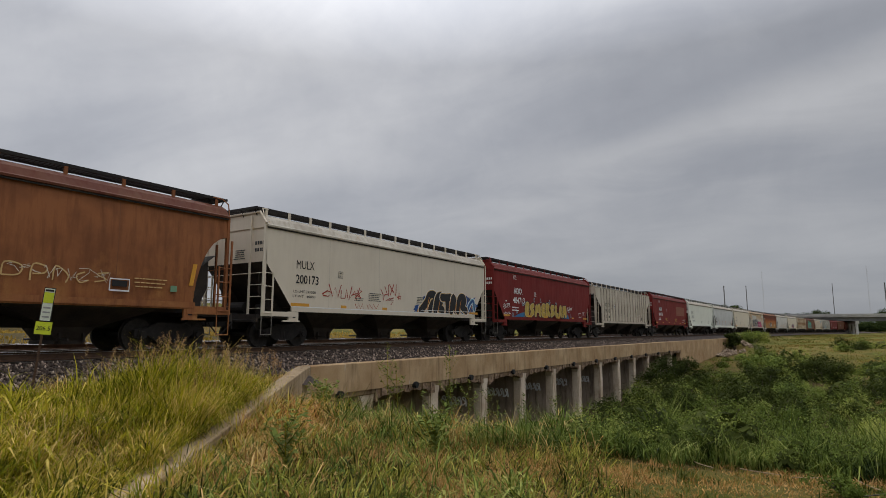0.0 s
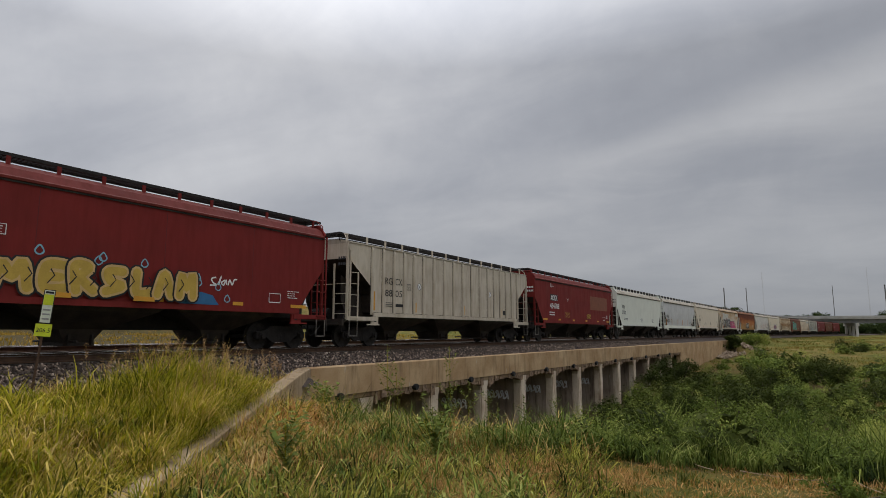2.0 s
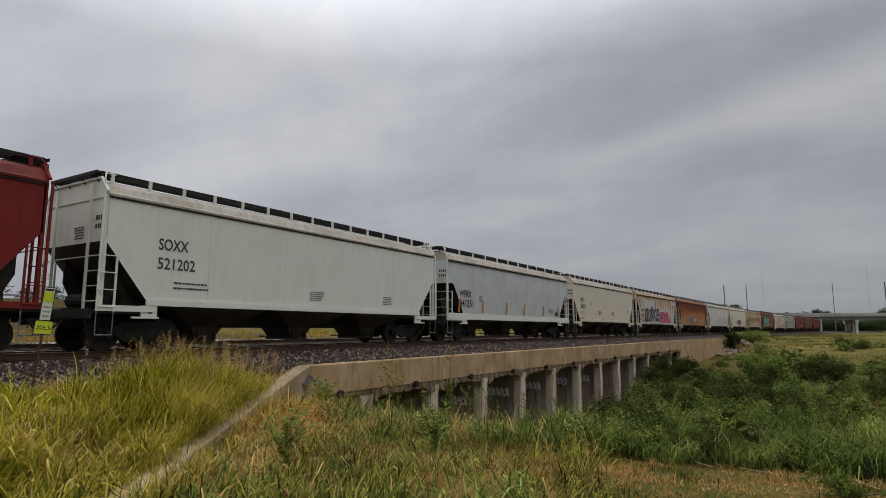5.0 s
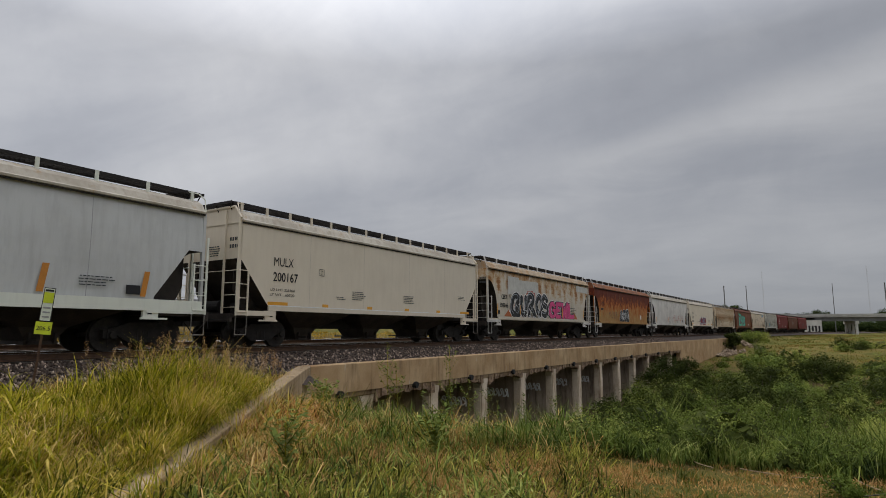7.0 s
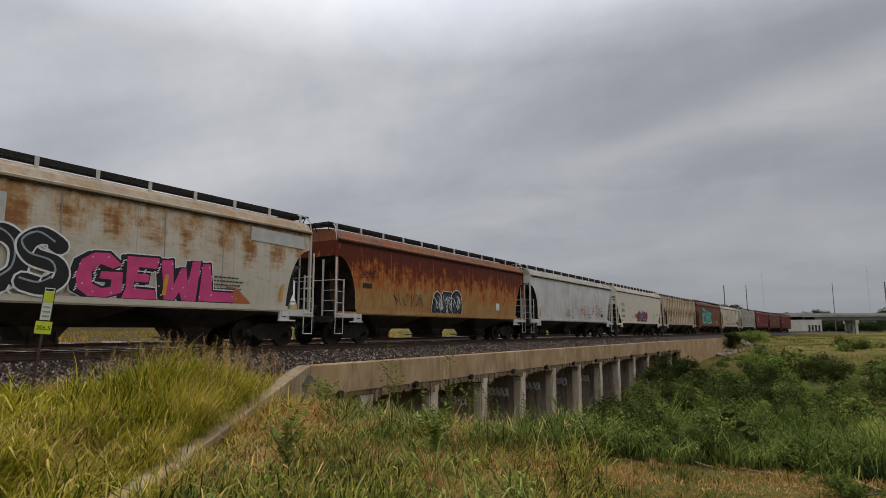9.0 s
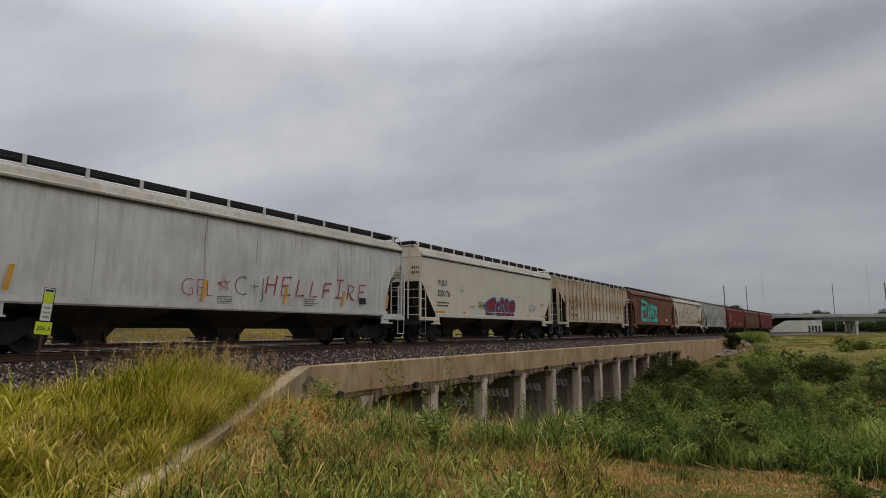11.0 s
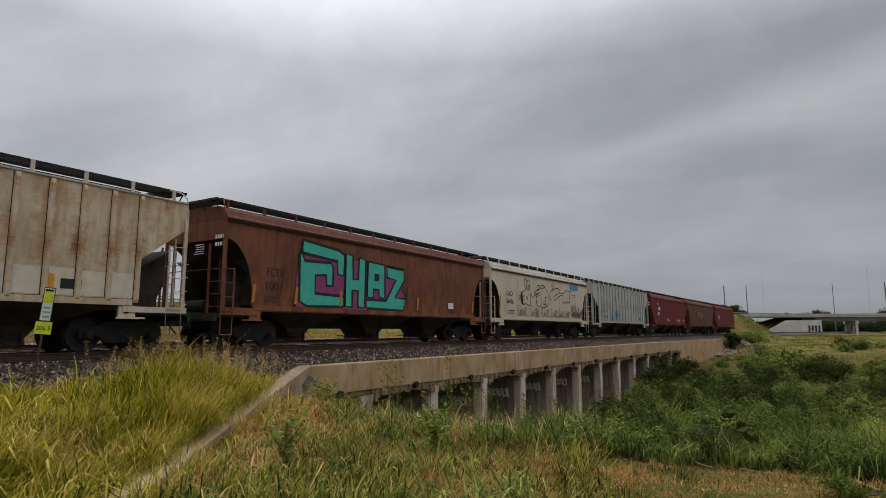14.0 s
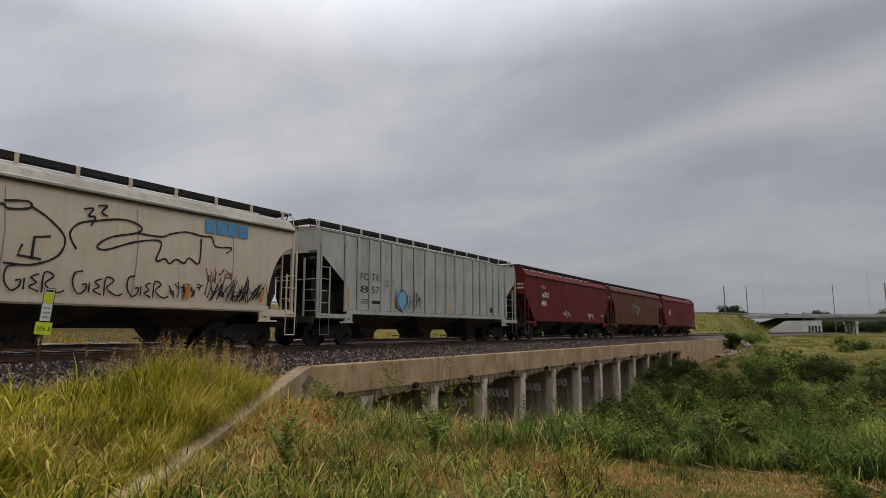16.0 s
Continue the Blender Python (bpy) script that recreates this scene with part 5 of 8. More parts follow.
    blades("straw_tufts", x, y, rng.uniform(0.35, 0.8, len(x)), 0.007 + 0.010 * rng.random(len(x)), 1.9, M["straw"], "pale arching straw along the brink of the slope", "grass", 50, 0.4, 2.5)
    # reeds along the foot of the bank
    bed = lambda x, y: (x > brink(y) + 0.25 * np.sin(2.1 * y) + 0.12 * np.sin(5.3 * y)) & (y > -0.42 * x - 1) & (y < 0.36 * x)
    x, y = scatter(125000, 8, 17, -9, 6.5, bed, 5, 0.20, 30)
    tuft = 0.85 + 0.4 * np.sin(x * 1.9 + 1.7 * np.sin(y * 1.3)) * np.sin(y * 1.6)
    h = (0.74 + 0.6 * smooth(0.4, 2.2, x - brink(y))) * (1 - 0.5 * smooth(1.8, 4.2, y)) * rng.uniform(0.5, 1.15, len(x)) * np.clip(tuft, 0.55, 1.2)
    blades("reeds", x, y, h, 0.008 + 0.014 * rng.random(len(x)), 2.1, M["reed"], "dense dark green reeds at the foot of the bank", "reeds", 25, 0.3, 2.5, True)
    # rough grass on the highway embankment
    bank = lambda x, y: (ground_z(x, y) > 0.2) & (y > track_y(x, 12))
    x, y = scatter(34000, 120, 330, 3, 130, bank, 8, 1.6, 40)
    blades("embankment_grass", x, y, 0.8 * rng.uniform(0.3, 1.3, len(x)), 0.14 + 0.12 * rng.random(len(x)), 1.2, M["bank_field"], "rough green and brown grass on the highway embankment", "grass", 34, 0.4, 2.5, True)
    # dry field beyond the tracks
    beyond = lambda x, y: (y > track_y(x, 9)) & (y > 0.1 * x + 18)
    x, y = scatter(20000, 2, 150, 26, 130, beyond, 7, 0.5)
    blades("dry_field_grass", x, y, 0.5 * rng.uniform(0.4, 1.3, len(x)), 0.07 + 0.06 * rng.random(len(x)), 1.2, M["gold_grass"], "golden dry grass over the field behind the tracks", "grass", 29, 0.25, 1.6, True)
    # grass over the far bank and the field
    far = lambda x, y: (y > -0.35 * x) & (y < track_y(x, CURB) - 0.5)
    x, y = scatter(52000, 55, 230, -70, 12, far, 6, 0.9, 50)
    blades("field_grass", x, y, 0.42 * rng.uniform(0.4, 1.3, len(x)), 0.05 + 0.05 * rng.random(len(x)), 1.4, M["field"], "dry yellow-green grass over the far bank", "grass", 26, 0.5, 2.5, True)


M["mixed"] = plant("rank_bank_grass", [(0.03, 0.042, 0.008), (0.13, 0.16, 0.018), (0.28, 0.275, 0.03), (0.44, 0.38, 0.06), (0.62, 0.48, 0.18)], scale=0.8, spread=1.05, warm=1.0)
M["cool_grass"] = plant("cool_green_grass", [(0.025, 0.034, 0.010), (0.11, 0.13, 0.026), (0.25, 0.265, 0.045), (0.42, 0.41, 0.10)], scale=1.2, spread=0.95)
M["field"] = plant("field_grass_blade", [(0.05, 0.07, 0.014), (0.10, 0.12, 0.024), (0.185, 0.155, 0.045), (0.25, 0.18, 0.068)], scale=0.07, drift=1.8, spread=0.4)
M["bright_grass"] = plant("bright_arching_grass", [(0.12, 0.135, 0.010), (0.29, 0.285, 0.018), (0.46, 0.40, 0.045), (0.62, 0.48, 0.15)], spread=0.9, scale=0.9, warm=0.5)
M["curl"] = plant("curled_straw", [(0.11, 0.055, 0.02), (0.27, 0.145, 0.05), (0.42, 0.27, 0.11), (0.58, 0.43, 0.22)], spread=0.8, scale=0.9, drift=1.6)
M["bright_green"] = plant("fresh_green_leaf", [(0.045, 0.07, 0.014), (0.12, 0.165, 0.03), (0.24, 0.28, 0.055), (0.40, 0.40, 0.12)], spread=0.8, scale=1.0, warm=0.0)
M["copper"] = plant("copper_dead_grass", [(0.20, 0.085, 0.03), (0.42, 0.19, 0.07), (0.60, 0.33, 0.15)], spread=0.9)
M["bank_field"] = plant("embankment_grass_blade", [(0.055, 0.07, 0.016), (0.12, 0.13, 0.028), (0.20, 0.175, 0.05), (0.24, 0.165, 0.075)], scale=0.07, drift=1.8, spread=0.35)
M["straw"] = plant("pale_straw", [(0.30, 0.17, 0.05), (0.46, 0.32, 0.12), (0.62, 0.50, 0.28)])
M["seed"] = plant("brown_seed_head", [(0.22, 0.12, 0.06), (0.40, 0.26, 0.14), (0.56, 0.42, 0.26)])
M["gold_grass"] = plant("golden_field_grass", [(0.17, 0.13, 0.02), (0.32, 0.22, 0.04), (0.44, 0.30, 0.08)], scale=0.05)
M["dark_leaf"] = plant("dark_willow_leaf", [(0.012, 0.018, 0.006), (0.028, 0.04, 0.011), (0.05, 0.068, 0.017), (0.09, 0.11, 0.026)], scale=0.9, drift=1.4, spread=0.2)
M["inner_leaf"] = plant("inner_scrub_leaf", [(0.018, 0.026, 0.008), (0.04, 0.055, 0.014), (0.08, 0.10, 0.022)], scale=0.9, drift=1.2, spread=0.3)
M["weed_leaf"] = plant("weed_leaf", [(0.042, 0.066, 0.012), (0.085, 0.12, 0.02), (0.145, 0.185, 0.04), (0.22, 0.25, 0.06)], scale=0.45, drift=2.0, spread=0.25, tuft=0.6, warm=0.2)
M["dead_brush"] = plant("dead_brush", [(0.08, 0.055, 0.028), (0.20, 0.12, 0.055), (0.34, 0.21, 0.10)], scale=0.8)
build_grass()


def mound(px, py, r, h, rng, clumps):
    """Centres of the leaf clumps that make up one bush, over its upper shell."""
    g = float(ground_z(px, py))
    out = []
    for k in range(clumps):
        a, e = rng.uniform(0, 6.283), math.asin(rng.uniform(0.05, 1.0))
        b = rng.uniform(0.6, 1.05)
        out.append((px + r * b * math.cos(a) * math.cos(e), py + r * b * math.sin(a) * math.cos(e), g + h * b * math.sin(e)))
    return out


def build_scrub():
    """The thicket in the creek bed: bushes of willow and weeds with dark gaps between them."""
    rng = np.random.default_rng(31)
    cores, core_size = [], []
    kinds = {"dark": [], "willow": [], "weedy": []}
    zones = ((9.6, 13.6, 210, 0.42, 13, 0.020), (11.5, 22, 190, 0.75, 15, 0.028), (20, 40, 215, 1.15, 17, 0.042), (40, 62, 170, 1.5, 16, 0.062), (62, 112, 170, 1.6, 11, 0.095))
    for x0, x1, count, size, clumps, leaf in zones:
        x = rng.uniform(x0, x1, count)
        y = -0.40 * x + rng.random(count) * (track_y(x, CURB) - 0.9 + 0.40 * x)
        for px, py in zip(x, y):
            if px < brink(py) + 0.25 or (px < 20 and py > 0.38 * px):
                continue
            if px > 66 and math.sin(px * 0.16 + 0.10 * py) * math.sin(py * 0.23) + rng.uniform(-0.4, 0.4) < 0.12 + 0.3 * (px > 85):
                continue
            by_bridge = py > track_y(px, -6.5)
            r = size * rng.uniform(0.55, 1.35) * (0.7 if by_bridge else 1.0)
            h = r * rng.uniform(0.7, 1.75) * (0.6 if px > 66 else 1.0)
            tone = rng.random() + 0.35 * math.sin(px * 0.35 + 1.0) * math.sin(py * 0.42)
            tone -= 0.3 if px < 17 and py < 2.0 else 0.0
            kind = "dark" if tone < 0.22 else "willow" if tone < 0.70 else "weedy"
            for c in mound(px, py, r, h, rng, clumps):
                kinds[kind].append((c, r * rng.uniform(0.20, 0.42), leaf))
            cores.append((px, py, float(ground_z(px, py)) + 0.4 * h))
            core_size.append(r)
    names = {"dark": ("dark_scrub", "dark_leaf", "dark green bushes crowding the creek bed"), "willow": ("willow_scrub", "leaf", "dense green willow scrub filling the creek bed"), "weedy": ("weed_scrub", "weed_leaf", "yellow-green leafy weeds among the scrub")}
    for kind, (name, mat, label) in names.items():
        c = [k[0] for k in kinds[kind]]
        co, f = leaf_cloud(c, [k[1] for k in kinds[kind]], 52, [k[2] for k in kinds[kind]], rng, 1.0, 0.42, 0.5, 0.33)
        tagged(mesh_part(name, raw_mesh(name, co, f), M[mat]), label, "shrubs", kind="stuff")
    # dark leaves that close each bush, the shade of its gaps as colour
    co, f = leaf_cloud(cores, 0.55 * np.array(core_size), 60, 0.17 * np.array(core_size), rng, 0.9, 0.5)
    tagged(mesh_part("inner_scrub", raw_mesh("inner_scrub", co, f), M["inner_leaf"]), "dark inner leaves that paint the shade inside the bushes", "shrubs", kind="stuff")
    # leafy weeds on the slope under the bridge edge
    spots, radii = [], []
    for k in range(330):
        if k < 230:
            px = rng.uniform(13.5, 32)
            py = rng.uniform(max(0.40 * px, 6.0), track_y(px, CURB) - 0.5)
            tall = rng.uniform(0.3, 0.9) * (1.0 if px > 21 else 0.6)
        else:
            py = rng.uniform(2.6, 9.0)
            px = 9.4 + 0.08 * py + 4.5 * rng.random() ** 1.3
            tall = rng.uniform(0.10, 0.45)
        if -wing_side(px, py) < 1.6 or py < 0.26 * px:
            continue
        g = float(ground_z(px, py))
        for j in range(8):
            spots.append((px + rng.normal(0, 0.16), py + rng.normal(0, 0.16), g + tall * (0.15 + 0.85 * j / 7)))
            radii.append(0.22 * (1.2 - 0.7 * j / 7))
    co, f = leaf_cloud(spots, radii, 30, 0.050, rng, 1.2, 0.30, 0.7)
    tagged(mesh_part("slope_weeds", raw_mesh("slope_weeds", co, f), M["weed_leaf"]), "leafy green weeds on the slope below the bridge", "weeds", kind="stuff")
    # a heap of dead branches and dry brush
    spots, radii = [], []
    for cx, cy in ((29.0, 4.0), (30.2, 3.4), (27.6, 4.8), (44.0, -3.5)):
        for k in range(14):
            spots.append((cx + rng.normal(0, 0.7), cy + rng.normal(0, 0.5), float(ground_z(cx, cy)) + rng.uniform(0.9, 1.75)))
            radii.append(rng.uniform(0.2, 0.45))
    co, f = leaf_cloud(spots, radii, 90, 0.12, rng, 0.6, 0.10)
    tagged(mesh_part("dead_brush", raw_mesh("dead_brush", co, f), M["dead_brush"]), "brown heap of dead brush in the scrub", "brush", kind="stuff")


build_scrub()


def shrub(label, x, y, height, width, count, per, leaf, seed, mat, name="shrub"):
    """A bush or small tree: stems or a trunk with limbs, and a crown of loose clumps."""
    rng = np.random.default_rng(seed)
    base = float(ground_z(x, y))
    thing = tagged(new(name), label, "tree" if name == "tree" else "shrub")
    thing.matrix_basis = pose(x, y, base)
    centres = np.stack([rng.normal(0, width * 0.28, count), rng.normal(0, width * 0.28, count), height * rng.uniform(0.3, 0.92, count)], -1)
    r = width * rng.uniform(0.13, 0.26, count)
    bm = bmesh.new()
    if name == "tree":
        m = Matrix.Translation((0, 0, height * 0.2))
        bmesh.ops.create_cone(bm, segments=7, cap_ends=True, radius1=height * 0.035, radius2=height * 0.018, depth=height * 0.46, matrix=m)
    for c in centres[: max(6, count // 2)]:
        rod(bm, (0, 0, height * (0.3 if name == "tree" else 0.0)), c, height * 0.008 + 0.006, 5)
    part("trunk" if name == "tree" else "stem", bm, M["trunk"], thing)
    co, f = leaf_cloud(centres, r, per, leaf, rng, 0.8)
    mesh_part("crown", raw_mesh("crown", co, f), mat, thing)
    return thing


shrub("dark leafy sapling beside the bridge piers", 58.0, 10.8, 3.0, 3.4, 34, 200, 0.10, 41, M["dark_leaf"])
shrub("dark bushy shrub at the end of the retaining wall", 101.0, 10.2, 3.0, 2.6, 26, 130, 0.16, 42, M["dark_leaf"])
shrub("low yellow-green bush on the track bank", 110.0, 8.6, 1.9, 4.0, 26, 130, 0.14, 43, M["leaf"])
shrub("dark leafy shrub in the creek bed", 52.0, 11.0, 2.6, 3.0, 24, 150, 0.10, 44, M["dark_leaf"])
shrub("dark round bush standing out of the scrub", 40.0, 3.2, 2.9, 3.4, 30, 170, 0.09, 45, M["dark_leaf"])
shrub("pale green leafy bush among the scrub", 33.0, 4.2, 2.6, 3.2, 30, 170, 0.08, 46, M["weed_leaf"])
shrub("dark green bush at the edge of the scrub", 47.0, -4.0, 2.6, 3.6, 30, 150, 0.09, 47, M["dark_leaf"])

for _i, (_x, _y, _h, _w, _m) in enumerate(((24.5, 6.2, 1.9, 2.2, "dark_leaf"), (23.0, 3.0, 1.7, 2.0, "leaf"), (28.0, 0.6, 2.0, 2.6, "dark_leaf"), (33.0, -2.5, 2.2, 2.8, "leaf"), (41.0, 7.6, 2.3, 2.6, "dark_leaf"),
                                           (46.0, 1.8, 2.4, 3.2, "leaf"), (53.0, 3.4, 2.6, 3.4, "dark_leaf"), (60.0, -1.0, 2.6, 3.8, "dark_leaf"), (66.0, 4.0, 2.4, 3.6, "leaf"), (36.0, 1.4, 2.0, 2.6, "weed_leaf"))):
    shrub({"dark_leaf": "dark green rounded bush rising from the scrub", "leaf": "green willow bush rising from the scrub", "weed_leaf": "pale leafy bush rising from the scrub"}[_m], _x, _y, _h, _w, 30, 170, 0.03 + 0.0012 * _x, 80 + _i, M[_m])


def weed(x, y, top, seed, spread=0.36, count=260):
    """A single tall weed: a thin stalk, side shoots and small pointed leaves."""
    rng = random.Random(seed)
    base = float(ground_z(x, y)) - 0.02
    height = top - base
    thing = tagged(new("weed"), "tall leafy weed with a thin green stalk", "weed", group="tall weeds")
    thing.matrix_basis = pose(x, y, base)
    bm, leaves = bmesh.new(), bmesh.new()
    tip = Vector((rng.uniform(-0.05, 0.05), rng.uniform(-0.05, 0.05), 1.0)) * height
    lines = [(Vector((0, 0, 0)), tip)]
    for i in range(16):
        a = rng.uniform(0, 6.28)
        root = tip * rng.uniform(0.25, 0.85)
        lines.append((root, root + Vector((math.cos(a) * spread, math.sin(a) * spread, rng.uniform(0.25, 0.6)))))
    for p, q in lines:
        rod(bm, p, q, 0.007 if p.length < 0.01 else 0.004, 4)
    for i in range(count):
        p, q = lines[0] if i % 3 == 0 else rng.choice(lines)
        c = p.lerp(q, rng.uniform(0.25, 1.0))
        a = rng.uniform(0, 6.28)
        k = rng.uniform(0.06, 0.15)
        d = Vector((math.cos(a), math.sin(a), rng.uniform(-0.3, 0.8))) * k
        w = Vector((-math.sin(a), math.cos(a), 0.3)) * k * 0.26
        leaves.faces.new([leaves.verts.new(v) for v in (c, c + d * 0.5 + w, c + d, c + d * 0.5 - w)])
    tagged(part("stalk", bm, M["mixed"], thing), kind="stuff")
    tagged(part("leaves", leaves, M["weed_leaf"], thing), kind="stuff")


for _i, (_x, _y, _t) in enumerate(((17.2, 12.9, 0.12), (17.6, 12.6, -0.5), (19.6, 11.7, 0.05), (19.9, 12.0, -0.6), (20.6, 11.6, -1.3), (24.4, 12.6, -2.0), (27.0, 12.0, -2.4),
                                   (12.4, 11.4, -0.75), (11.9, 11.1, -0.95), (22.0, 11.0, -2.2), (31.0, 12.0, -2.9), (14.4, 9.2, -1.5), (8.2, 5.2, -0.9), (6.4, 6.6, -0.75))):
    weed(_x, _y, _t, _i)


shrub("low dark green weed clump in the mown grass", 8.55, -0.2, 0.22, 0.55, 26, 70, 0.022, 52, M["weed_leaf"])


def fallen_stalk(x, y, turn, length):
    """A pale dead reed stem lying on the mown edge."""
    bm = bmesh.new()
    steps = 5
    pts = [(length * (k / steps - 0.5), 0.06 * math.sin(2.2 * k / steps), 0.0) for k in range(steps + 1)]
    for q, w in zip(pts, pts[1:]):
        rod(bm, q, w, 0.006, 5)
    thing = tagged(part("fallen_stalk", bm, M["straw_stem"]), "pale dead reed stem lying on the mown grass", "stalk", group="fallen stalks")
    thing.matrix_basis = pose(x, y, float(ground_z(x, y)) + 0.07, 0, 0, turn)


M["straw_stem"] = grained("bleached_stem", (0.20, 0.14, 0.08), (0.40, 0.30, 0.19), 6, 50, 0.9)
for _x, _y, _a, _l in ((9.75, 0.75, 70, 0.55), (9.55, 0.2, 110, 0.4), (9.9, 1.5, 40, 0.4), (9.3, -0.5, 20, 0.5)):
    fallen_stalk(_x, _y, _a, _l)


# ---- far side: highway overpass, poles, trees ----
def build_overpass():
    road = tagged(new("highway_overpass"), "pale concrete highway overpass on columns crossing the tracks", "overpass")
    # local x runs along the deck, away from the abutment
    dx, dy = 0.28, -0.96
    h = math.degrees(math.atan2(dy, dx))
    m = pose(318, 5.0, -1.4, 0, 0, h)

    def piece(name, bm, mat, label=""):
        bm.transform(m)
        return part(name, bm, mat, road, label)

    piece("deck", bm_box(-26, 160, -7, 7, 7.9, 8.5), M["deck"])
    for y in (-7, 7):
        piece("parapet", bm_box(-26, 160, y - 0.15, y + 0.15, 8.5, 9.4), M["deck"])
    for y in (-6, -2, 2, 6):
        piece("girder", bm_box(5, 160, y - 0.25, y + 0.25, 6.3, 7.9), M["girder"])
    for x in (21.0, 52.0, 83.0, 114.0):
        piece("pier_cap", bm_box(x - 0.7, x + 0.7, -7.2, 7.2, 5.0, 6.3), M["far_white"])
        for y in (-6, -2, 2, 6):
            bm = bmesh.new()
            rod(bm, (x, y, -1.5), (x, y, 5.0), 0.55, 12)
            piece("column", bm, M["far_white"])
    bm = bmesh.new()
    prism(bm, [(-17.5, -0.5), (-17.5, 0.7), (-7.5, 6.5), (6.5, 6.6), (6.5, -0.5)], -9.5, -8.8)
    piece("wing_wall", bm, M["far_white"], "pale sloping abutment wall with black graffiti")
    piece("abutment", bm_box(0, 6.4, -8.8, 8.5, -1.5, 6.4), M["deck"])
    for k in range(4):
        piece("graffiti", bm_box(1.2 + 1.3 * k, 1.9 + 1.3 * k, -9.56, -9.5, 1.6 + 0.2 * (k % 2), 4.2), M["black"])
        piece("graffiti", bm_box(0.8 + 1.3 * k, 1.8 + 1.3 * k, -9.56, -9.5, 1.5 + 1.1 * (k % 3), 1.85 + 1.1 * (k % 3)), M["black"])
    # guard rail along the embankment
    (ax, ay), (bx, by) = HIGHWAY
    g = tagged(new("guard_rail"), "long pale steel guard rail along the highway embankment", "guard rail")
    bm = bmesh.new()
    k = math.atan2(by - ay, bx - ax)
    box(bm, 4, 480, 8.0, 8.12, 7.5, 7.85, pose(ax, ay, 0, 0, 0, math.degrees(k)))
    part("beam", bm, M["galv"], g)
    for i in range(60):
        shared_part("post", "guard_post", lambda: bm_box(-0.08, 0.08, -0.06, 0.06, -0.9, 0.0), M["galv"], g, pose(ax + math.cos(k) * (6 + 8 * i) - math.sin(k) * 8.06, ay + math.sin(k) * (6 + 8 * i) + math.cos(k) * 8.06, 7.65))


build_overpass()


def pole(label, x, y, base, top, r):
    thing = tagged(new("utility_pole"), label, "pole", group="distant poles")
    thing.matrix_basis = pose(x, y, base)
    bm = bmesh.new()
    bmesh.ops.create_cone(bm, segments=8, cap_ends=True, radius1=r, radius2=r * 0.7, depth=top - base, matrix=Matrix.Translation((0, 0, (top - base) / 2)))
    part("shaft", bm, M["girder"], thing)
    part("cap", bm_box(-r * 0.8, r * 0.8, -r * 0.8, r * 0.8, top - base, top - base + 0.4), M["girder"], thing)


for _x, _y, _z, _r in ((358, 39.5, 24.6, 0.36), (359, 28.7, 24.2, 0.26), (360, -10.4, 24.0, 0.2), (359, -31.8, 23.5, 0.36)):
    pole("tall dark pole beyond the highway", _x, _y, float(ground_z(_x, _y)), _z, _r)
for _x, _y in ((900, 52), (900, -63)):
    mast = tagged(new("radio_mast"), "very thin distant lattice radio mast", "mast", group="radio masts")
    mast.matrix_basis = pose(_x, _y, -1)
    bm = bmesh.new()
    for _k in range(3):
        _a = _k * 2.094
        rod(bm, (0.5 * math.cos(_a), 0.5 * math.sin(_a), 0), (0.5 * math.cos(_a), 0.5 * math.sin(_a), 82), 0.04, 4)
    for _k in range(27):
        _a = _k * 2.094
        rod(bm, (0.5 * math.cos(_a), 0.5 * math.sin(_a), 3 * _k), (0.5 * math.cos(_a + 2.094), 0.5 * math.sin(_a + 2.094), 3 * _k + 3), 0.02, 4)
    part("lattice", bm, M["deck"], mast)

for _i, (_x, _y, _h, _w) in enumerate(((385, 40, 16, 10), (392, 35, 13, 8), (388, 43, 13, 8), (400, 10, 11.5, 8), (395, 7.5, 11, 6), (420, 0, 11.5, 9), (415, -3.5, 13.5, 12), (420, -37, 13, 13), (405, -14, 6.5, 14), (408, -22, 6.5, 12),
                                       (412, -30, 6.5, 14), (402, -8, 6, 12), (500, 70, 12, 20), (150, 262, 18, 16), (112, 250, 17, 16), (62, 262, 19, 18), (70, 290, 19, 20))):
    shrub("round dark green tree in the distance", _x, _y, _h, _w, 60, 64, 0.55, 60 + _i, M["tree_leaf"], "tree")


# ---- milepost sign by the track ----
def build_sign():
    sign = tagged(new("trackside_sign"), "thin metal post with lime and white trackside sign plates", "sign")
    sign.matrix_basis = pose(5.82, 13.0, -1.0, 0, 4.5, math.degrees(math.atan2(13.0, 5.9)) - 90)
    bm = bmesh.new()
    box(bm, -0.022, 0.022, -0.012, 0.012, -0.1, 2.4)
    part("post", bm, M["rail_side"], sign, "rusty steel post")
    plate = part("upper_plate", bm_box(-0.085, 0.085, -0.03, -0.022, 1.77, 2.41), M["pale_sign"], sign, "white plate with a lime band")
    part("plate_border", bm_box(-0.098, 0.098, -0.021, -0.014, 1.755, 2.425), M["black"], sign)
    part("lime_band", bm_box(-0.083, 0.083, -0.035, -0.031, 2.12, 2.33), M["lime"], plate)
    for k in range(3):
        part("text_bar", bm_box(-0.06, 0.06, -0.036, -0.031, 1.83 + 0.09 * k, 1.86 + 0.09 * k), M["galv"], plate)
    part("text_bar", bm_box(-0.07, 0.07, -0.036, -0.031, 2.35, 2.39), M["black"], plate)
    low = part("lower_plate", bm_box(-0.14, 0.14, -0.03, -0.022, 1.5, 1.745), M["lime"], sign, "lime number plate of the milepost")
    text_part("numerals", "206.5", low, M["black"], 0.12, (-0.115, -0.036, 1.58), width=0.23)


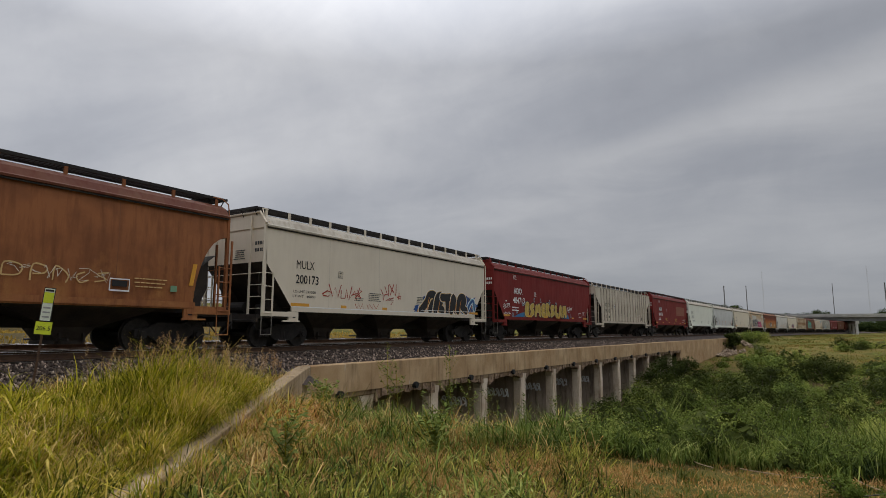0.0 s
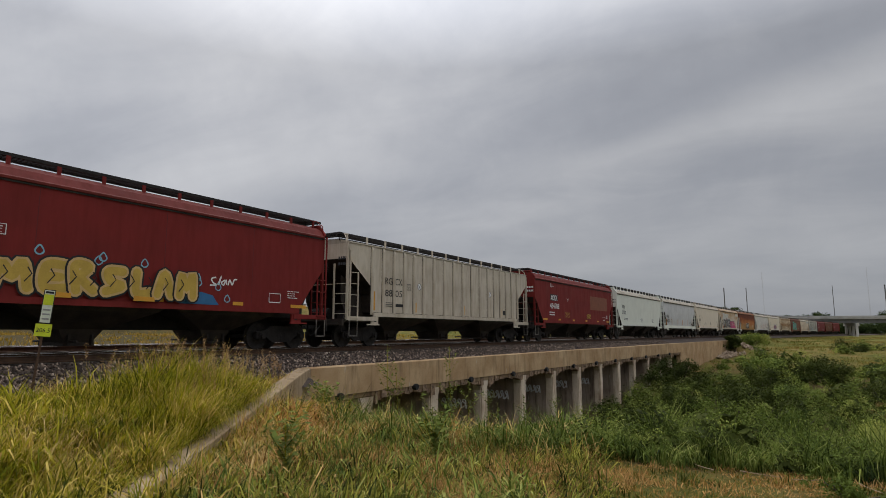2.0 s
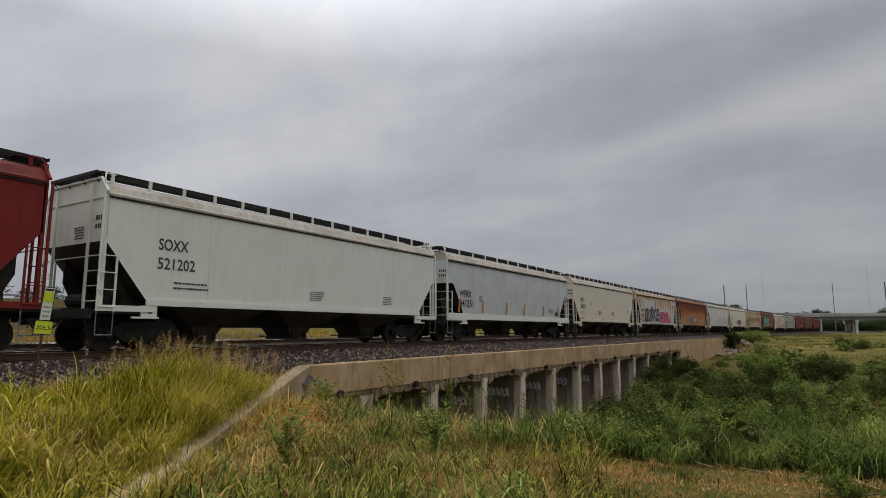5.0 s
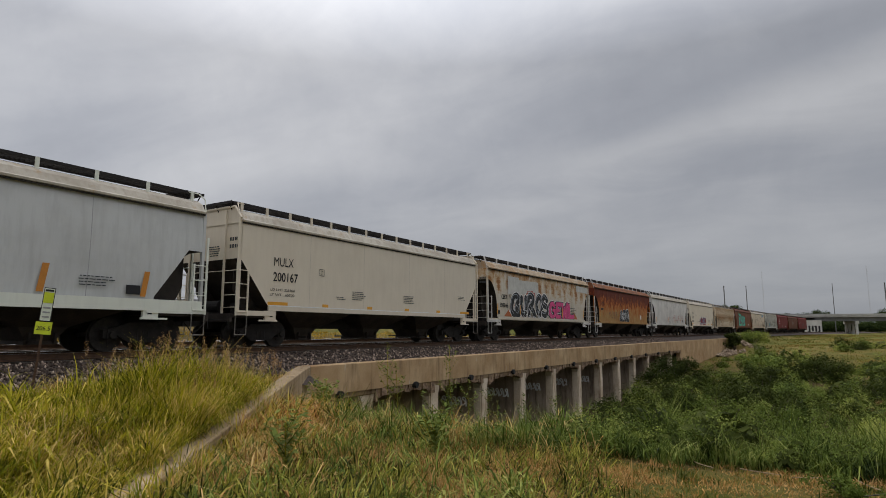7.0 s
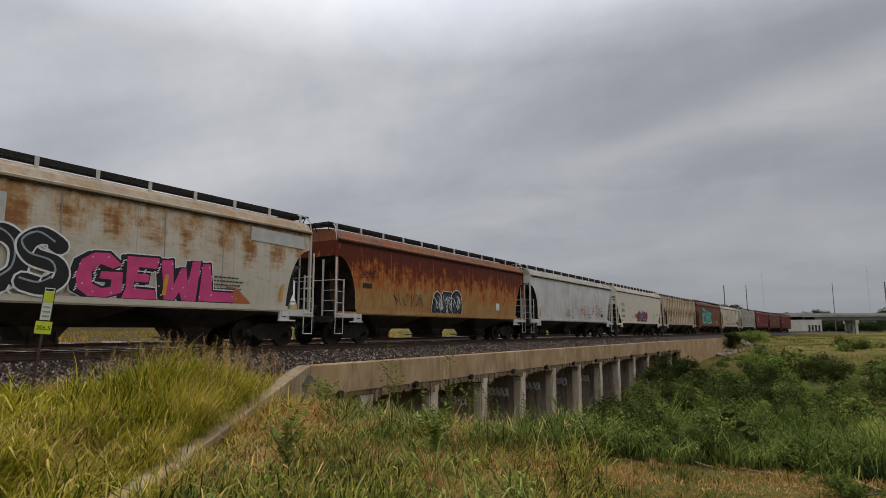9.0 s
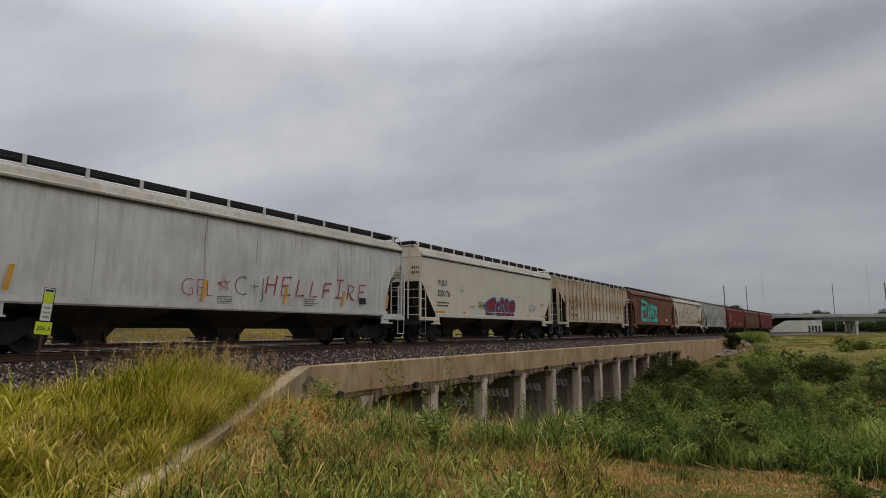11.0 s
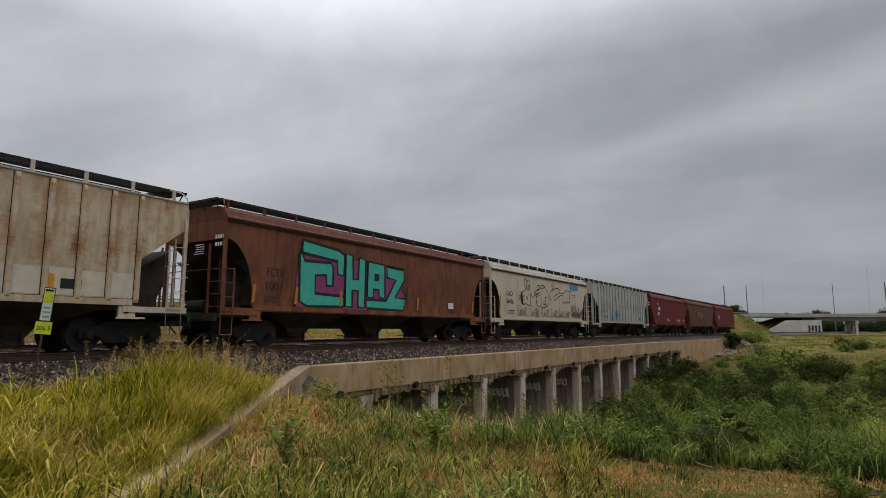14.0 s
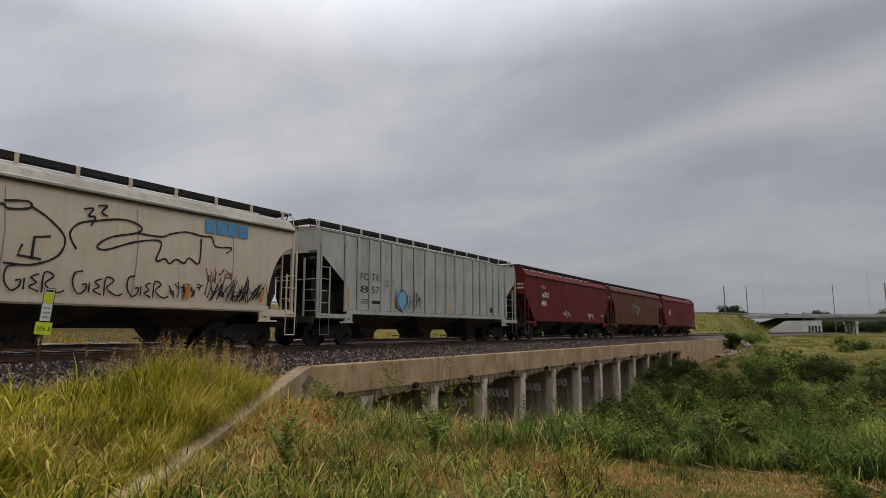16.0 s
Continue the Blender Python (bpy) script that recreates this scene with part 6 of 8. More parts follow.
# ---- rubble slope at the far end of the retaining wall ----
def build_rubble():
    rng = np.random.default_rng(77)
    count = 260
    base = np.array([(1, 0, 0), (0, 1, 0), (-1, 0, 0), (0, -1, 0), (0, 0, 1), (0, 0, -1)], dtype=float)
    tri = np.array([(0, 1, 4), (1, 2, 4), (2, 3, 4), (3, 0, 4), (1, 0, 5), (2, 1, 5), (3, 2, 5), (0, 3, 5)])
    x = rng.uniform(92, 108, count)
    y = track_y(x, CURB) - 0.3 - rng.random(count) ** 1.5 * (1.0 + 0.2 * (x - 92))
    pts = base[None] * rng.uniform(0.1, 0.34, (count, 1, 3)) + rng.normal(0, 0.06, (count, 6, 3))
    z = ground_z(x, y) + 0.05 + 0.25 * np.exp(-np.abs(y - track_y(x, CURB)) / 1.2)
    co = (pts + np.stack([x, y, z], -1)[:, None, :]).reshape(-1, 3)
    f = (tri[None] + 6 * np.arange(count)[:, None, None]).reshape(-1, 3)
    tagged(mesh_part("rubble", raw_mesh("rubble", co, f), M["rubble"]), "heap of pale broken stones against the retaining wall", "rubble", kind="stuff")


M["rubble"] = grained("pale_rubble", (0.12, 0.085, 0.055), (0.36, 0.27, 0.19), 2, 20, 0.95)
build_rubble()


# ---- lettering and graffiti ----
def text_mesh(words, size, bold=0.0, centre=False, squeeze=1.0):
    data = bpy.data.curves.new("lettering", "FONT")
    data.body, data.size, data.offset = words, size, bold
    data.align_x = "CENTER" if centre else "LEFT"
    data.resolution_u = 3
    ob = bpy.data.objects.new("lettering", data)
    scene.collection.objects.link(ob)
    mesh = bpy.data.meshes.new_from_object(ob.evaluated_get(bpy.context.evaluated_depsgraph_get()))
    bpy.data.objects.remove(ob)
    bpy.data.curves.remove(data)
    n = len(mesh.vertices)
    co = np.zeros(n * 3)
    mesh.vertices.foreach_get("co", co)
    return mesh, co.reshape(-1, 3) * (squeeze, 1, 1)


def text_part(name, words, parent, mat, size, at, bold=0.0, centre=False, squeeze=1.0, label="", lean=0.0, width=0.0):
    """Flat lettering standing in the plane that faces -y; width sets how far it runs."""
    mesh, co = text_mesh(words, size, bold, centre, squeeze)
    if width:
        co[:, 0] = (co[:, 0] - co[:, 0].min()) * width / (co[:, 0].max() - co[:, 0].min())
    x = co[:, 0] + lean * co[:, 1]
    z = co[:, 1]
    out = np.stack([at[0] + x, np.full(len(co), at[1]), at[2] + z], -1)
    mesh.vertices.foreach_set("co", out.ravel())
    mesh.update()
    return mesh_part(name, mesh, mat, parent, label)


FACE = -SIDE - 0.012


def stroke_part(name, lines, width, mat, parent, y=FACE, label="", seed=0):
    """Spray or chalk strokes: ribbons along lines of (x, z)."""
    bm = bmesh.new()
    rng = random.Random(seed)
    for line in lines:
        pts = [Vector((x, z)) for x, z in line]
        pairs = []
        for i, p in enumerate(pts):
            d = (pts[min(i + 1, len(pts) - 1)] - pts[max(i - 1, 0)])
            d = d.normalized() if d.length > 1e-6 else Vector((1, 0))
            w = width * 0.5 * rng.uniform(0.8, 1.2)
            nrm = Vector((-d.y, d.x)) * w
            pairs.append((bm.verts.new((p.x + nrm.x, y, p.y + nrm.y)), bm.verts.new((p.x - nrm.x, y, p.y - nrm.y))))
        for a, b in zip(pairs, pairs[1:]):
            bm.faces.new((a[0], a[1], b[1], b[0]))
    ob = part(name, bm, mat, parent, label)
    return tagged(ob, kind="stuff") if len(lines) > 1 else ob


def fat_stroke(name, lines, width, mat, parent, y, label=""):
    """Broad round-ended strokes of paint; each runs slightly outwards so that crossings lie one over the other."""
    bm = bmesh.new()
    for line in lines:
        pts = [Vector((u, max(w, 1.42 + 0.3 * width))) for u, w in line]
        pairs = []
        for i, q in enumerate(pts):
            d = pts[min(i + 1, len(pts) - 1)] - pts[max(i - 1, 0)]
            d = d.normalized() if d.length > 1e-6 else Vector((1, 0))
            side = Vector((-d.y, d.x)) * width * 0.5
            out = y - 0.00012 * i
            pairs.append((bm.verts.new((q.x + side.x, out, q.y + side.y)), bm.verts.new((q.x - side.x, out, q.y - side.y))))
        for a, b in zip(pairs, pairs[1:]):
            bm.faces.new((a[0], a[1], b[1], b[0]))
        for k, q in ((0, pts[0]), (len(pts), pts[-1])):
            bm.faces.new([bm.verts.new((q.x + 0.5 * width * math.cos(a * 0.6283), y - 0.00012 * k - 0.00006, q.y + 0.5 * width * math.sin(a * 0.6283))) for a in range(10)])
    return tagged(part(name, bm, mat, parent, label), kind="stuff")


def fat_word(car, half, letters, layers, label, start=0.0):
    """Swollen letters, one after the other, each in layers from its outline to its filling; points count from the car's end."""
    for i, letter in enumerate(letters):
        lines = [curve_through([(u - half, w) for u, w in line]) for line in letter]
        for j, (tone, width) in enumerate(layers):
            fat_stroke("graffiti", lines, width, M[tone], car, FACE - 0.004 - start - 0.014 * i - 0.0035 * j, label if j else tone + " outline of swollen graffiti")


def from_end(half, *lines):
    return [[(u - half, w) for u, w in line] for line in lines]


def scrawl(x0, x1, z0, z1, count, seed, curly=True):
    """Quick tag writing: a row of looping or jagged letters."""
    rng = random.Random(seed)
    lines = []
    step = (x1 - x0) / count
    for i in range(count):
        a = x0 + i * step
        k = rng.randint(4, 6)
        pts = [(a + step * rng.uniform(-0.1, 1.1), rng.uniform(z0, z1)) for _ in range(k)]
        pts[0] = (a, z0 + (z1 - z0) * rng.uniform(0.6, 1))
        lines.append(curve_through(pts) if curly else pts)
    return lines


def patch(name, outline, mat, parent, y, label=""):
    bm = bmesh.new()
    bm.faces.new([bm.verts.new((x, y, z)) for x, z in outline]).normal_update()
    bmesh.ops.triangulate(bm, faces=bm.faces[:], ngon_method="EAR_CLIP")
    for f in bm.faces:
        f.normal_update()
        if f.normal.y > 0:
            f.normal_flip()
    return part(name, bm, mat, parent, label)


def blob(x0, x1, z0, z1, seed, n=26, rough=0.12):
    """An uneven cloud-like outline."""
    rng = random.Random(seed)
    cx, cz, rx, rz = (x0 + x1) / 2, (z0 + z1) / 2, (x1 - x0) / 2, (z1 - z0) / 2
    pts = []
    for i in range(n):
        a = i * 6.2832 / n
        e = 1 + rng.uniform(-rough, rough)
        sx = math.copysign(abs(math.cos(a)) ** 0.8, math.cos(a))
        sz = math.copysign(abs(math.sin(a)) ** 0.8, math.sin(a))
        pts.append((cx + rx * sx * e, max(cz + rz * sz * e, 1.26)))
    return pts


def fine_print(car, x, z, w, rows, mat, gap=0.075, h=0.025):
    """Small stencilled lines too fine to read."""
    bm = bmesh.new()
    rng = random.Random(int(x * 31 + z * 7))
    for i in range(rows):
        u = x + rng.uniform(0, 0.06)
        while u < x + w * rng.uniform(0.75, 1.0):
            k = rng.uniform(0.05, 0.16)
            box(bm, u, u + k, FACE - 0.002, FACE + 0.006, z - i * gap, z - i * gap + h)
            u += k + 0.03
    tagged(part("stencil", bm, mat, car), kind="stuff")


def reflectors(car, half, mat, first=0.9, w=0.32, count=6, z=1.44, h=0.11):
    for i in range(count):
        x = -half + 1.2 + (2 * half - 2.5) * i / (count - 1)
        k = first if i in (0, count - 1) else w
        part("reflector", bm_box(x if i < count - 1 else x - k * 0.4, x + k if i < count - 1 else x + k * 0.6, -SIDE - 0.012, -SIDE - 0.004, z, z + h), mat, car, "yellow reflective patch")


def mark_square(car, x, z, mat, s=0.26):
    stroke_part("stencil_box", [[(x, z), (x + s, z), (x + s, z + s), (x, z + s), (x, z)], [(x + 0.07, z + s * 0.76), (x + s - 0.07, z + s * 0.76)]], 0.025, mat, car)
    text_part("stencil_letter", "C", car, mat, s * 0.55, (x + s * 0.28, FACE, z + s * 0.16), width=s * 0.42)


def name_and_number(car, top, number, mat, x, w, z, x2, w2, z2, size, bold=0.0):
    text_part("reporting_mark", top, car, mat, size, (x, FACE, z), bold + (0.009 if "M" not in top else 0.0), width=w)
    text_part("car_number", number, car, mat, size, (x2, FACE, z2), bold + 0.006, width=w2)


def cream_marks(number, extra=None):
    def go(car, half):
        name_and_number(car, "MULX", number, M["black"], -half + 1.42, 0.9, 2.80, -half + 1.40, 1.15, 2.27, 0.44)
        known = {"200167": ("LD LMT 225300", "LT WT   60700"), "200173": ("LD LMT 225200", "LT WT   60800")}
        if number in known:
            text_part("weight_limit", known[number][0], car, M["black"], 0.125, (-half + 1.30, FACE, 1.93), width=1.12)
            text_part("light_weight", known[number][1], car, M["black"], 0.125, (-half + 1.28, FACE, 1.76), width=1.12)
        else:
            fine_print(car, -half + 1.34, 1.93, 1.1, 2, M["black"], 0.15, 0.06)
        mark_square(car, -half + 3.65, 2.62, M["charcoal"], 0.24)
        fine_print(car, -half + 5.5, 2.1, 0.8, 5, M["charcoal"])
        fine_print(car, -half + 9.0, 2.1, 0.8, 5, M["charcoal"])
        fine_print(car, -half + 4.6, 1.85, 0.5, 2, M["charcoal"])
        fine_print(car, half - 1.9, 2.3, 0.7, 3, M["charcoal"])
        reflectors(car, half, M["yellow"])
        part("side_stripe", bm_box(-half + 1.25, half - 1.25, -SIDE - 0.062, -SIDE - 0.056, 1.395, 1.43), M["white"], car, "thin white stripe along the sill")
        if extra:
            extra(car, half)

    return go


LETTERS = {
    "A": [[(0, 0), (0.45, 1.05), (0.95, -0.1)], [(0.1, 0.38), (0.85, 0.42)]], "E": [[(0.9, 1), (0.1, 0.95), (0.1, 0), (0.95, 0.05)], [(0.1, 0.5), (0.7, 0.55)]], "H": [[(0.1, 1), (0.1, 0)], [(0.9, 1.1), (0.85, -0.1)], [(0.1, 0.5), (0.9, 0.55)]],
    "G": [[(0.95, 0.95), (0.5, 1.1), (0.05, 0.55), (0.25, 0.0), (0.8, 0.1), (0.85, 0.5), (0.5, 0.5)]], "R": [[(0.1, -0.1), (0.15, 1), (0.8, 0.85), (0.7, 0.55), (0.15, 0.45), (0.95, -0.1)]],
    "I": [[(0.5, 1.0), (0.45, 0)], [(0.1, 1.0), (0.9, 1.02)], [(0.05, 0.0), (0.85, 0.0)]], "F": [[(0.95, 1.0), (0.1, 0.95), (0.1, -0.05)], [(0.1, 0.5), (0.75, 0.52)]], "K": [[(0.15, 1), (0.1, -0.1)], [(0.9, 1.05), (0.15, 0.45), (0.95, -0.2)]], "L": [[(0.2, 1.1), (0.1, 0.05), (0.9, 0.1)]], "N": [[(0.1, 0), (0.1, 1), (0.85, 0), (0.9, 1.1)]],
    "O": [[(0.8, 0.85), (0.4, 1.0), (0.05, 0.5), (0.3, 0.0), (0.8, 0.1), (0.95, 0.6), (0.6, 1.0)]], "S": [[(0.9, 0.9), (0.4, 1.0), (0.15, 0.7), (0.75, 0.4), (0.7, 0.05), (0.05, 0.05)]], "U": [[(0.1, 1), (0.1, 0.15), (0.5, -0.05), (0.85, 0.2), (0.9, 1.1)]],
    "W": [[(0.0, 1.1), (0.25, 0), (0.5, 0.8), (0.75, -0.05), (1.0, 1.15)]], "X": [[(0.05, 1), (0.95, -0.15)], [(0.95, 1.1), (0.05, 0)]], "*": [[(0.1, 0.15), (0.5, 0.75), (0.85, 0.1), (0.05, 0.5), (0.95, 0.5), (0.1, 0.15)]],
}


def tag_word(car, words, x0, x1, z0, z1, width, mat, seed, label="", fill=0.98, curly=False):
    """Hand-sprayed single-stroke letters."""
    rng = random.Random(seed)
    step = (x1 - x0) / len(words)
    for i, ch in enumerate(words):
        k, dz = rng.uniform(0.85, 1.15), rng.uniform(-0.08, 0.08)
        lines = [[(x0 + step * (i + 0.02 + fill * u + 0.12 * v), z0 + (z1 - z0) * (v * k + dz)) for u, v in line] for line in LETTERS[ch]]
        if curly:
            lines = [curve_through(line) for line in lines]
        stroke_part("graffiti", lines, width, mat, car, FACE - 0.002, label, seed + i)


def first_cream(car, half):
    tag = from_end(half, [(2.76, 1.94), (3.03, 2.08), (3.28, 2.02), (3.09, 1.87), (2.80, 1.90)], [(3.11, 2.35), (3.33, 1.89), (3.46, 2.25), (3.63, 1.86), (3.81, 2.35)], [(3.82, 2.14), (3.81, 1.83), (4.05, 1.84), (4.13, 2.21), (4.20, 1.85)],
                   [(4.45, 2.33), (4.26, 1.77), (4.62, 2.15), (4.75, 1.79)], [(4.41, 1.96), (4.74, 2.07)], [(4.95, 2.32), (4.74, 1.98), (5.03, 1.90)], [(4.64, 1.88), (5.07, 2.19), (4.79, 2.21), (4.98, 1.85)])
    stroke_part("graffiti", tag, 0.042, M["red_chalk"], car, label="thin red spray tag", seed=2)
    tag = from_end(half, [(6.30, 2.35), (6.48, 2.09), (6.47, 1.81), (6.57, 2.10), (6.79, 2.15)], [(6.58, 2.49), (6.72, 2.21), (6.86, 2.05), (6.85, 2.55)], [(6.91, 2.59), (7.06, 2.39), (7.24, 2.23)], [(7.24, 2.61), (7.07, 2.29), (6.97, 2.10)],
                   [(7.41, 2.61), (7.40, 2.32), (7.37, 2.10)], [(7.49, 2.05), (7.76, 2.09), (7.59, 1.93), (7.61, 2.30), (7.76, 1.95), (7.49, 2.05)], [(6.66, 1.83), (6.90, 1.95), (7.26, 2.01), (6.84, 1.87), (7.24, 1.87), (7.02, 1.68)])
    stroke_part("graffiti", tag, 0.04, M["red_chalk"], car, label="thin red spray tag", seed=3)
    stroke_part("graffiti", from_end(half, [(4.65, 1.65), (4.78, 1.46), (4.87, 1.66), (5.00, 1.46), (5.12, 1.67), (5.17, 1.46)], [(5.40, 1.64), (5.49, 1.46), (5.57, 1.65), (5.76, 1.46), (5.81, 1.68), (6.01, 1.47), (6.16, 1.67)]), 0.03, M["red_chalk"], car)
    for a, b, c, d, k in ((8.75, 9.5, 1.42, 1.75, 21), (9.5, 10.2, 1.9, 2.25, 23), (11.0, 12.0, 2.15, 2.45, 24), (12.9, 14.7, 1.44, 2.38, 22)):
        patch("graffiti", blob(-half + a, -half + b, c, d, k, 22, 0.25), M["deep_blue"], car, FACE + 0.001, "blue spray cloud")
    letters = ([[(9.35, 1.50), (9.81, 1.90), (10.06, 2.25), (10.47, 2.29), (10.60, 2.04), (10.31, 1.85), (10.12, 1.56)]], [[(10.55, 1.56), (10.77, 2.18), (11.16, 2.26), (11.05, 1.98), (10.80, 1.75), (11.21, 1.58)]],
               [[(11.16, 2.21), (11.55, 2.20), (11.95, 2.24)], [(11.62, 2.15), (11.68, 1.80), (11.66, 1.55)]], [[(12.00, 1.56), (12.22, 2.25), (12.42, 1.60)], [(12.1, 1.8), (12.35, 1.8)]],
               [[(12.62, 1.58), (12.80, 2.20), (13.20, 2.28), (13.28, 2.04), (12.95, 1.88), (13.45, 1.60)]], [[(13.6, 1.57), (13.95, 2.0), (14.29, 2.15), (14.40, 1.71)]])
    fat_word(car, half, letters[:5], (("white", 0.50), ("pale_gold", 0.45), ("black", 0.37)), "black swollen graffiti letters with a pale and gold rim")
    fat_word(car, half, letters[5:], (("white", 0.32), ("sky_blue", 0.24), ("deep_blue", 0.14)), "blue graffiti strokes", 0.03)
    stroke_part("graffiti", [[(-half + 9.2, 1.52), (-half + 14.3, 1.56)]], 0.02, M["white"], car, FACE - 0.09)
    for x, k in ((9.75, 0.5), (10.72, 0.42), (11.7, 0.5), (12.3, 0.4), (12.75, 0.5), (13.9, 0.3)):
        stroke_part("graffiti", [curve_through([(-half + x, 1.5), (-half + x + 0.06, 1.5 + k * 0.6), (-half + x + 0.18, 1.5 + k * 1.3)])], 0.045, M["orange"], car, FACE - 0.088)


def red_marks(number, extra=None):
    def go(car, half):
        name_and_number(car, "AOKX", number, M["white"], -half + 2.6, 1.2, 2.83, -half + 2.45, 1.66, 2.26, 0.52)
        fine_print(car, -half + 2.5, 3.95, 0.5, 4, M["white"])
        fine_print(car, -half + 2.3, 1.95, 1.1, 2, M["white"], 0.17, 0.07)
        mark_square(car, -half + 5.65, 2.82, M["white"], 0.24)
        reflectors(car, half, M["yellow"], 0.75, 0.4)
        stroke_part("stencil_box", [[(half - 2.6, 1.6), (half - 2.1, 1.6), (half - 2.1, 1.9), (half - 2.6, 1.9), (half - 2.6, 1.6)]], 0.03, M["white"], car)
        fine_print(car, half - 1.8, 2.0, 0.5, 4, M["white"])
        if extra:
            extra(car, half)

    return go


def red_with_gold(car, half):
    patch("graffiti", [(-half + u, w) for u, w in ((2.5, 1.42), (3.12, 1.58), (3.6, 1.68), (4.2, 1.74), (4.4, 1.42))], M["blue"], car, FACE, "blue painted wave")
    patch("graffiti", [(-half + u, w) for u, w in ((10.4, 1.42), (10.69, 1.75), (11.17, 1.79), (11.56, 1.71), (11.80, 1.42))], M["blue"], car, FACE, "blue painted wave")
    letters = ([[(4.36, 2.20), (4.26, 1.68), (4.54, 1.66), (4.62, 2.20), (4.40, 2.24)]], [[(5.36, 2.19), (5.05, 2.10), (5.12, 1.90), (5.38, 1.78), (5.04, 1.62)]], [[(5.70, 1.62), (5.86, 2.14), (6.08, 1.88), (6.28, 2.20), (6.42, 1.62)]],
               [[(7.20, 2.22), (6.80, 2.18), (6.78, 1.66), (7.22, 1.66)], [(6.8, 1.92), (7.12, 1.92)]], [[(7.50, 1.62), (7.44, 2.24), (7.78, 2.22), (7.60, 1.96), (7.92, 1.64)]], [[(8.66, 2.18), (8.28, 2.16), (8.34, 1.92), (8.66, 1.80), (8.24, 1.64)]],
               [[(9.04, 2.20), (9.06, 1.66), (9.42, 1.66)]], [[(9.66, 1.64), (9.86, 2.22), (10.08, 1.64)]], [[(10.34, 1.64), (10.40, 2.22), (10.56, 1.86), (10.74, 2.24), (10.78, 1.64)]])
    fat_word(car, half, letters, (("black", 0.44), ("pale_gold", 0.34), ("gold", 0.22)), "gold swollen graffiti letters with black rims")
    stroke_part("graffiti", [[(-half + 4.3 + 0.5 * i, 1.75), (-half + 4.45 + 0.5 * i, 1.95), (-half + 4.35 + 0.5 * i, 2.1)] for i in range(13)], 0.028, M["black"], car, FACE - 0.15, "thin black lines inside the letters")
    for x in (4.15, 6.75, 8.95):
        patch("graffiti", [(-half + x, 1.42), (-half + x + 0.62, 1.42), (-half + x + 0.6, 1.54), (-half + x + 0.02, 1.55)], M["yellow"], car, FACE - 0.16)
    tag = from_end(half, [(1.19, 2.10), (1.36, 2.22), (1.27, 2.03), (1.43, 1.97), (1.25, 1.85)], [(1.41, 2.15), (1.45, 1.97), (1.59, 1.98), (1.61, 2.19)], [(1.64, 2.17), (1.75, 2.21), (1.71, 1.96)], [(1.79, 2.19), (1.93, 2.22), (1.82, 2.09), (1.94, 2.07), (1.84, 1.94)],
                   [(1.95, 2.22), (2.02, 2.02)], [(1.14, 1.95), (1.21, 2.03)], [(1.20, 1.66), (1.34, 1.53), (1.37, 1.69), (1.48, 1.53), (1.58, 1.67), (1.73, 1.56), (1.86, 1.69), (1.98, 1.56), (2.09, 1.63)], [(1.42, 2.32), (1.52, 2.40), (1.62, 2.30)])
    stroke_part("graffiti", tag, 0.042, M["white"], car, label="white tag writing")
    drops = []
    for x, z in ((2.40, 1.51), (2.94, 1.72), (3.86, 2.20), (4.12, 2.29), (5.60, 2.52), (6.63, 2.52), (8.04, 2.40), (8.15, 2.5), (9.3, 2.45), (11.0, 2.2), (11.05, 2.05), (11.75, 1.95), (12.1, 1.6)):
        drops.append(curve_through([(-half + x - 0.1, z), (-half + x, z + 0.15), (-half + x + 0.1, z), (-half + x, z - 0.08)], 4, True))
    stroke_part("graffiti", drops, 0.035, M["sky_blue"], car, label="pale blue painted drops")
    script = from_end(half, [(11.65, 2.28), (11.49, 2.22), (11.56, 2.10), (11.67, 2.04), (11.44, 2.02)], [(11.73, 2.05), (11.84, 2.32), (11.77, 2.05)], [(11.98, 2.21), (11.86, 2.13), (11.94, 2.05), (12.03, 2.22), (12.06, 2.06)], [(12.11, 2.06), (12.17, 2.23), (12.26, 2.08), (12.34, 2.24), (12.45, 2.26)])
    stroke_part("graffiti", [curve_through(line) for line in script], 0.045, M["white"], car, label="white script tag")


def plain_red(car, half):
    patch("paint_patch", [(-half + 10.7, 2.4), (-half + 15.0, 2.4), (-half + 15.0, 3.5), (-half + 10.7, 3.5)], M["dull_red"], car, FACE + 0.004, "browner repainted panel")
    for x in (5.2, 9.8):
        fine_print(car, -half + x, 2.0, 1.0, 5, M["gold"])
    patch("paint_patch", [(-half + 2.52, 2.80), (-half + 3.86, 2.80), (-half + 3.86, 3.24), (-half + 2.52, 3.24)], M["dark_patch"], car, FACE + 0.004)


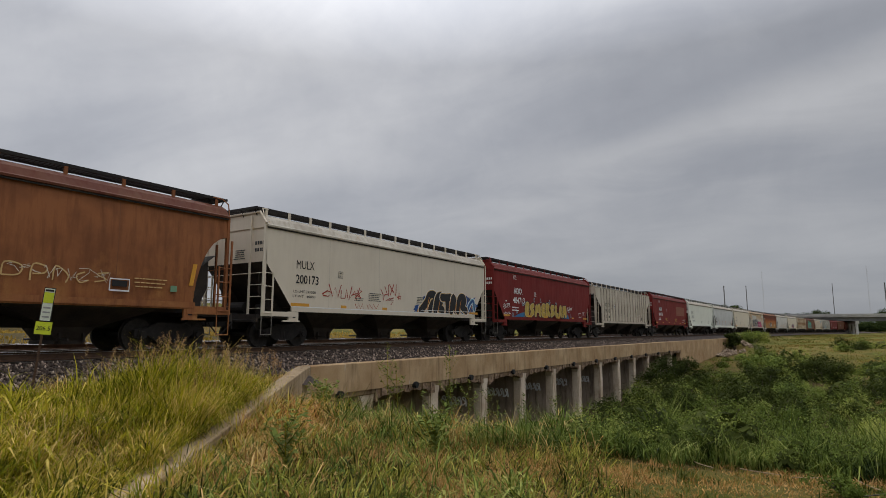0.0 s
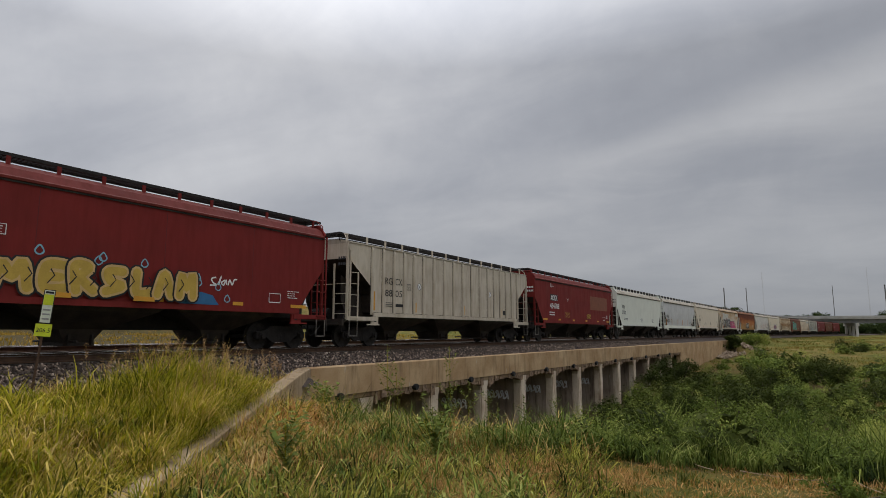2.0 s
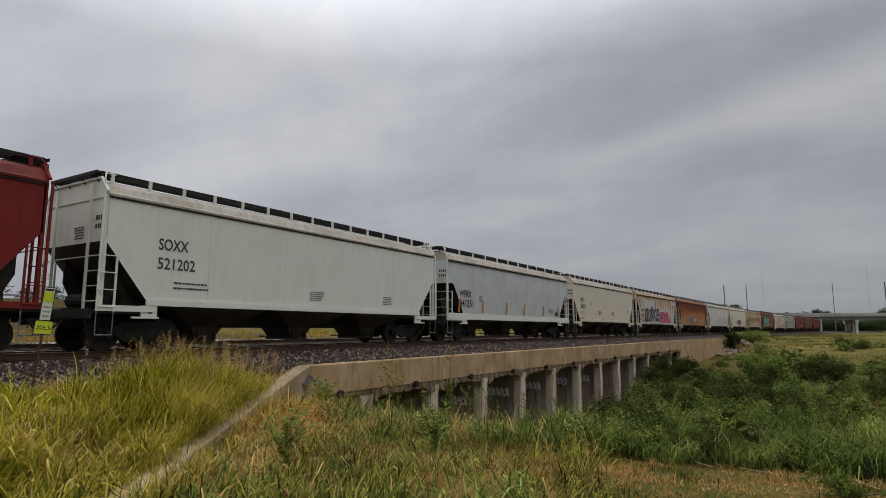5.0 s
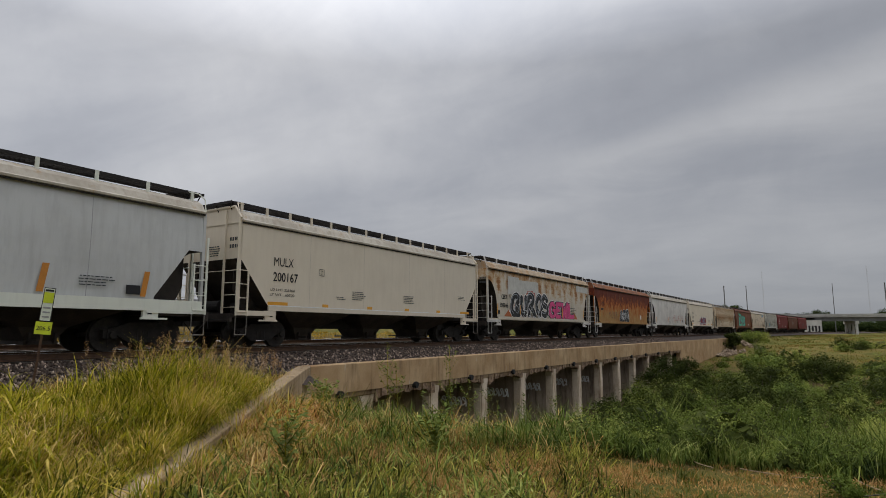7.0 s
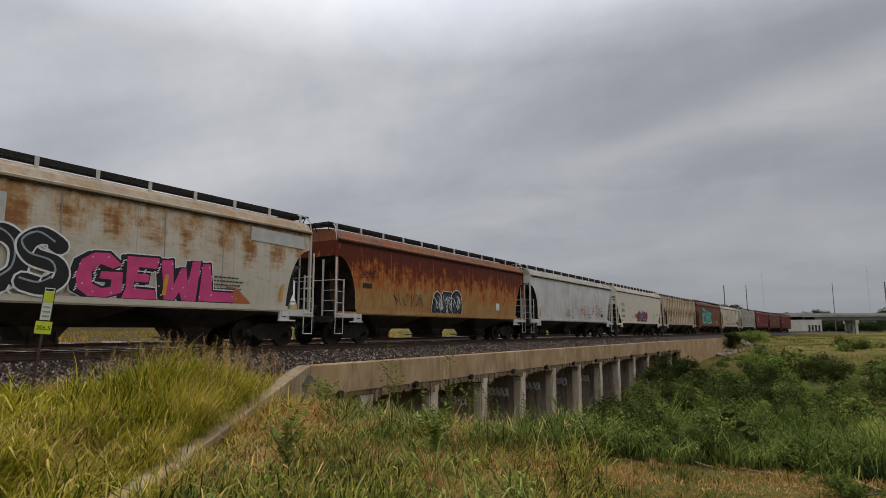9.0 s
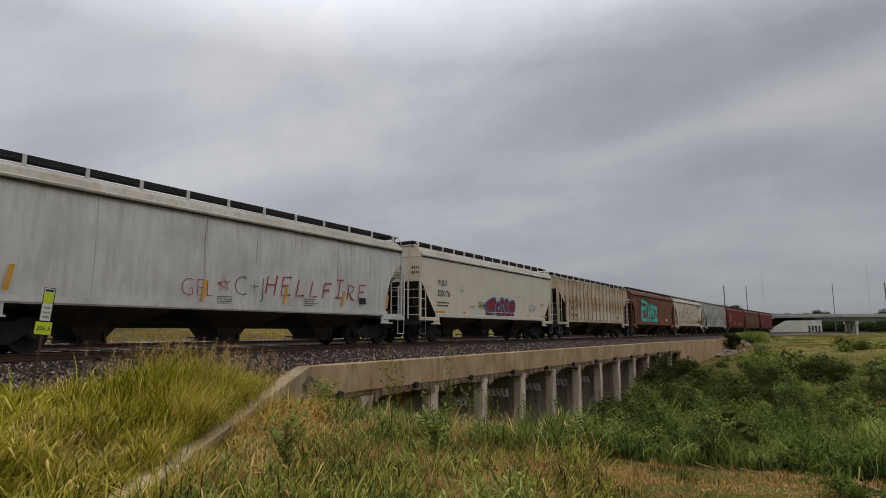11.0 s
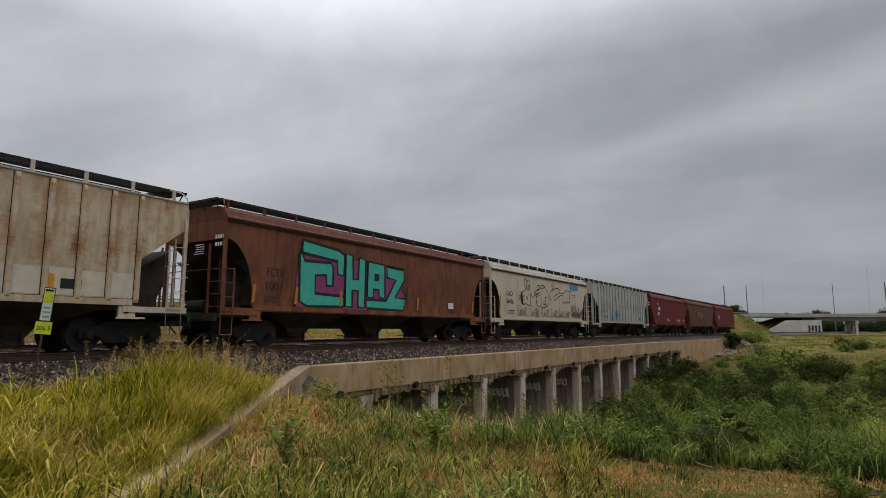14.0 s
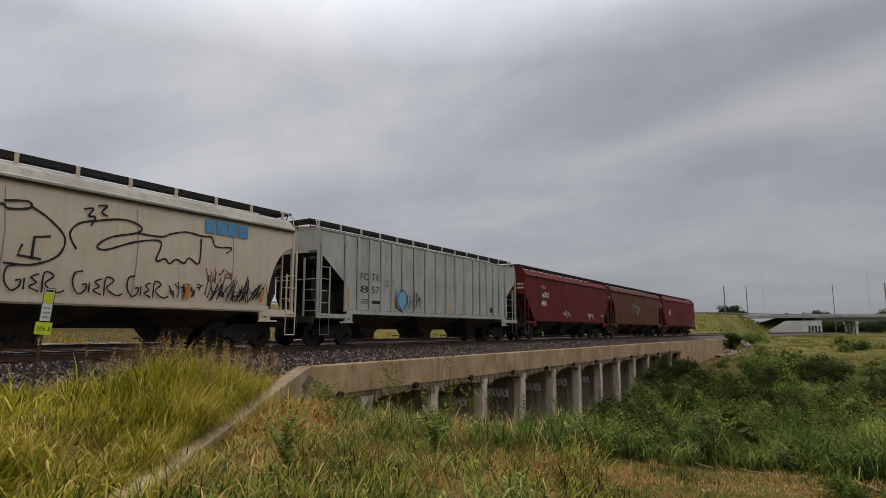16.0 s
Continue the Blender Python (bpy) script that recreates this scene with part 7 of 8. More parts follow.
def ribbed_marks(mark, number, extra=None):
    def go(car, half):
        y = -SIDE - 0.012
        x1, x2 = rib_at(half, 1), rib_at(half, 2)
        for words, z, size in ((mark, 2.66, 0.42), (number, 2.14, 0.42)):
            k = len(words) // 2
            text_part("reporting_mark", words[:k], car, M["black"], size, (x1 + 0.16, y, z), 0.0, width=0.5)
            if words[k:].strip():
                text_part("reporting_mark", words[k:], car, M["black"], size, (x2 + 0.12, y, z), 0.0, width=0.5)
        fine_print(car, x1 + 0.15, 1.85, 0.6, 3, M["charcoal"])
        part("stencil", bm_box(x2 + 0.12, x2 + 0.75, y - 0.004, y, 1.7, 1.83), M["black"], car)
        for i in (0, 4, 9, 14):
            part("reflector", bm_box(rib_at(half, i) + 0.085, rib_at(half, i) + 0.225, y - 0.004, y, 1.5, 2.3 if i in (0,) else 1.95), M["yellow"], car, "upright yellow reflective strip")
        part("stencil", bm_box(half - 3.4, half - 2.9, y - 0.004, y, 1.6, 1.85), M["black"], car)
        mark_square(car, rib_at(half, 3) + 0.25, 2.5, M["charcoal"])
        if extra:
            extra(car, half)

    return go


def ring(cx, cz, r):
    return [(cx + r * math.cos(a * 0.3142), cz + r * math.sin(a * 0.3142)) for a in range(21)]


def tan_extra(car, half):
    for x in (-half + 4.95, -half + 12.0):
        patch("sticker", ring(x, 2.7, 0.16)[:-1], M["white"], car, FACE - 0.001, "round white sticker with a dark cross")
        stroke_part("sticker_mark", [ring(x, 2.7, 0.155), [(x - 0.09, 2.61), (x + 0.09, 2.79)], [(x - 0.09, 2.79), (x + 0.09, 2.61)]], 0.022, M["charcoal"], car, FACE - 0.006)


def tan_rust_extra(car, half):
    for i in (3, 4, 7, 8, 9, 10, 11, 12, 13, 14, 15, 16):
        x, far = rib_at(half, i), rib_at(half, i + 1)
        k = 1.78 if i == 4 else 2.22 if i == 3 else 2.08 + 0.02 * (i % 3)
        patch("paint_patch", [(x + 0.085, 1.45), (far - 0.09, 1.45), (far - 0.09, k), (x + 0.085, k)], M["pale_tan"], car, FACE + 0.006, "paler repainted lower panel")


def white_marks(car, half):
    name_and_number(car, "SOXX", "521202", M["charcoal"], -half + 1.5, 0.95, 2.85, -half + 1.5, 1.2, 2.3, 0.46)
    fine_print(car, -half + 2.0, 1.9, 1.5, 2, M["charcoal"], 0.15, 0.05)
    fine_print(car, -half + 7.5, 1.95, 0.7, 5, M["charcoal"])
    fine_print(car, half - 4.0, 1.95, 0.7, 5, M["charcoal"])


def cool_marks(car, half):
    name_and_number(car, "WFRX", "441251", M["black"], -half + 1.1, 1.25, 2.30, -half + 1.1, 1.45, 1.8, 0.52)
    mark_square(car, -half + 3.25, 2.15, M["black"], 0.28)
    for x in (0.95, 3.5, 6.45, 8.95, 11.95, 14.55):
        x = -half + x
        patch("reflector", [(x, 1.5), (x + 0.16, 1.5), (x + 0.26, 2.2), (x + 0.10, 2.2)], M["orange"], car, FACE - 0.002, "slanted orange strip")
    fine_print(car, half - 3.6, 1.95, 0.9, 4, M["charcoal"])
    part("stencil", bm_box(half - 2.35, half - 1.95, FACE - 0.004, FACE, 1.55, 1.8), M["black"], car)


def rusty_marks(car, half):
    name_and_number(car, "CEFX", "398846", M["black"], -half + 1.6, 0.75, 2.45, -half + 1.4, 1.05, 1.95, 0.36)
    patch("paint_patch", [(-half + 2.5, 2.75), (-half + 7.0, 2.95), (-half + 7.0, 3.75), (-half + 4.0, 3.7), (-half + 4.0, 3.85), (-half + 2.5, 3.85)], M["pale_patch"], car, FACE + 0.004, "paler repainted panel")
    patch("graffiti", [(-half + 1.9, 1.42), (-half + 3.0, 2.1), (-half + 3.6, 2.2), (-half + 3.4, 1.42)], M["spray_rust"], car, FACE)
    patch("graffiti", blob(-half + 5.0, -half + 6.5, 2.4, 3.15, 7, 20, 0.2), M["rose"], car, FACE + 0.002)
    letters = ([[(3.30, 1.52), (2.98, 1.76), (2.98, 2.23), (3.28, 2.62), (3.72, 2.70), (3.92, 2.52), (3.72, 2.30)], [(3.60, 2.15), (3.52, 1.72), (3.78, 1.56), (4.02, 1.72), (3.90, 1.95)]], [[(4.30, 2.60), (4.26, 1.97), (4.50, 1.62), (4.85, 1.68), (4.94, 2.08), (4.90, 2.62)]],
               [[(5.36, 1.60), (5.30, 2.60), (5.66, 2.82), (6.02, 2.65), (5.88, 2.33), (5.52, 2.18), (5.90, 1.92), (6.20, 1.60)]], [[(6.93, 1.62), (6.56, 1.97), (6.58, 2.52), (6.95, 2.80), (7.32, 2.52), (7.32, 1.95), (6.97, 1.62)]], [[(8.20, 2.62), (7.80, 2.82), (7.48, 2.60), (7.64, 2.31), (8.14, 2.15), (8.24, 1.85), (7.90, 1.62), (7.48, 1.70)]])
    patch("graffiti", [(-half + u, w) for u, w in ((3.2, 2.35), (2.75, 2.0), (2.55, 1.70), (2.98, 1.60), (3.2, 1.75))], M["white"], car, FACE - 0.002)
    patch("graffiti", [(-half + u, w) for u, w in ((3.1, 2.2), (2.8, 1.95), (2.68, 1.73), (2.98, 1.68))], M["black"], car, FACE - 0.004)
    fat_word(car, half, letters, (("white", 0.52), ("black", 0.42)), "black and charcoal swollen graffiti letters", 0.002)
    for i, letter in enumerate(letters):
        inner = [curve_through([(u - half - 0.11, w + 0.09) for u, w in line]) for line in letter]
        tagged(stroke_part("graffiti", inner, 0.045, M["slate_light"], car, FACE - 0.006 - 0.0105 - 0.014 * i, "pale highlights along the black letters"), kind="stuff")
    for x, z in ((4.5, 1.60), (4.85, 1.62), (5.30, 1.55), (5.55, 1.50), (6.1, 1.52), (6.9, 1.55), (7.2, 1.60), (8.0, 1.55)):
        stroke_part("graffiti", [[(-half + x, z), (-half + x - 0.05, z - 0.12), (-half + x + 0.03, 1.40)]], 0.05, M["white"], car, FACE - 0.088)
    patch("stencil", [(-half + 1.0, 1.55), (-half + 1.38, 1.55), (-half + 1.38, 1.78), (-half + 1.0, 1.78)], M["black"], car, FACE - 0.004, "small black painted panel")
    for u, w in ((3.25, 2.4), (4.35, 2.2), (5.4, 2.3), (6.7, 2.3), (7.75, 2.5), (7.95, 1.85), (4.7, 1.75), (5.75, 2.0)):
        stroke_part("graffiti", [curve_through([(-half + u - 0.14, w - 0.12), (-half + u - 0.04, w + 0.06), (-half + u + 0.16, w + 0.10), (-half + u + 0.12, w - 0.04)])], 0.035, M["white"], car, FACE - 0.085)
    blocks = ([(9.83, 2.30), (9.47, 2.59), (9.07, 2.56), (8.76, 2.35), (8.65, 1.96), (8.70, 1.62), (8.97, 1.43), (9.44, 1.42), (9.85, 1.56), (9.85, 2.11), (9.27, 2.09), (9.24, 1.90), (9.56, 1.89), (9.54, 1.70), (9.31, 1.65), (9.06, 1.76), (9.03, 2.06), (9.26, 2.28), (9.57, 2.18)],
              [(9.95, 2.56), (10.88, 2.59), (10.83, 2.28), (10.30, 2.29), (10.26, 2.11), (10.62, 2.10), (10.58, 1.88), (10.18, 1.88), (10.16, 1.70), (10.78, 1.68), (10.86, 1.43), (9.85, 1.42), (9.95, 1.70)],
              [(10.95, 2.54), (11.31, 2.58), (11.36, 1.87), (11.57, 2.36), (11.75, 2.38), (11.82, 1.90), (11.94, 2.60), (12.23, 2.65), (12.11, 1.43), (11.64, 1.43), (11.55, 1.68), (11.40, 1.43), (11.07, 1.43)],
              [(12.30, 2.55), (12.57, 2.58), (12.67, 1.75), (13.45, 1.74), (13.45, 1.44), (12.20, 1.43)])
    for i, outline in enumerate(blocks):
        grown = [(u - half, w) for u, w in outline]
        cast = [(u - 0.12, max(w - 0.03, 1.41)) for u, w in grown]
        closed = lambda line: [line + line[:2]]
        fat_stroke("graffiti", closed(grown) + closed(cast), 0.20, M["white"], car, FACE - 0.004, "white rim of block graffiti")
        fat_stroke("graffiti", closed(grown) + closed(cast), 0.13, M["black"], car, FACE - 0.010, "black rim of block graffiti")
        patch("graffiti", cast, M["black"], car, FACE - 0.015, "black cast side of a block letter")
        patch("graffiti", grown, M["pink"], car, FACE - 0.020 - 0.001 * i, "pink block graffiti letter")
        lit = [grown[k] for k in range(len(grown)) if grown[k][1] < 1.8]
        dots = [[(u + 0.10, w + 0.12), (u + 0.14, w + 0.13)] for u, w in lit[:3]] + [[(u - 0.05, w - 0.12), (u - 0.01, w - 0.11)] for u, w in grown[:4]]
        tagged(stroke_part("graffiti", dots, 0.04, M["rose_pale"], car, FACE - 0.026, "pale dots on the pink letters"), kind="stuff")
    dashes = []
    for a, c in ((8.62, 2.0), (8.66, 1.7), (9.1, 1.95), (9.12, 2.15), (9.86, 1.75), (9.82, 2.4), (10.2, 1.8), (10.45, 2.2), (10.86, 2.3), (11.42, 2.0), (11.85, 2.1), (12.18, 2.3), (12.62, 2.2)):
        for k in range(3):
            dashes.append([(-half + a - 0.02 * k, c - 0.07 * k), (-half + a + 0.07 - 0.02 * k, c + 0.05 - 0.07 * k)])
    tagged(stroke_part("graffiti", dashes, 0.025, M["white"], car, FACE - 0.0175, "white dashes on the black edges"), kind="stuff")
    patch("graffiti", [(-half + 13.2, 1.42), (-half + 13.2, 1.95), (-half + 13.6, 1.9), (-half + 14.0, 1.6), (-half + 14.2, 1.42)], M["spray_rust"], car, FACE)
    for x in (0.95, 4.0, 6.3, 11.0, half * 2 - 1.5):
        patch("reflector", [(-half + x, 1.55), (-half + x + 0.12, 1.55), (-half + x + 0.2, 2.15), (-half + x + 0.08, 2.15)], M["yellow"], car, FACE - 0.03)
    stroke_part("graffiti", scrawl(-half + 2.6, -half + 3.3, 2.55, 2.8, 4, 35), 0.035, M["black"], car)
    patch("paint_patch", [(half - 2.8, 3.55), (half - 0.3, 3.5), (half - 0.4, 3.95), (half - 2.8, 4.0)], M["pale_patch"], car, FACE + 0.004)
    fine_print(car, half - 4.2, 2.2, 1.2, 4, M["charcoal"], 0.12, 0.04)
    for x in (2.4, 5.2, 8.2, 11.0, 13.0):
        stroke_part("seam_stain", [[(-half + x, 1.5), (-half + x + 0.03, 2.7), (-half + x, 4.0)]], 0.03, M["faint"], car, FACE + 0.007)


def rust_marks(car, half):
    text_part("reporting_mark", "FCTX", car, M["dark_patch"], 0.36, (-half + 1.5, FACE, 2.72), 0.0, width=0.8)
    fine_print(car, -half + 1.5, 2.3, 0.7, 1, M["dark_patch"], 0.2, 0.2)
    stroke_part("graffiti", scrawl(-half + 3.6, -half + 6.0, 1.6, 2.30, 7, 41, False), 0.035, M["charcoal"], car, label="dark tag writing")
    stroke_part("graffiti", [ring_line(-half + 1.2, 1.95, 0.16)], 0.03, M["yellow"], car)
    fat_word(car, half, ([[(6.9, 1.55), (7.15, 2.2), (7.35, 1.6)], [(7.0, 1.85), (7.3, 1.85)]], [[(7.7, 1.55), (7.85, 2.3), (8.05, 1.9), (8.25, 2.3), (8.35, 1.55)]], [[(8.75, 1.55), (8.7, 2.2), (9.1, 2.25), (9.2, 1.6)]]), (("white", 0.62), ("black", 0.53), ("charcoal", 0.2)), "black swollen graffiti letters")
    stroke_part("graffiti", scrawl(-half + 6.8, -half + 9.3, 1.55, 2.3, 8, 43), 0.035, M["white"], car, FACE - 0.06)
    part("stencil", bm_box(-half + 13.4, -half + 13.8, FACE - 0.004, FACE, 1.7, 2.1), M["white"], car)


def chalk_marks(car, half):
    stroke_part("graffiti", [[(-half + 6.7 + i * 2.0, 4.0), (-half + 6.65 + i * 2.0, 3.3 - 0.4 * (i % 2)), (-half + 6.7 + i * 2.0, 2.3 + 0.5 * (i % 3))] for i in range(5)], 0.02, M["faint"], car, label="faint drip stains down the side")
    text_part("graffiti", "GEL", car, M["red_chalk"], 0.8, (-half + 5.95, FACE, 1.6), -0.025, width=1.1)
    stroke_part("graffiti", [[(-half + 7.2, 2.05), (-half + 7.65, 2.15), (-half + 7.25, 1.8), (-half + 7.4, 2.3), (-half + 7.6, 1.85), (-half + 7.2, 2.05)]], 0.035, M["red_chalk"], car)
    text_part("graffiti", "C+J", car, M["charcoal"], 0.95, (-half + 7.85, FACE, 1.7), -0.03, width=1.15)
    tag_word(car, "HELLFIRE", -half + 9.05, -half + 14.55, 1.82, 2.42, 0.055, M["red_chalk"], 44, "red chalk lettering", 0.72)
    fine_print(car, -half + 7.2, 1.62, 0.6, 4, M["charcoal"])
    fine_print(car, -half + 10.9, 1.7, 0.6, 4, M["charcoal"])
    for x in (1.4, 6.6, 9.9, 12.9, 15.75):
        patch("reflector", [(-half + x, 1.5), (-half + x + 0.12, 1.5), (-half + x + 0.22, 2.1), (-half + x + 0.1, 2.1)], M["yellow"], car, FACE - 0.006)
    part("stencil", bm_box(-half + 14.0, -half + 14.4, FACE - 0.004, FACE, 1.65, 1.9), M["black"], car)


def cream_bubble(car, half):
    blocks = ([(6.24, 2.02), (6.76, 2.27), (7.16, 2.39), (7.48, 2.34), (7.53, 1.75), (7.11, 1.65), (6.66, 1.66), (6.48, 1.72)], [(7.62, 2.15), (7.86, 2.19), (8.06, 1.95), (8.08, 1.50), (7.84, 1.44), (7.61, 1.48), (7.52, 1.83)],
              [(8.10, 2.40), (8.35, 2.44), (8.44, 2.22), (8.25, 2.04), (8.03, 2.19)], [(8.11, 1.95), (8.52, 1.98), (8.56, 1.44), (8.15, 1.43)], [(8.50, 2.23), (8.80, 2.41), (9.10, 2.32), (9.14, 1.86), (8.90, 1.67), (8.52, 1.90)],
              [(8.59, 1.61), (9.24, 1.65), (9.26, 1.44), (8.61, 1.43)], [(9.11, 2.19), (9.86, 2.34), (9.92, 1.82), (9.41, 1.66), (9.14, 1.86)], [(6.42, 1.55), (7.05, 1.59), (7.07, 1.43), (6.47, 1.43)], [(9.32, 1.61), (9.81, 1.64), (9.80, 1.44), (9.35, 1.44)])
    rings = [curve_through([(u - half, w) for u, w in outline], 4, True)[:-1] for outline in blocks]
    for i in (7, 8, 5, 3, 0, 1, 4, 6, 2):
        ring, y = rings[i], FACE - 0.003 - 0.008 * (7, 8, 5, 3, 0, 1, 4, 6, 2).index(i)
        fat_stroke("graffiti", [ring + ring[:2]], 0.20, M["sky_blue"], car, y, "pale blue haze round the graffiti")
        fat_stroke("graffiti", [ring + ring[:2]], 0.13, M["blue_rim"], car, y - 0.002, "blue rim of red graffiti")
        patch("graffiti", ring, M["wine"], car, y - 0.004, "wine-red graffiti letter")
        fat_stroke("graffiti", [ring + ring[:2]], 0.045, M["purple"], car, y - 0.005, "plum edge of red graffiti")
        cx, cz = sum(u for u, _ in ring) / len(ring), sum(w for _, w in ring) / len(ring)
        wide, tall = max(u for u, _ in ring) - min(u for u, _ in ring), max(w for _, w in ring) - min(w for _, w in ring)
        streaks = [[(cx - 0.30 * wide + 0.03 * (k % 2), cz + tall * 0.085 * k), (cx + 0.28 * wide - 0.04 * (k % 3), cz + tall * (0.085 * k + 0.03))] for k in range(-3, 4)]
        tagged(stroke_part("graffiti", streaks, 0.022, M["red"], car, y - 0.006, "brighter red streaks in the letters"), kind="stuff")
    fat_stroke("graffiti", [ring_line(-half + 7.82, 1.86, 0.085)], 0.06, M["sky_blue"], car, FACE - 0.08)
    stroke_part("graffiti", [[(-half + 6.4, 1.60), (-half + 9.9, 1.63)]], 0.03, M["pale_patch"], car, FACE - 0.08)
    tag = from_end(half, [(12.13, 2.07), (12.60, 2.22), (13.24, 2.10), (13.15, 1.91), (12.19, 1.78), (12.11, 2.06)], [(12.30, 2.01), (12.24, 1.86), (12.42, 2.01), (12.50, 1.87)], [(12.62, 2.03), (12.62, 1.88)], [(12.81, 2.07), (12.75, 1.89), (12.94, 2.05), (13.01, 1.90)], [(13.02, 2.05), (13.14, 2.12), (13.04, 1.92)])
    stroke_part("graffiti", tag, 0.028, M["charcoal"], car, label="small black tag")
    for x0, z0, x1, z1 in ((0.15, 2.72, 1.0, 2.62), (6.3, 2.66, 7.9, 2.60), (10.0, 2.64, 10.4, 2.63), (10.4, 2.63, 11.5, 2.60)):
        stroke_part("scratch", [[(-half + x0, z0), (-half + x1, z1)]], 0.016 if x0 == 10.0 else 0.008, M["charcoal"], car)


def ring_line(cx, cz, r):
    return [(cx + r * math.cos(a * 0.5236), cz + r * math.sin(a * 0.5236)) for a in range(13)]


def brown_teal(car, half):
    text_part("reporting_mark", "FCTX", car, M["black"], 0.40, (-half + 1.68, FACE, 2.42), 0.0, width=0.8)
    text_part("car_number", "1001", car, M["black"], 0.40, (-half + 1.66, FACE, 1.95), 0.0, width=0.72)
    fine_print(car, -half + 1.6, 1.7, 0.8, 2, M["charcoal"], 0.12, 0.05)
    x0, y = -half + 3.15, FACE - 0.004
    w = 0.872

    def letter(outline):
        grown = [(x0 + u * w, 1.40 + v * 0.9) for u, v in outline]
        patch("graffiti", grown, M["teal"], car, y - 0.004, "teal block graffiti shape")
        stroke_part("graffiti", [grown + [grown[0], grown[1]]], 0.11, M["black"], car, y - 0.009, "black outline of teal graffiti")

    patch("graffiti", [(x0 - 0.1, 1.36), (x0 + 7.3 * w, 1.36), (x0 + 7.6 * w, 1.9), (x0 + 6.3 * w, 3.3), (x0 + 0.2, 3.5), (x0 - 0.15, 2.4)], M["plum_pink"], car, y, "magenta ground behind the graffiti")
    letter([(0.1, 2.35), (0.0, 2.1), (0.05, 0.25), (0.5, 0.05), (2.75, 0.1), (2.75, 0.55), (0.95, 0.6), (0.95, 1.35), (1.6, 1.4), (1.65, 0.95), (2.05, 0.98), (2.05, 1.75), (1.9, 1.95), (0.3, 1.9)])
    letter([(0.15, 2.75), (0.15, 2.2), (2.3, 2.05), (2.35, 1.5), (2.75, 1.45), (2.8, 2.35), (2.4, 2.55)])
    letter([(2.85, 0.12), (2.85, 2.45), (3.35, 2.4), (3.4, 1.35), (3.75, 1.35), (3.8, 2.35), (4.3, 2.3), (4.25, 0.12), (3.75, 0.12), (3.75, 0.85), (3.35, 0.85), (3.35, 0.12)])
    letter([(4.4, 0.6), (4.45, 2.25), (5.75, 2.2), (5.8, 0.6), (5.35, 0.62), (5.3, 0.98), (4.9, 0.98), (4.9, 0.6)])
    letter([(5.95, 2.15), (7.35, 2.1), (7.4, 1.55), (6.6, 0.65), (7.5, 0.65), (7.3, 0.05), (4.4, 0.08), (4.4, 0.48), (5.9, 0.5), (6.7, 1.55), (5.95, 1.6)])
    patch("graffiti", [(x0 + 4.95 * w, 2.65), (x0 + 5.3 * w, 2.65), (x0 + 5.3 * w, 2.95), (x0 + 4.95 * w, 2.95)], M["black"], car, y - 0.013)
    stroke_part("graffiti", scrawl(-half + 9.5, -half + 9.9, 1.7, 2.6, 4, 61, False), 0.04, M["black"], car)
    for x in (1.05, 2.95, 5.3, 10.6, 15.8):
        patch("reflector", [(-half + x, 1.5), (-half + x + 0.12, 1.5), (-half + x + 0.18, 2.1), (-half + x + 0.06, 2.1)], M["orange"], car, y - 0.016)
    part("stencil", bm_box(-half + 13.4, -half + 13.9, y - 0.004, y, 1.65, 1.95), M["white"], car)


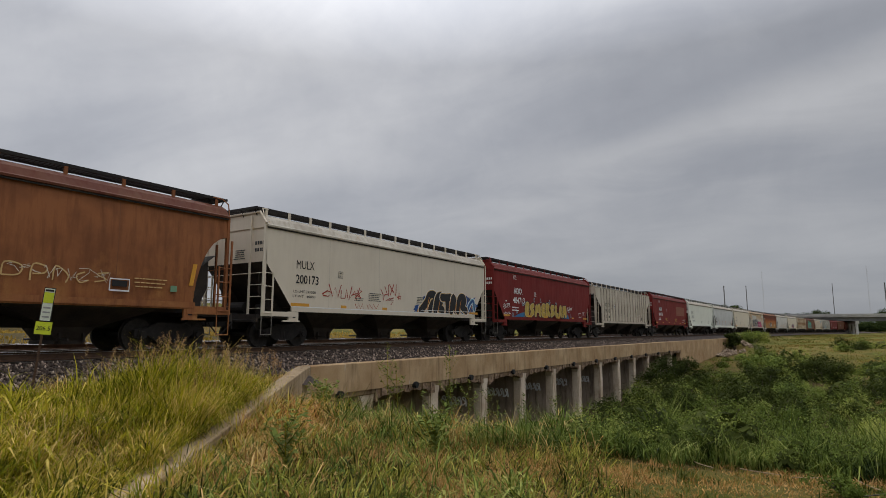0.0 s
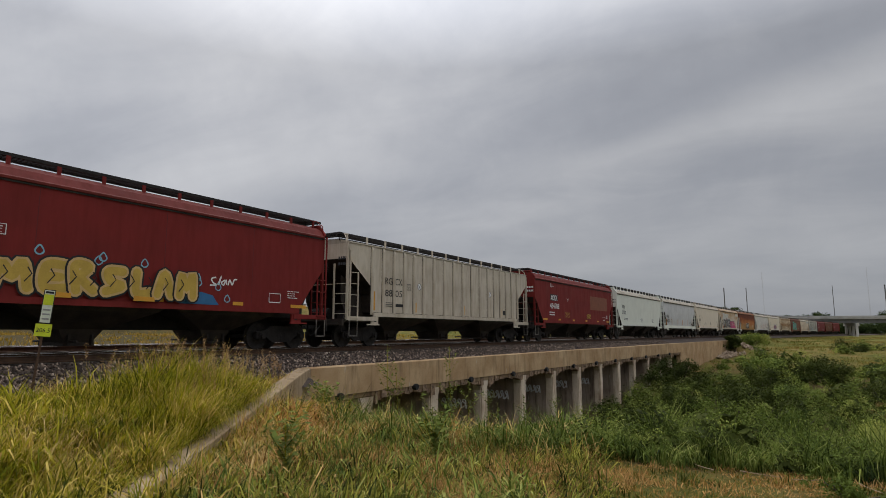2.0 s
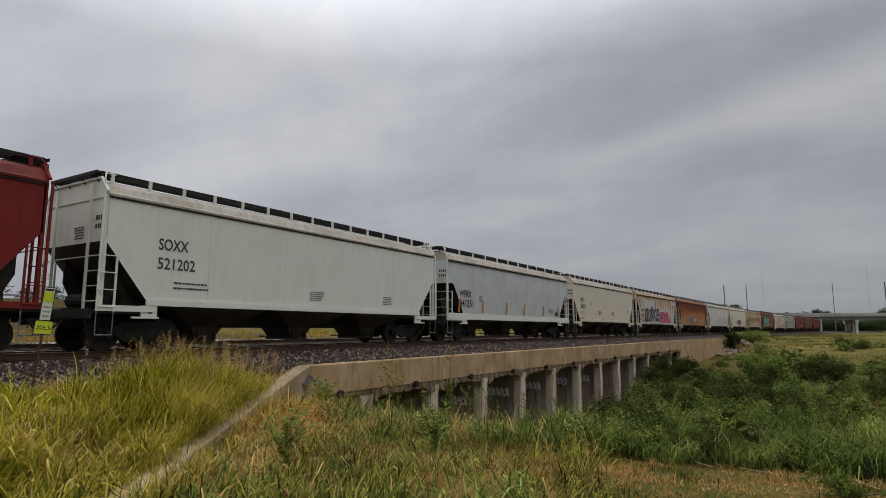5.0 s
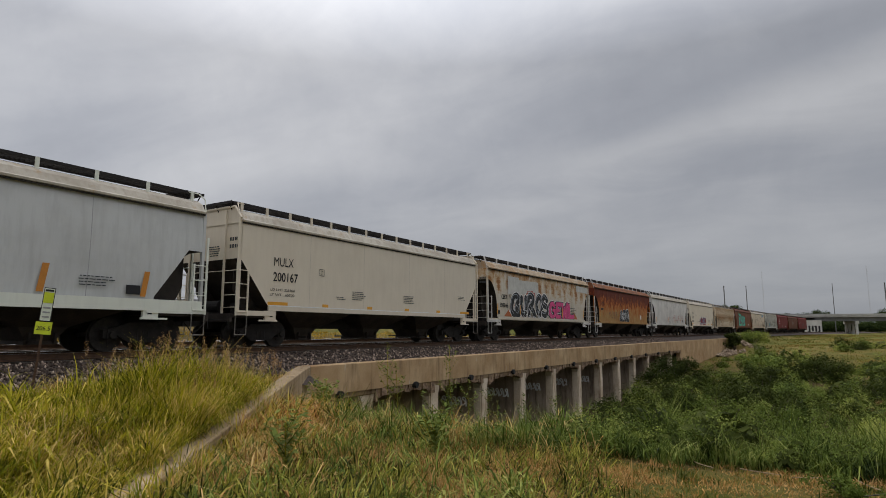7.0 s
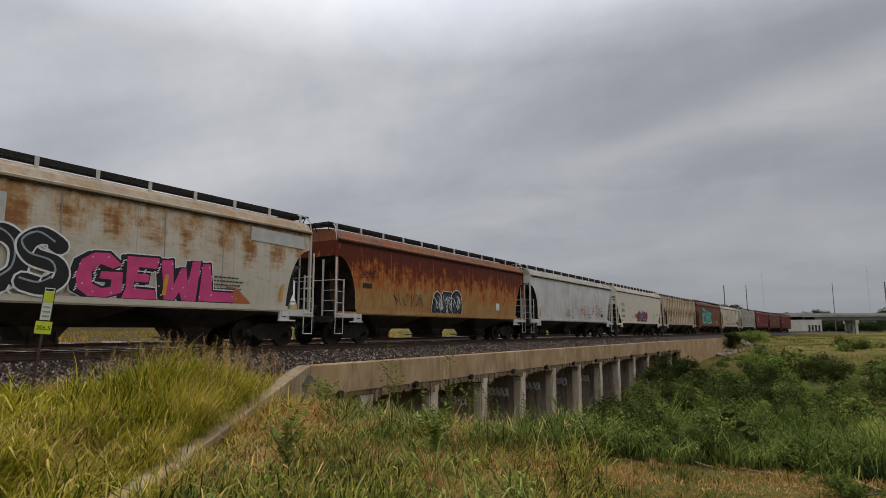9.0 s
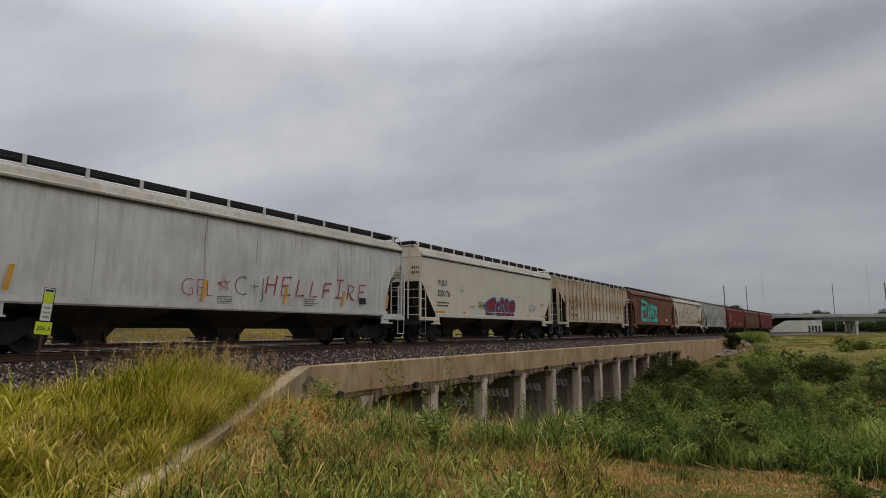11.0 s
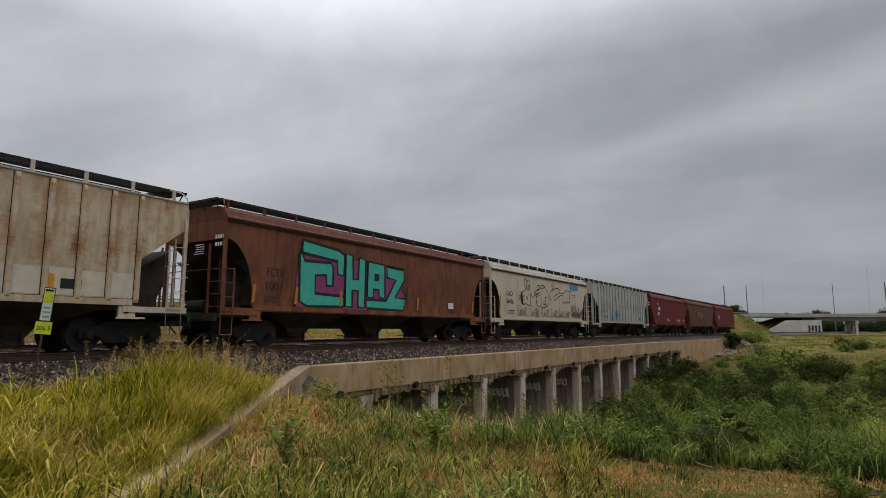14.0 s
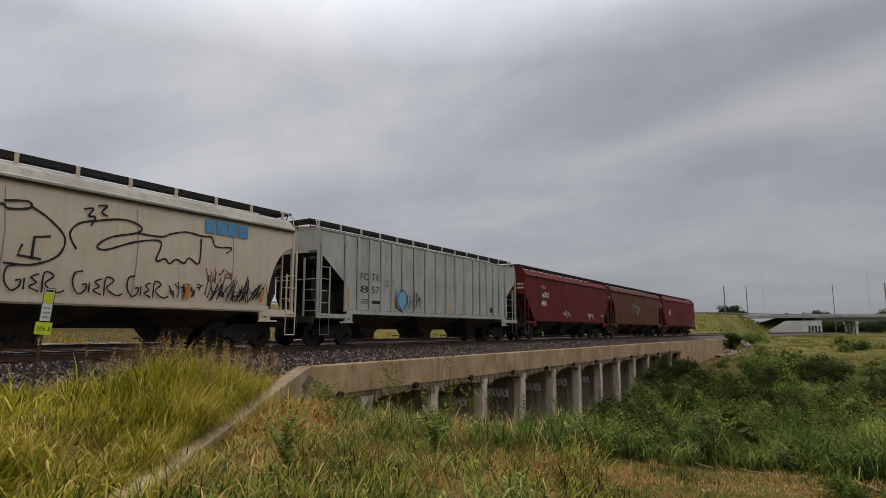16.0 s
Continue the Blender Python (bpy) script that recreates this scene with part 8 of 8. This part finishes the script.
def pale_drawings(car, half):
    half -= 0.42
    text_part("reporting_mark", "GACX", car, M["black"], 0.42, (-half + 1.5, FACE, 2.66), 0.004, width=0.92)
    text_part("car_number", "54476", car, M["black"], 0.42, (-half + 1.46, FACE, 2.18), 0.004, width=0.95)
    fine_print(car, -half + 1.6, 1.75, 1.0, 2, M["charcoal"], 0.16, 0.05)
    mark_square(car, -half + 3.2, 2.48, M["charcoal"], 0.26)
    for x in (1.35, 2.95, 6.6, 9.8, 13.0):
        stroke_part("seam_stain", [[(-half + x, 1.45), (-half + x + 0.08, 2.2), (-half + x + 0.1, 2.9), (-half + x + 0.02, 3.9)]], 0.028, M["faint"], car, FACE + 0.006)
    draw = from_end(half, [(4.14, 3.08), (4.10, 3.5), (4.08, 3.84), (4.35, 3.81), (4.42, 3.4), (4.44, 3.12), (4.41, 3.5), (4.51, 3.78), (4.79, 3.77), (4.87, 3.4), (4.89, 2.94), (4.87, 2.19), (4.24, 2.26), (3.74, 2.21), (3.51, 2.40), (3.45, 2.76), (3.62, 2.98), (4.14, 3.08)],
                    [(4.26, 3.48), (4.25, 3.13)], [(4.58, 3.42), (4.62, 3.18), (4.72, 3.16), (4.71, 3.46), (4.58, 3.42)], [(3.77, 2.69), (4.05, 2.78)], [(3.78, 2.54), (4.07, 2.55)], [(4.24, 2.75), (4.37, 2.57), (4.58, 2.86)], [(4.44, 2.61), (4.45, 2.51)])
    stroke_part("graffiti", [curve_through(line, 5) for line in draw], 0.05, M["black"], car, label="loose black line drawing of a raised fist")
    patch("graffiti", curve_through([(u - half, w) for u, w in ((3.68, 2.98), (3.51, 2.81), (3.47, 2.51), (3.58, 2.30), (3.81, 2.22), (3.76, 2.58))], 4, True)[:-1], M["black"], car, FACE - 0.004)
    draw = from_end(half, [(4.90, 2.90), (5.06, 2.90), (5.24, 2.70), (5.61, 2.85), (6.33, 3.00)], [(6.40, 3.31), (5.60, 3.07), (5.65, 2.96), (6.37, 3.09), (6.38, 2.89), (5.79, 2.81)], [(5.97, 3.49), (6.24, 3.56), (6.45, 3.49), (6.40, 3.35), (5.98, 3.29), (5.97, 3.49)],
                    [(6.45, 3.46), (6.62, 3.48)], [(6.62, 3.56), (7.11, 3.63), (7.17, 3.48), (6.73, 3.39), (6.63, 3.49)], [(7.22, 3.51), (7.60, 3.29), (8.00, 2.87), (7.87, 2.40), (7.31, 2.13), (6.72, 2.13)], [(5.79, 2.79), (5.82, 2.39), (6.06, 2.16), (6.38, 2.15), (6.61, 2.34)])
    stroke_part("graffiti", [curve_through(line, 5) for line in draw], 0.052, M["black"], car, label="loose black line drawing of a round figure")
    stroke_part("graffiti", from_end(half, [(7.30, 2.26), (7.32, 2.80), (7.68, 2.86)], [(7.08, 2.60), (7.00, 2.33), (7.51, 2.28)], [(5.8, 2.7), (5.95, 2.65), (5.85, 2.5), (6.0, 2.45)]), 0.06, M["black"], car)
    draw = from_end(half, [(8.29, 2.62), (8.11, 2.98), (8.31, 3.28), (8.82, 3.44), (9.48, 3.56), (9.95, 3.44), (9.84, 3.25), (9.14, 3.04), (8.80, 2.76), (9.04, 2.69), (9.80, 2.99), (10.56, 3.10), (10.45, 2.55), (10.72, 2.62), (10.87, 2.50), (11.08, 2.64), (11.33, 2.55), (11.50, 2.72), (11.84, 2.60), (11.88, 3.36)],
                    [(9.84, 3.25), (10.56, 3.24), (10.85, 3.36), (11.36, 3.49), (11.90, 3.44), (12.25, 3.45), (12.41, 3.18), (13.01, 3.20), (12.80, 3.0)], [(8.40, 3.67), (8.63, 3.72), (8.53, 3.52), (8.70, 3.50), (8.60, 3.27)], [(8.74, 3.82), (8.98, 3.85), (8.85, 3.66), (9.02, 3.58)])
    stroke_part("graffiti", [curve_through(line, 5) for line in draw], 0.052, M["black"], car, label="loose black line drawing of two animals")
    word = ([(3.40, 2.06), (3.17, 2.00), (3.13, 1.72), (3.31, 1.50), (3.51, 1.60), (3.53, 1.74), (3.40, 1.72)], [(3.63, 1.79), (3.62, 1.53)], [(4.00, 1.90), (3.80, 1.82), (3.94, 1.70), (3.76, 1.60), (4.02, 1.50)], [(4.10, 1.48), (4.14, 1.94), (4.40, 1.88), (4.18, 1.68), (4.50, 1.50), (4.72, 1.56)])
    for i, (a, k) in enumerate(((3.1, 1.0), (4.9, 0.98), (6.75, 0.92), (8.25, 0.90), (9.65, 0.86))):
        lines = [curve_through([(-half + a + (u - 3.1) * k * 0.9, 1.47 + (w - 1.47) * (1.12 - 0.03 * i)) for u, w in line], 5) for line in word]
        stroke_part("graffiti", lines, 0.042, M["black"], car, label="looping black tag", seed=71 + i)
    stroke_part("graffiti", scrawl(-half + 10.9, -half + 12.0, 1.5, 2.0, 6, 76, False), 0.04, M["black"], car)
    stroke_part("graffiti", scrawl(-half + 12.1, -half + 13.1, 2.0, 2.5, 6, 77), 0.028, M["dull_red"], car)
    rng = random.Random(78)
    burst = []
    for k in range(26):
        u = 12.1 + 0.085 * k
        burst.append([(-half + u, 1.46 + rng.uniform(0, 0.25)), (-half + u + rng.uniform(0.1, 0.6), 1.8 + rng.uniform(0, 0.55)), (-half + u + rng.uniform(0.0, 0.4), 1.5 + rng.uniform(0, 0.3))])
    stroke_part("graffiti", burst, 0.04, M["black"], car, label="jagged black burst tag")
    bm = bmesh.new()
    for i in range(4):
        box(bm, -half + 12.0 + 0.42 * i, -half + 12.36 + 0.42 * i, FACE - 0.004, FACE, 3.58, 4.0)
    part("logo_block", bm, M["logo_blue"], car, "faded blue logo blocks")
    for x in (0.5, 3.35, 6.0, 11.4, 14.2):
        patch("reflector", [(-half + x, 1.5), (-half + x + 0.14, 1.5), (-half + x + 0.22, 2.6 if x < 1 else 1.95), (-half + x + 0.09, 2.6 if x < 1 else 1.95)], M["orange"], car, FACE - 0.006)


def grey_extra(car, half):
    patch("graffiti", blob(-half + 4.75, -half + 5.5, 1.46, 2.35, 81, 20, 0.18), M["sky_blue"], car, FACE - 0.09, "small pale blue spray shape")
    fat_stroke("graffiti", [curve_through([(-half + 5.1, 1.5), (-half + 4.8, 1.9), (-half + 5.05, 2.35), (-half + 5.4, 2.25), (-half + 5.45, 1.8), (-half + 5.2, 1.5)], 5), [(-half + 4.62, 1.5), (-half + 4.75, 2.4)]], 0.05, M["deep_blue"], car, FACE - 0.094, "dark blue tag line")
    stroke_part("graffiti", scrawl(-half + 5.5, -half + 6.7, 1.5, 2.35, 6, 82, False), 0.045, M["charcoal"], car, FACE - 0.09, "black tag writing")


def rear_red(car, half):
    name_and_number(car, "AOKX", "484", M["white"], -half + 2.6, 1.2, 2.83, -half + 2.45, 0.9, 2.26, 0.52)
    stroke_part("graffiti", scrawl(-half + 6.4, -half + 7.6, 1.5, 2.0, 3, 91), 0.06, M["white"], car)
    stroke_part("graffiti", scrawl(-half + 11.5, -half + 13.0, 1.5, 2.0, 3, 92), 0.06, M["white"], car)
    fine_print(car, -half + 2.5, 3.6, 0.8, 3, M["white"])
    fine_print(car, half - 2.0, 1.9, 0.8, 3, M["white"])


def brown_pale(car, half):
    stroke_part("graffiti", scrawl(-half + 6.5, -half + 9.0, 2.2, 3.2, 4, 95), 0.12, M["faint"], car, FACE, "faded pale tag")


def last_red(car, half):
    stroke_part("graffiti", scrawl(-half + 6.5, -half + 10.5, 1.6, 3.0, 6, 97), 0.12, M["black"], car, FACE, "black tag")
    fine_print(car, -half + 2.5, 2.9, 1.0, 3, M["white"], 0.2, 0.1)


def orange_marks(car, half):
    chalk = from_end(half, [(11.1, 1.85), (11.15, 2.15), (11.5, 2.1), (11.45, 1.88), (11.1, 1.85)], [(11.7, 1.75), (11.75, 2.15), (12.05, 2.1), (12.0, 1.95), (11.75, 1.92)], [(12.2, 1.8), (12.25, 2.15), (12.55, 1.95), (12.5, 1.75)], [(12.95, 2.05), (12.75, 1.95), (12.85, 1.78), (13.05, 1.85)], [(13.55, 2.08), (13.25, 2.02), (13.5, 1.9), (13.2, 1.82)])
    stroke_part("graffiti", [curve_through(line, 4) for line in chalk], 0.035, M["pale_gold"], car, label="faint pale chalk letters")
    stroke_part("graffiti", scrawl(-half + 11.2, -half + 13.6, 1.8, 2.15, 9, 98, False), 0.015, M["pale_tan"], car, FACE - 0.004)
    stroke_part("stencil_box", [[(-half + 13.6, 1.63), (-half + 14.13, 1.63), (-half + 14.13, 1.94), (-half + 13.6, 1.94), (-half + 13.6, 1.63)]], 0.04, M["white"], car)
    part("stencil", bm_box(-half + 13.66, -half + 14.07, FACE - 0.004, FACE, 1.74, 1.9), M["black"], car)
    fine_print(car, -half + 14.25, 1.98, 0.9, 3, M["pale_gold"], 0.11, 0.03)
    patch("sticker", [(-half + 15.36, 1.68), (-half + 15.56, 1.68), (-half + 15.56, 1.86), (-half + 15.36, 1.86)], M["sticker_green"], car, FACE, "small green sticker")
    patch("reflector", [(-half + 15.95, 1.9), (-half + 16.09, 1.9), (-half + 16.2, 2.55), (-half + 16.06, 2.55)], M["yellow"], car, FACE)


M["sticker_green"] = plain("faded_green_sticker", (0.16, 0.30, 0.18))
M["rose_pale"] = plain("pale_rose_spray", (0.72, 0.42, 0.48))
M["sky_blue"] = plain("sky_blue_spray", (0.20, 0.42, 0.52))
M["logo_blue"] = plain("faded_blue_paint", (0.09, 0.28, 0.48))
M["wine"] = plain("wine_red_spray", (0.17, 0.018, 0.022))
M["pale_gold"] = plain("pale_gold_spray", (0.56, 0.38, 0.16))
M["deep_blue"] = plain("deep_blue_spray", (0.02, 0.07, 0.22))
M["blue_rim"] = plain("dull_blue_spray", (0.085, 0.13, 0.30))
M["slate_light"] = plain("pale_slate_spray", (0.30, 0.32, 0.35))
M["spray_rust"] = plain("orange_red_spray", (0.40, 0.115, 0.035))
M["rose"] = plain("rose_spray", (0.38, 0.10, 0.07))
M["plum_pink"] = plain("magenta_spray", (0.25, 0.05, 0.13))
M["red_chalk"] = plain("red_chalk", (0.34, 0.04, 0.03))
M["faint"] = plain("faint_grey_stain", (0.26, 0.24, 0.21))
M["pale_tan"] = plain("pale_tan_repaint", (0.60, 0.54, 0.43))
M["dull_red"] = plain("dull_red_brown", (0.20, 0.062, 0.03))
M["dark_patch"] = plain("dark_patch_paint", (0.022, 0.016, 0.015))
M["pale_patch"] = plain("pale_repaint", (0.50, 0.49, 0.45))
build_sign()
DECOR = {0: orange_marks, 1: cream_marks("200173", first_cream), 2: red_marks("484713", red_with_gold), 3: ribbed_marks("RGCX", "8805", tan_extra), 4: red_marks("484788", plain_red), 5: white_marks,
         6: cool_marks, 7: cream_marks("200167"), 8: rusty_marks, 9: rust_marks, 10: chalk_marks, 11: cream_marks("200176", cream_bubble), 12: ribbed_marks("RGCX", "8800", tan_rust_extra), 13: brown_teal,
         14: pale_drawings, 15: ribbed_marks("FCTX", "857", grey_extra), 16: rear_red, 17: brown_pale, 18: last_red}


build_train(DECOR)
motions()
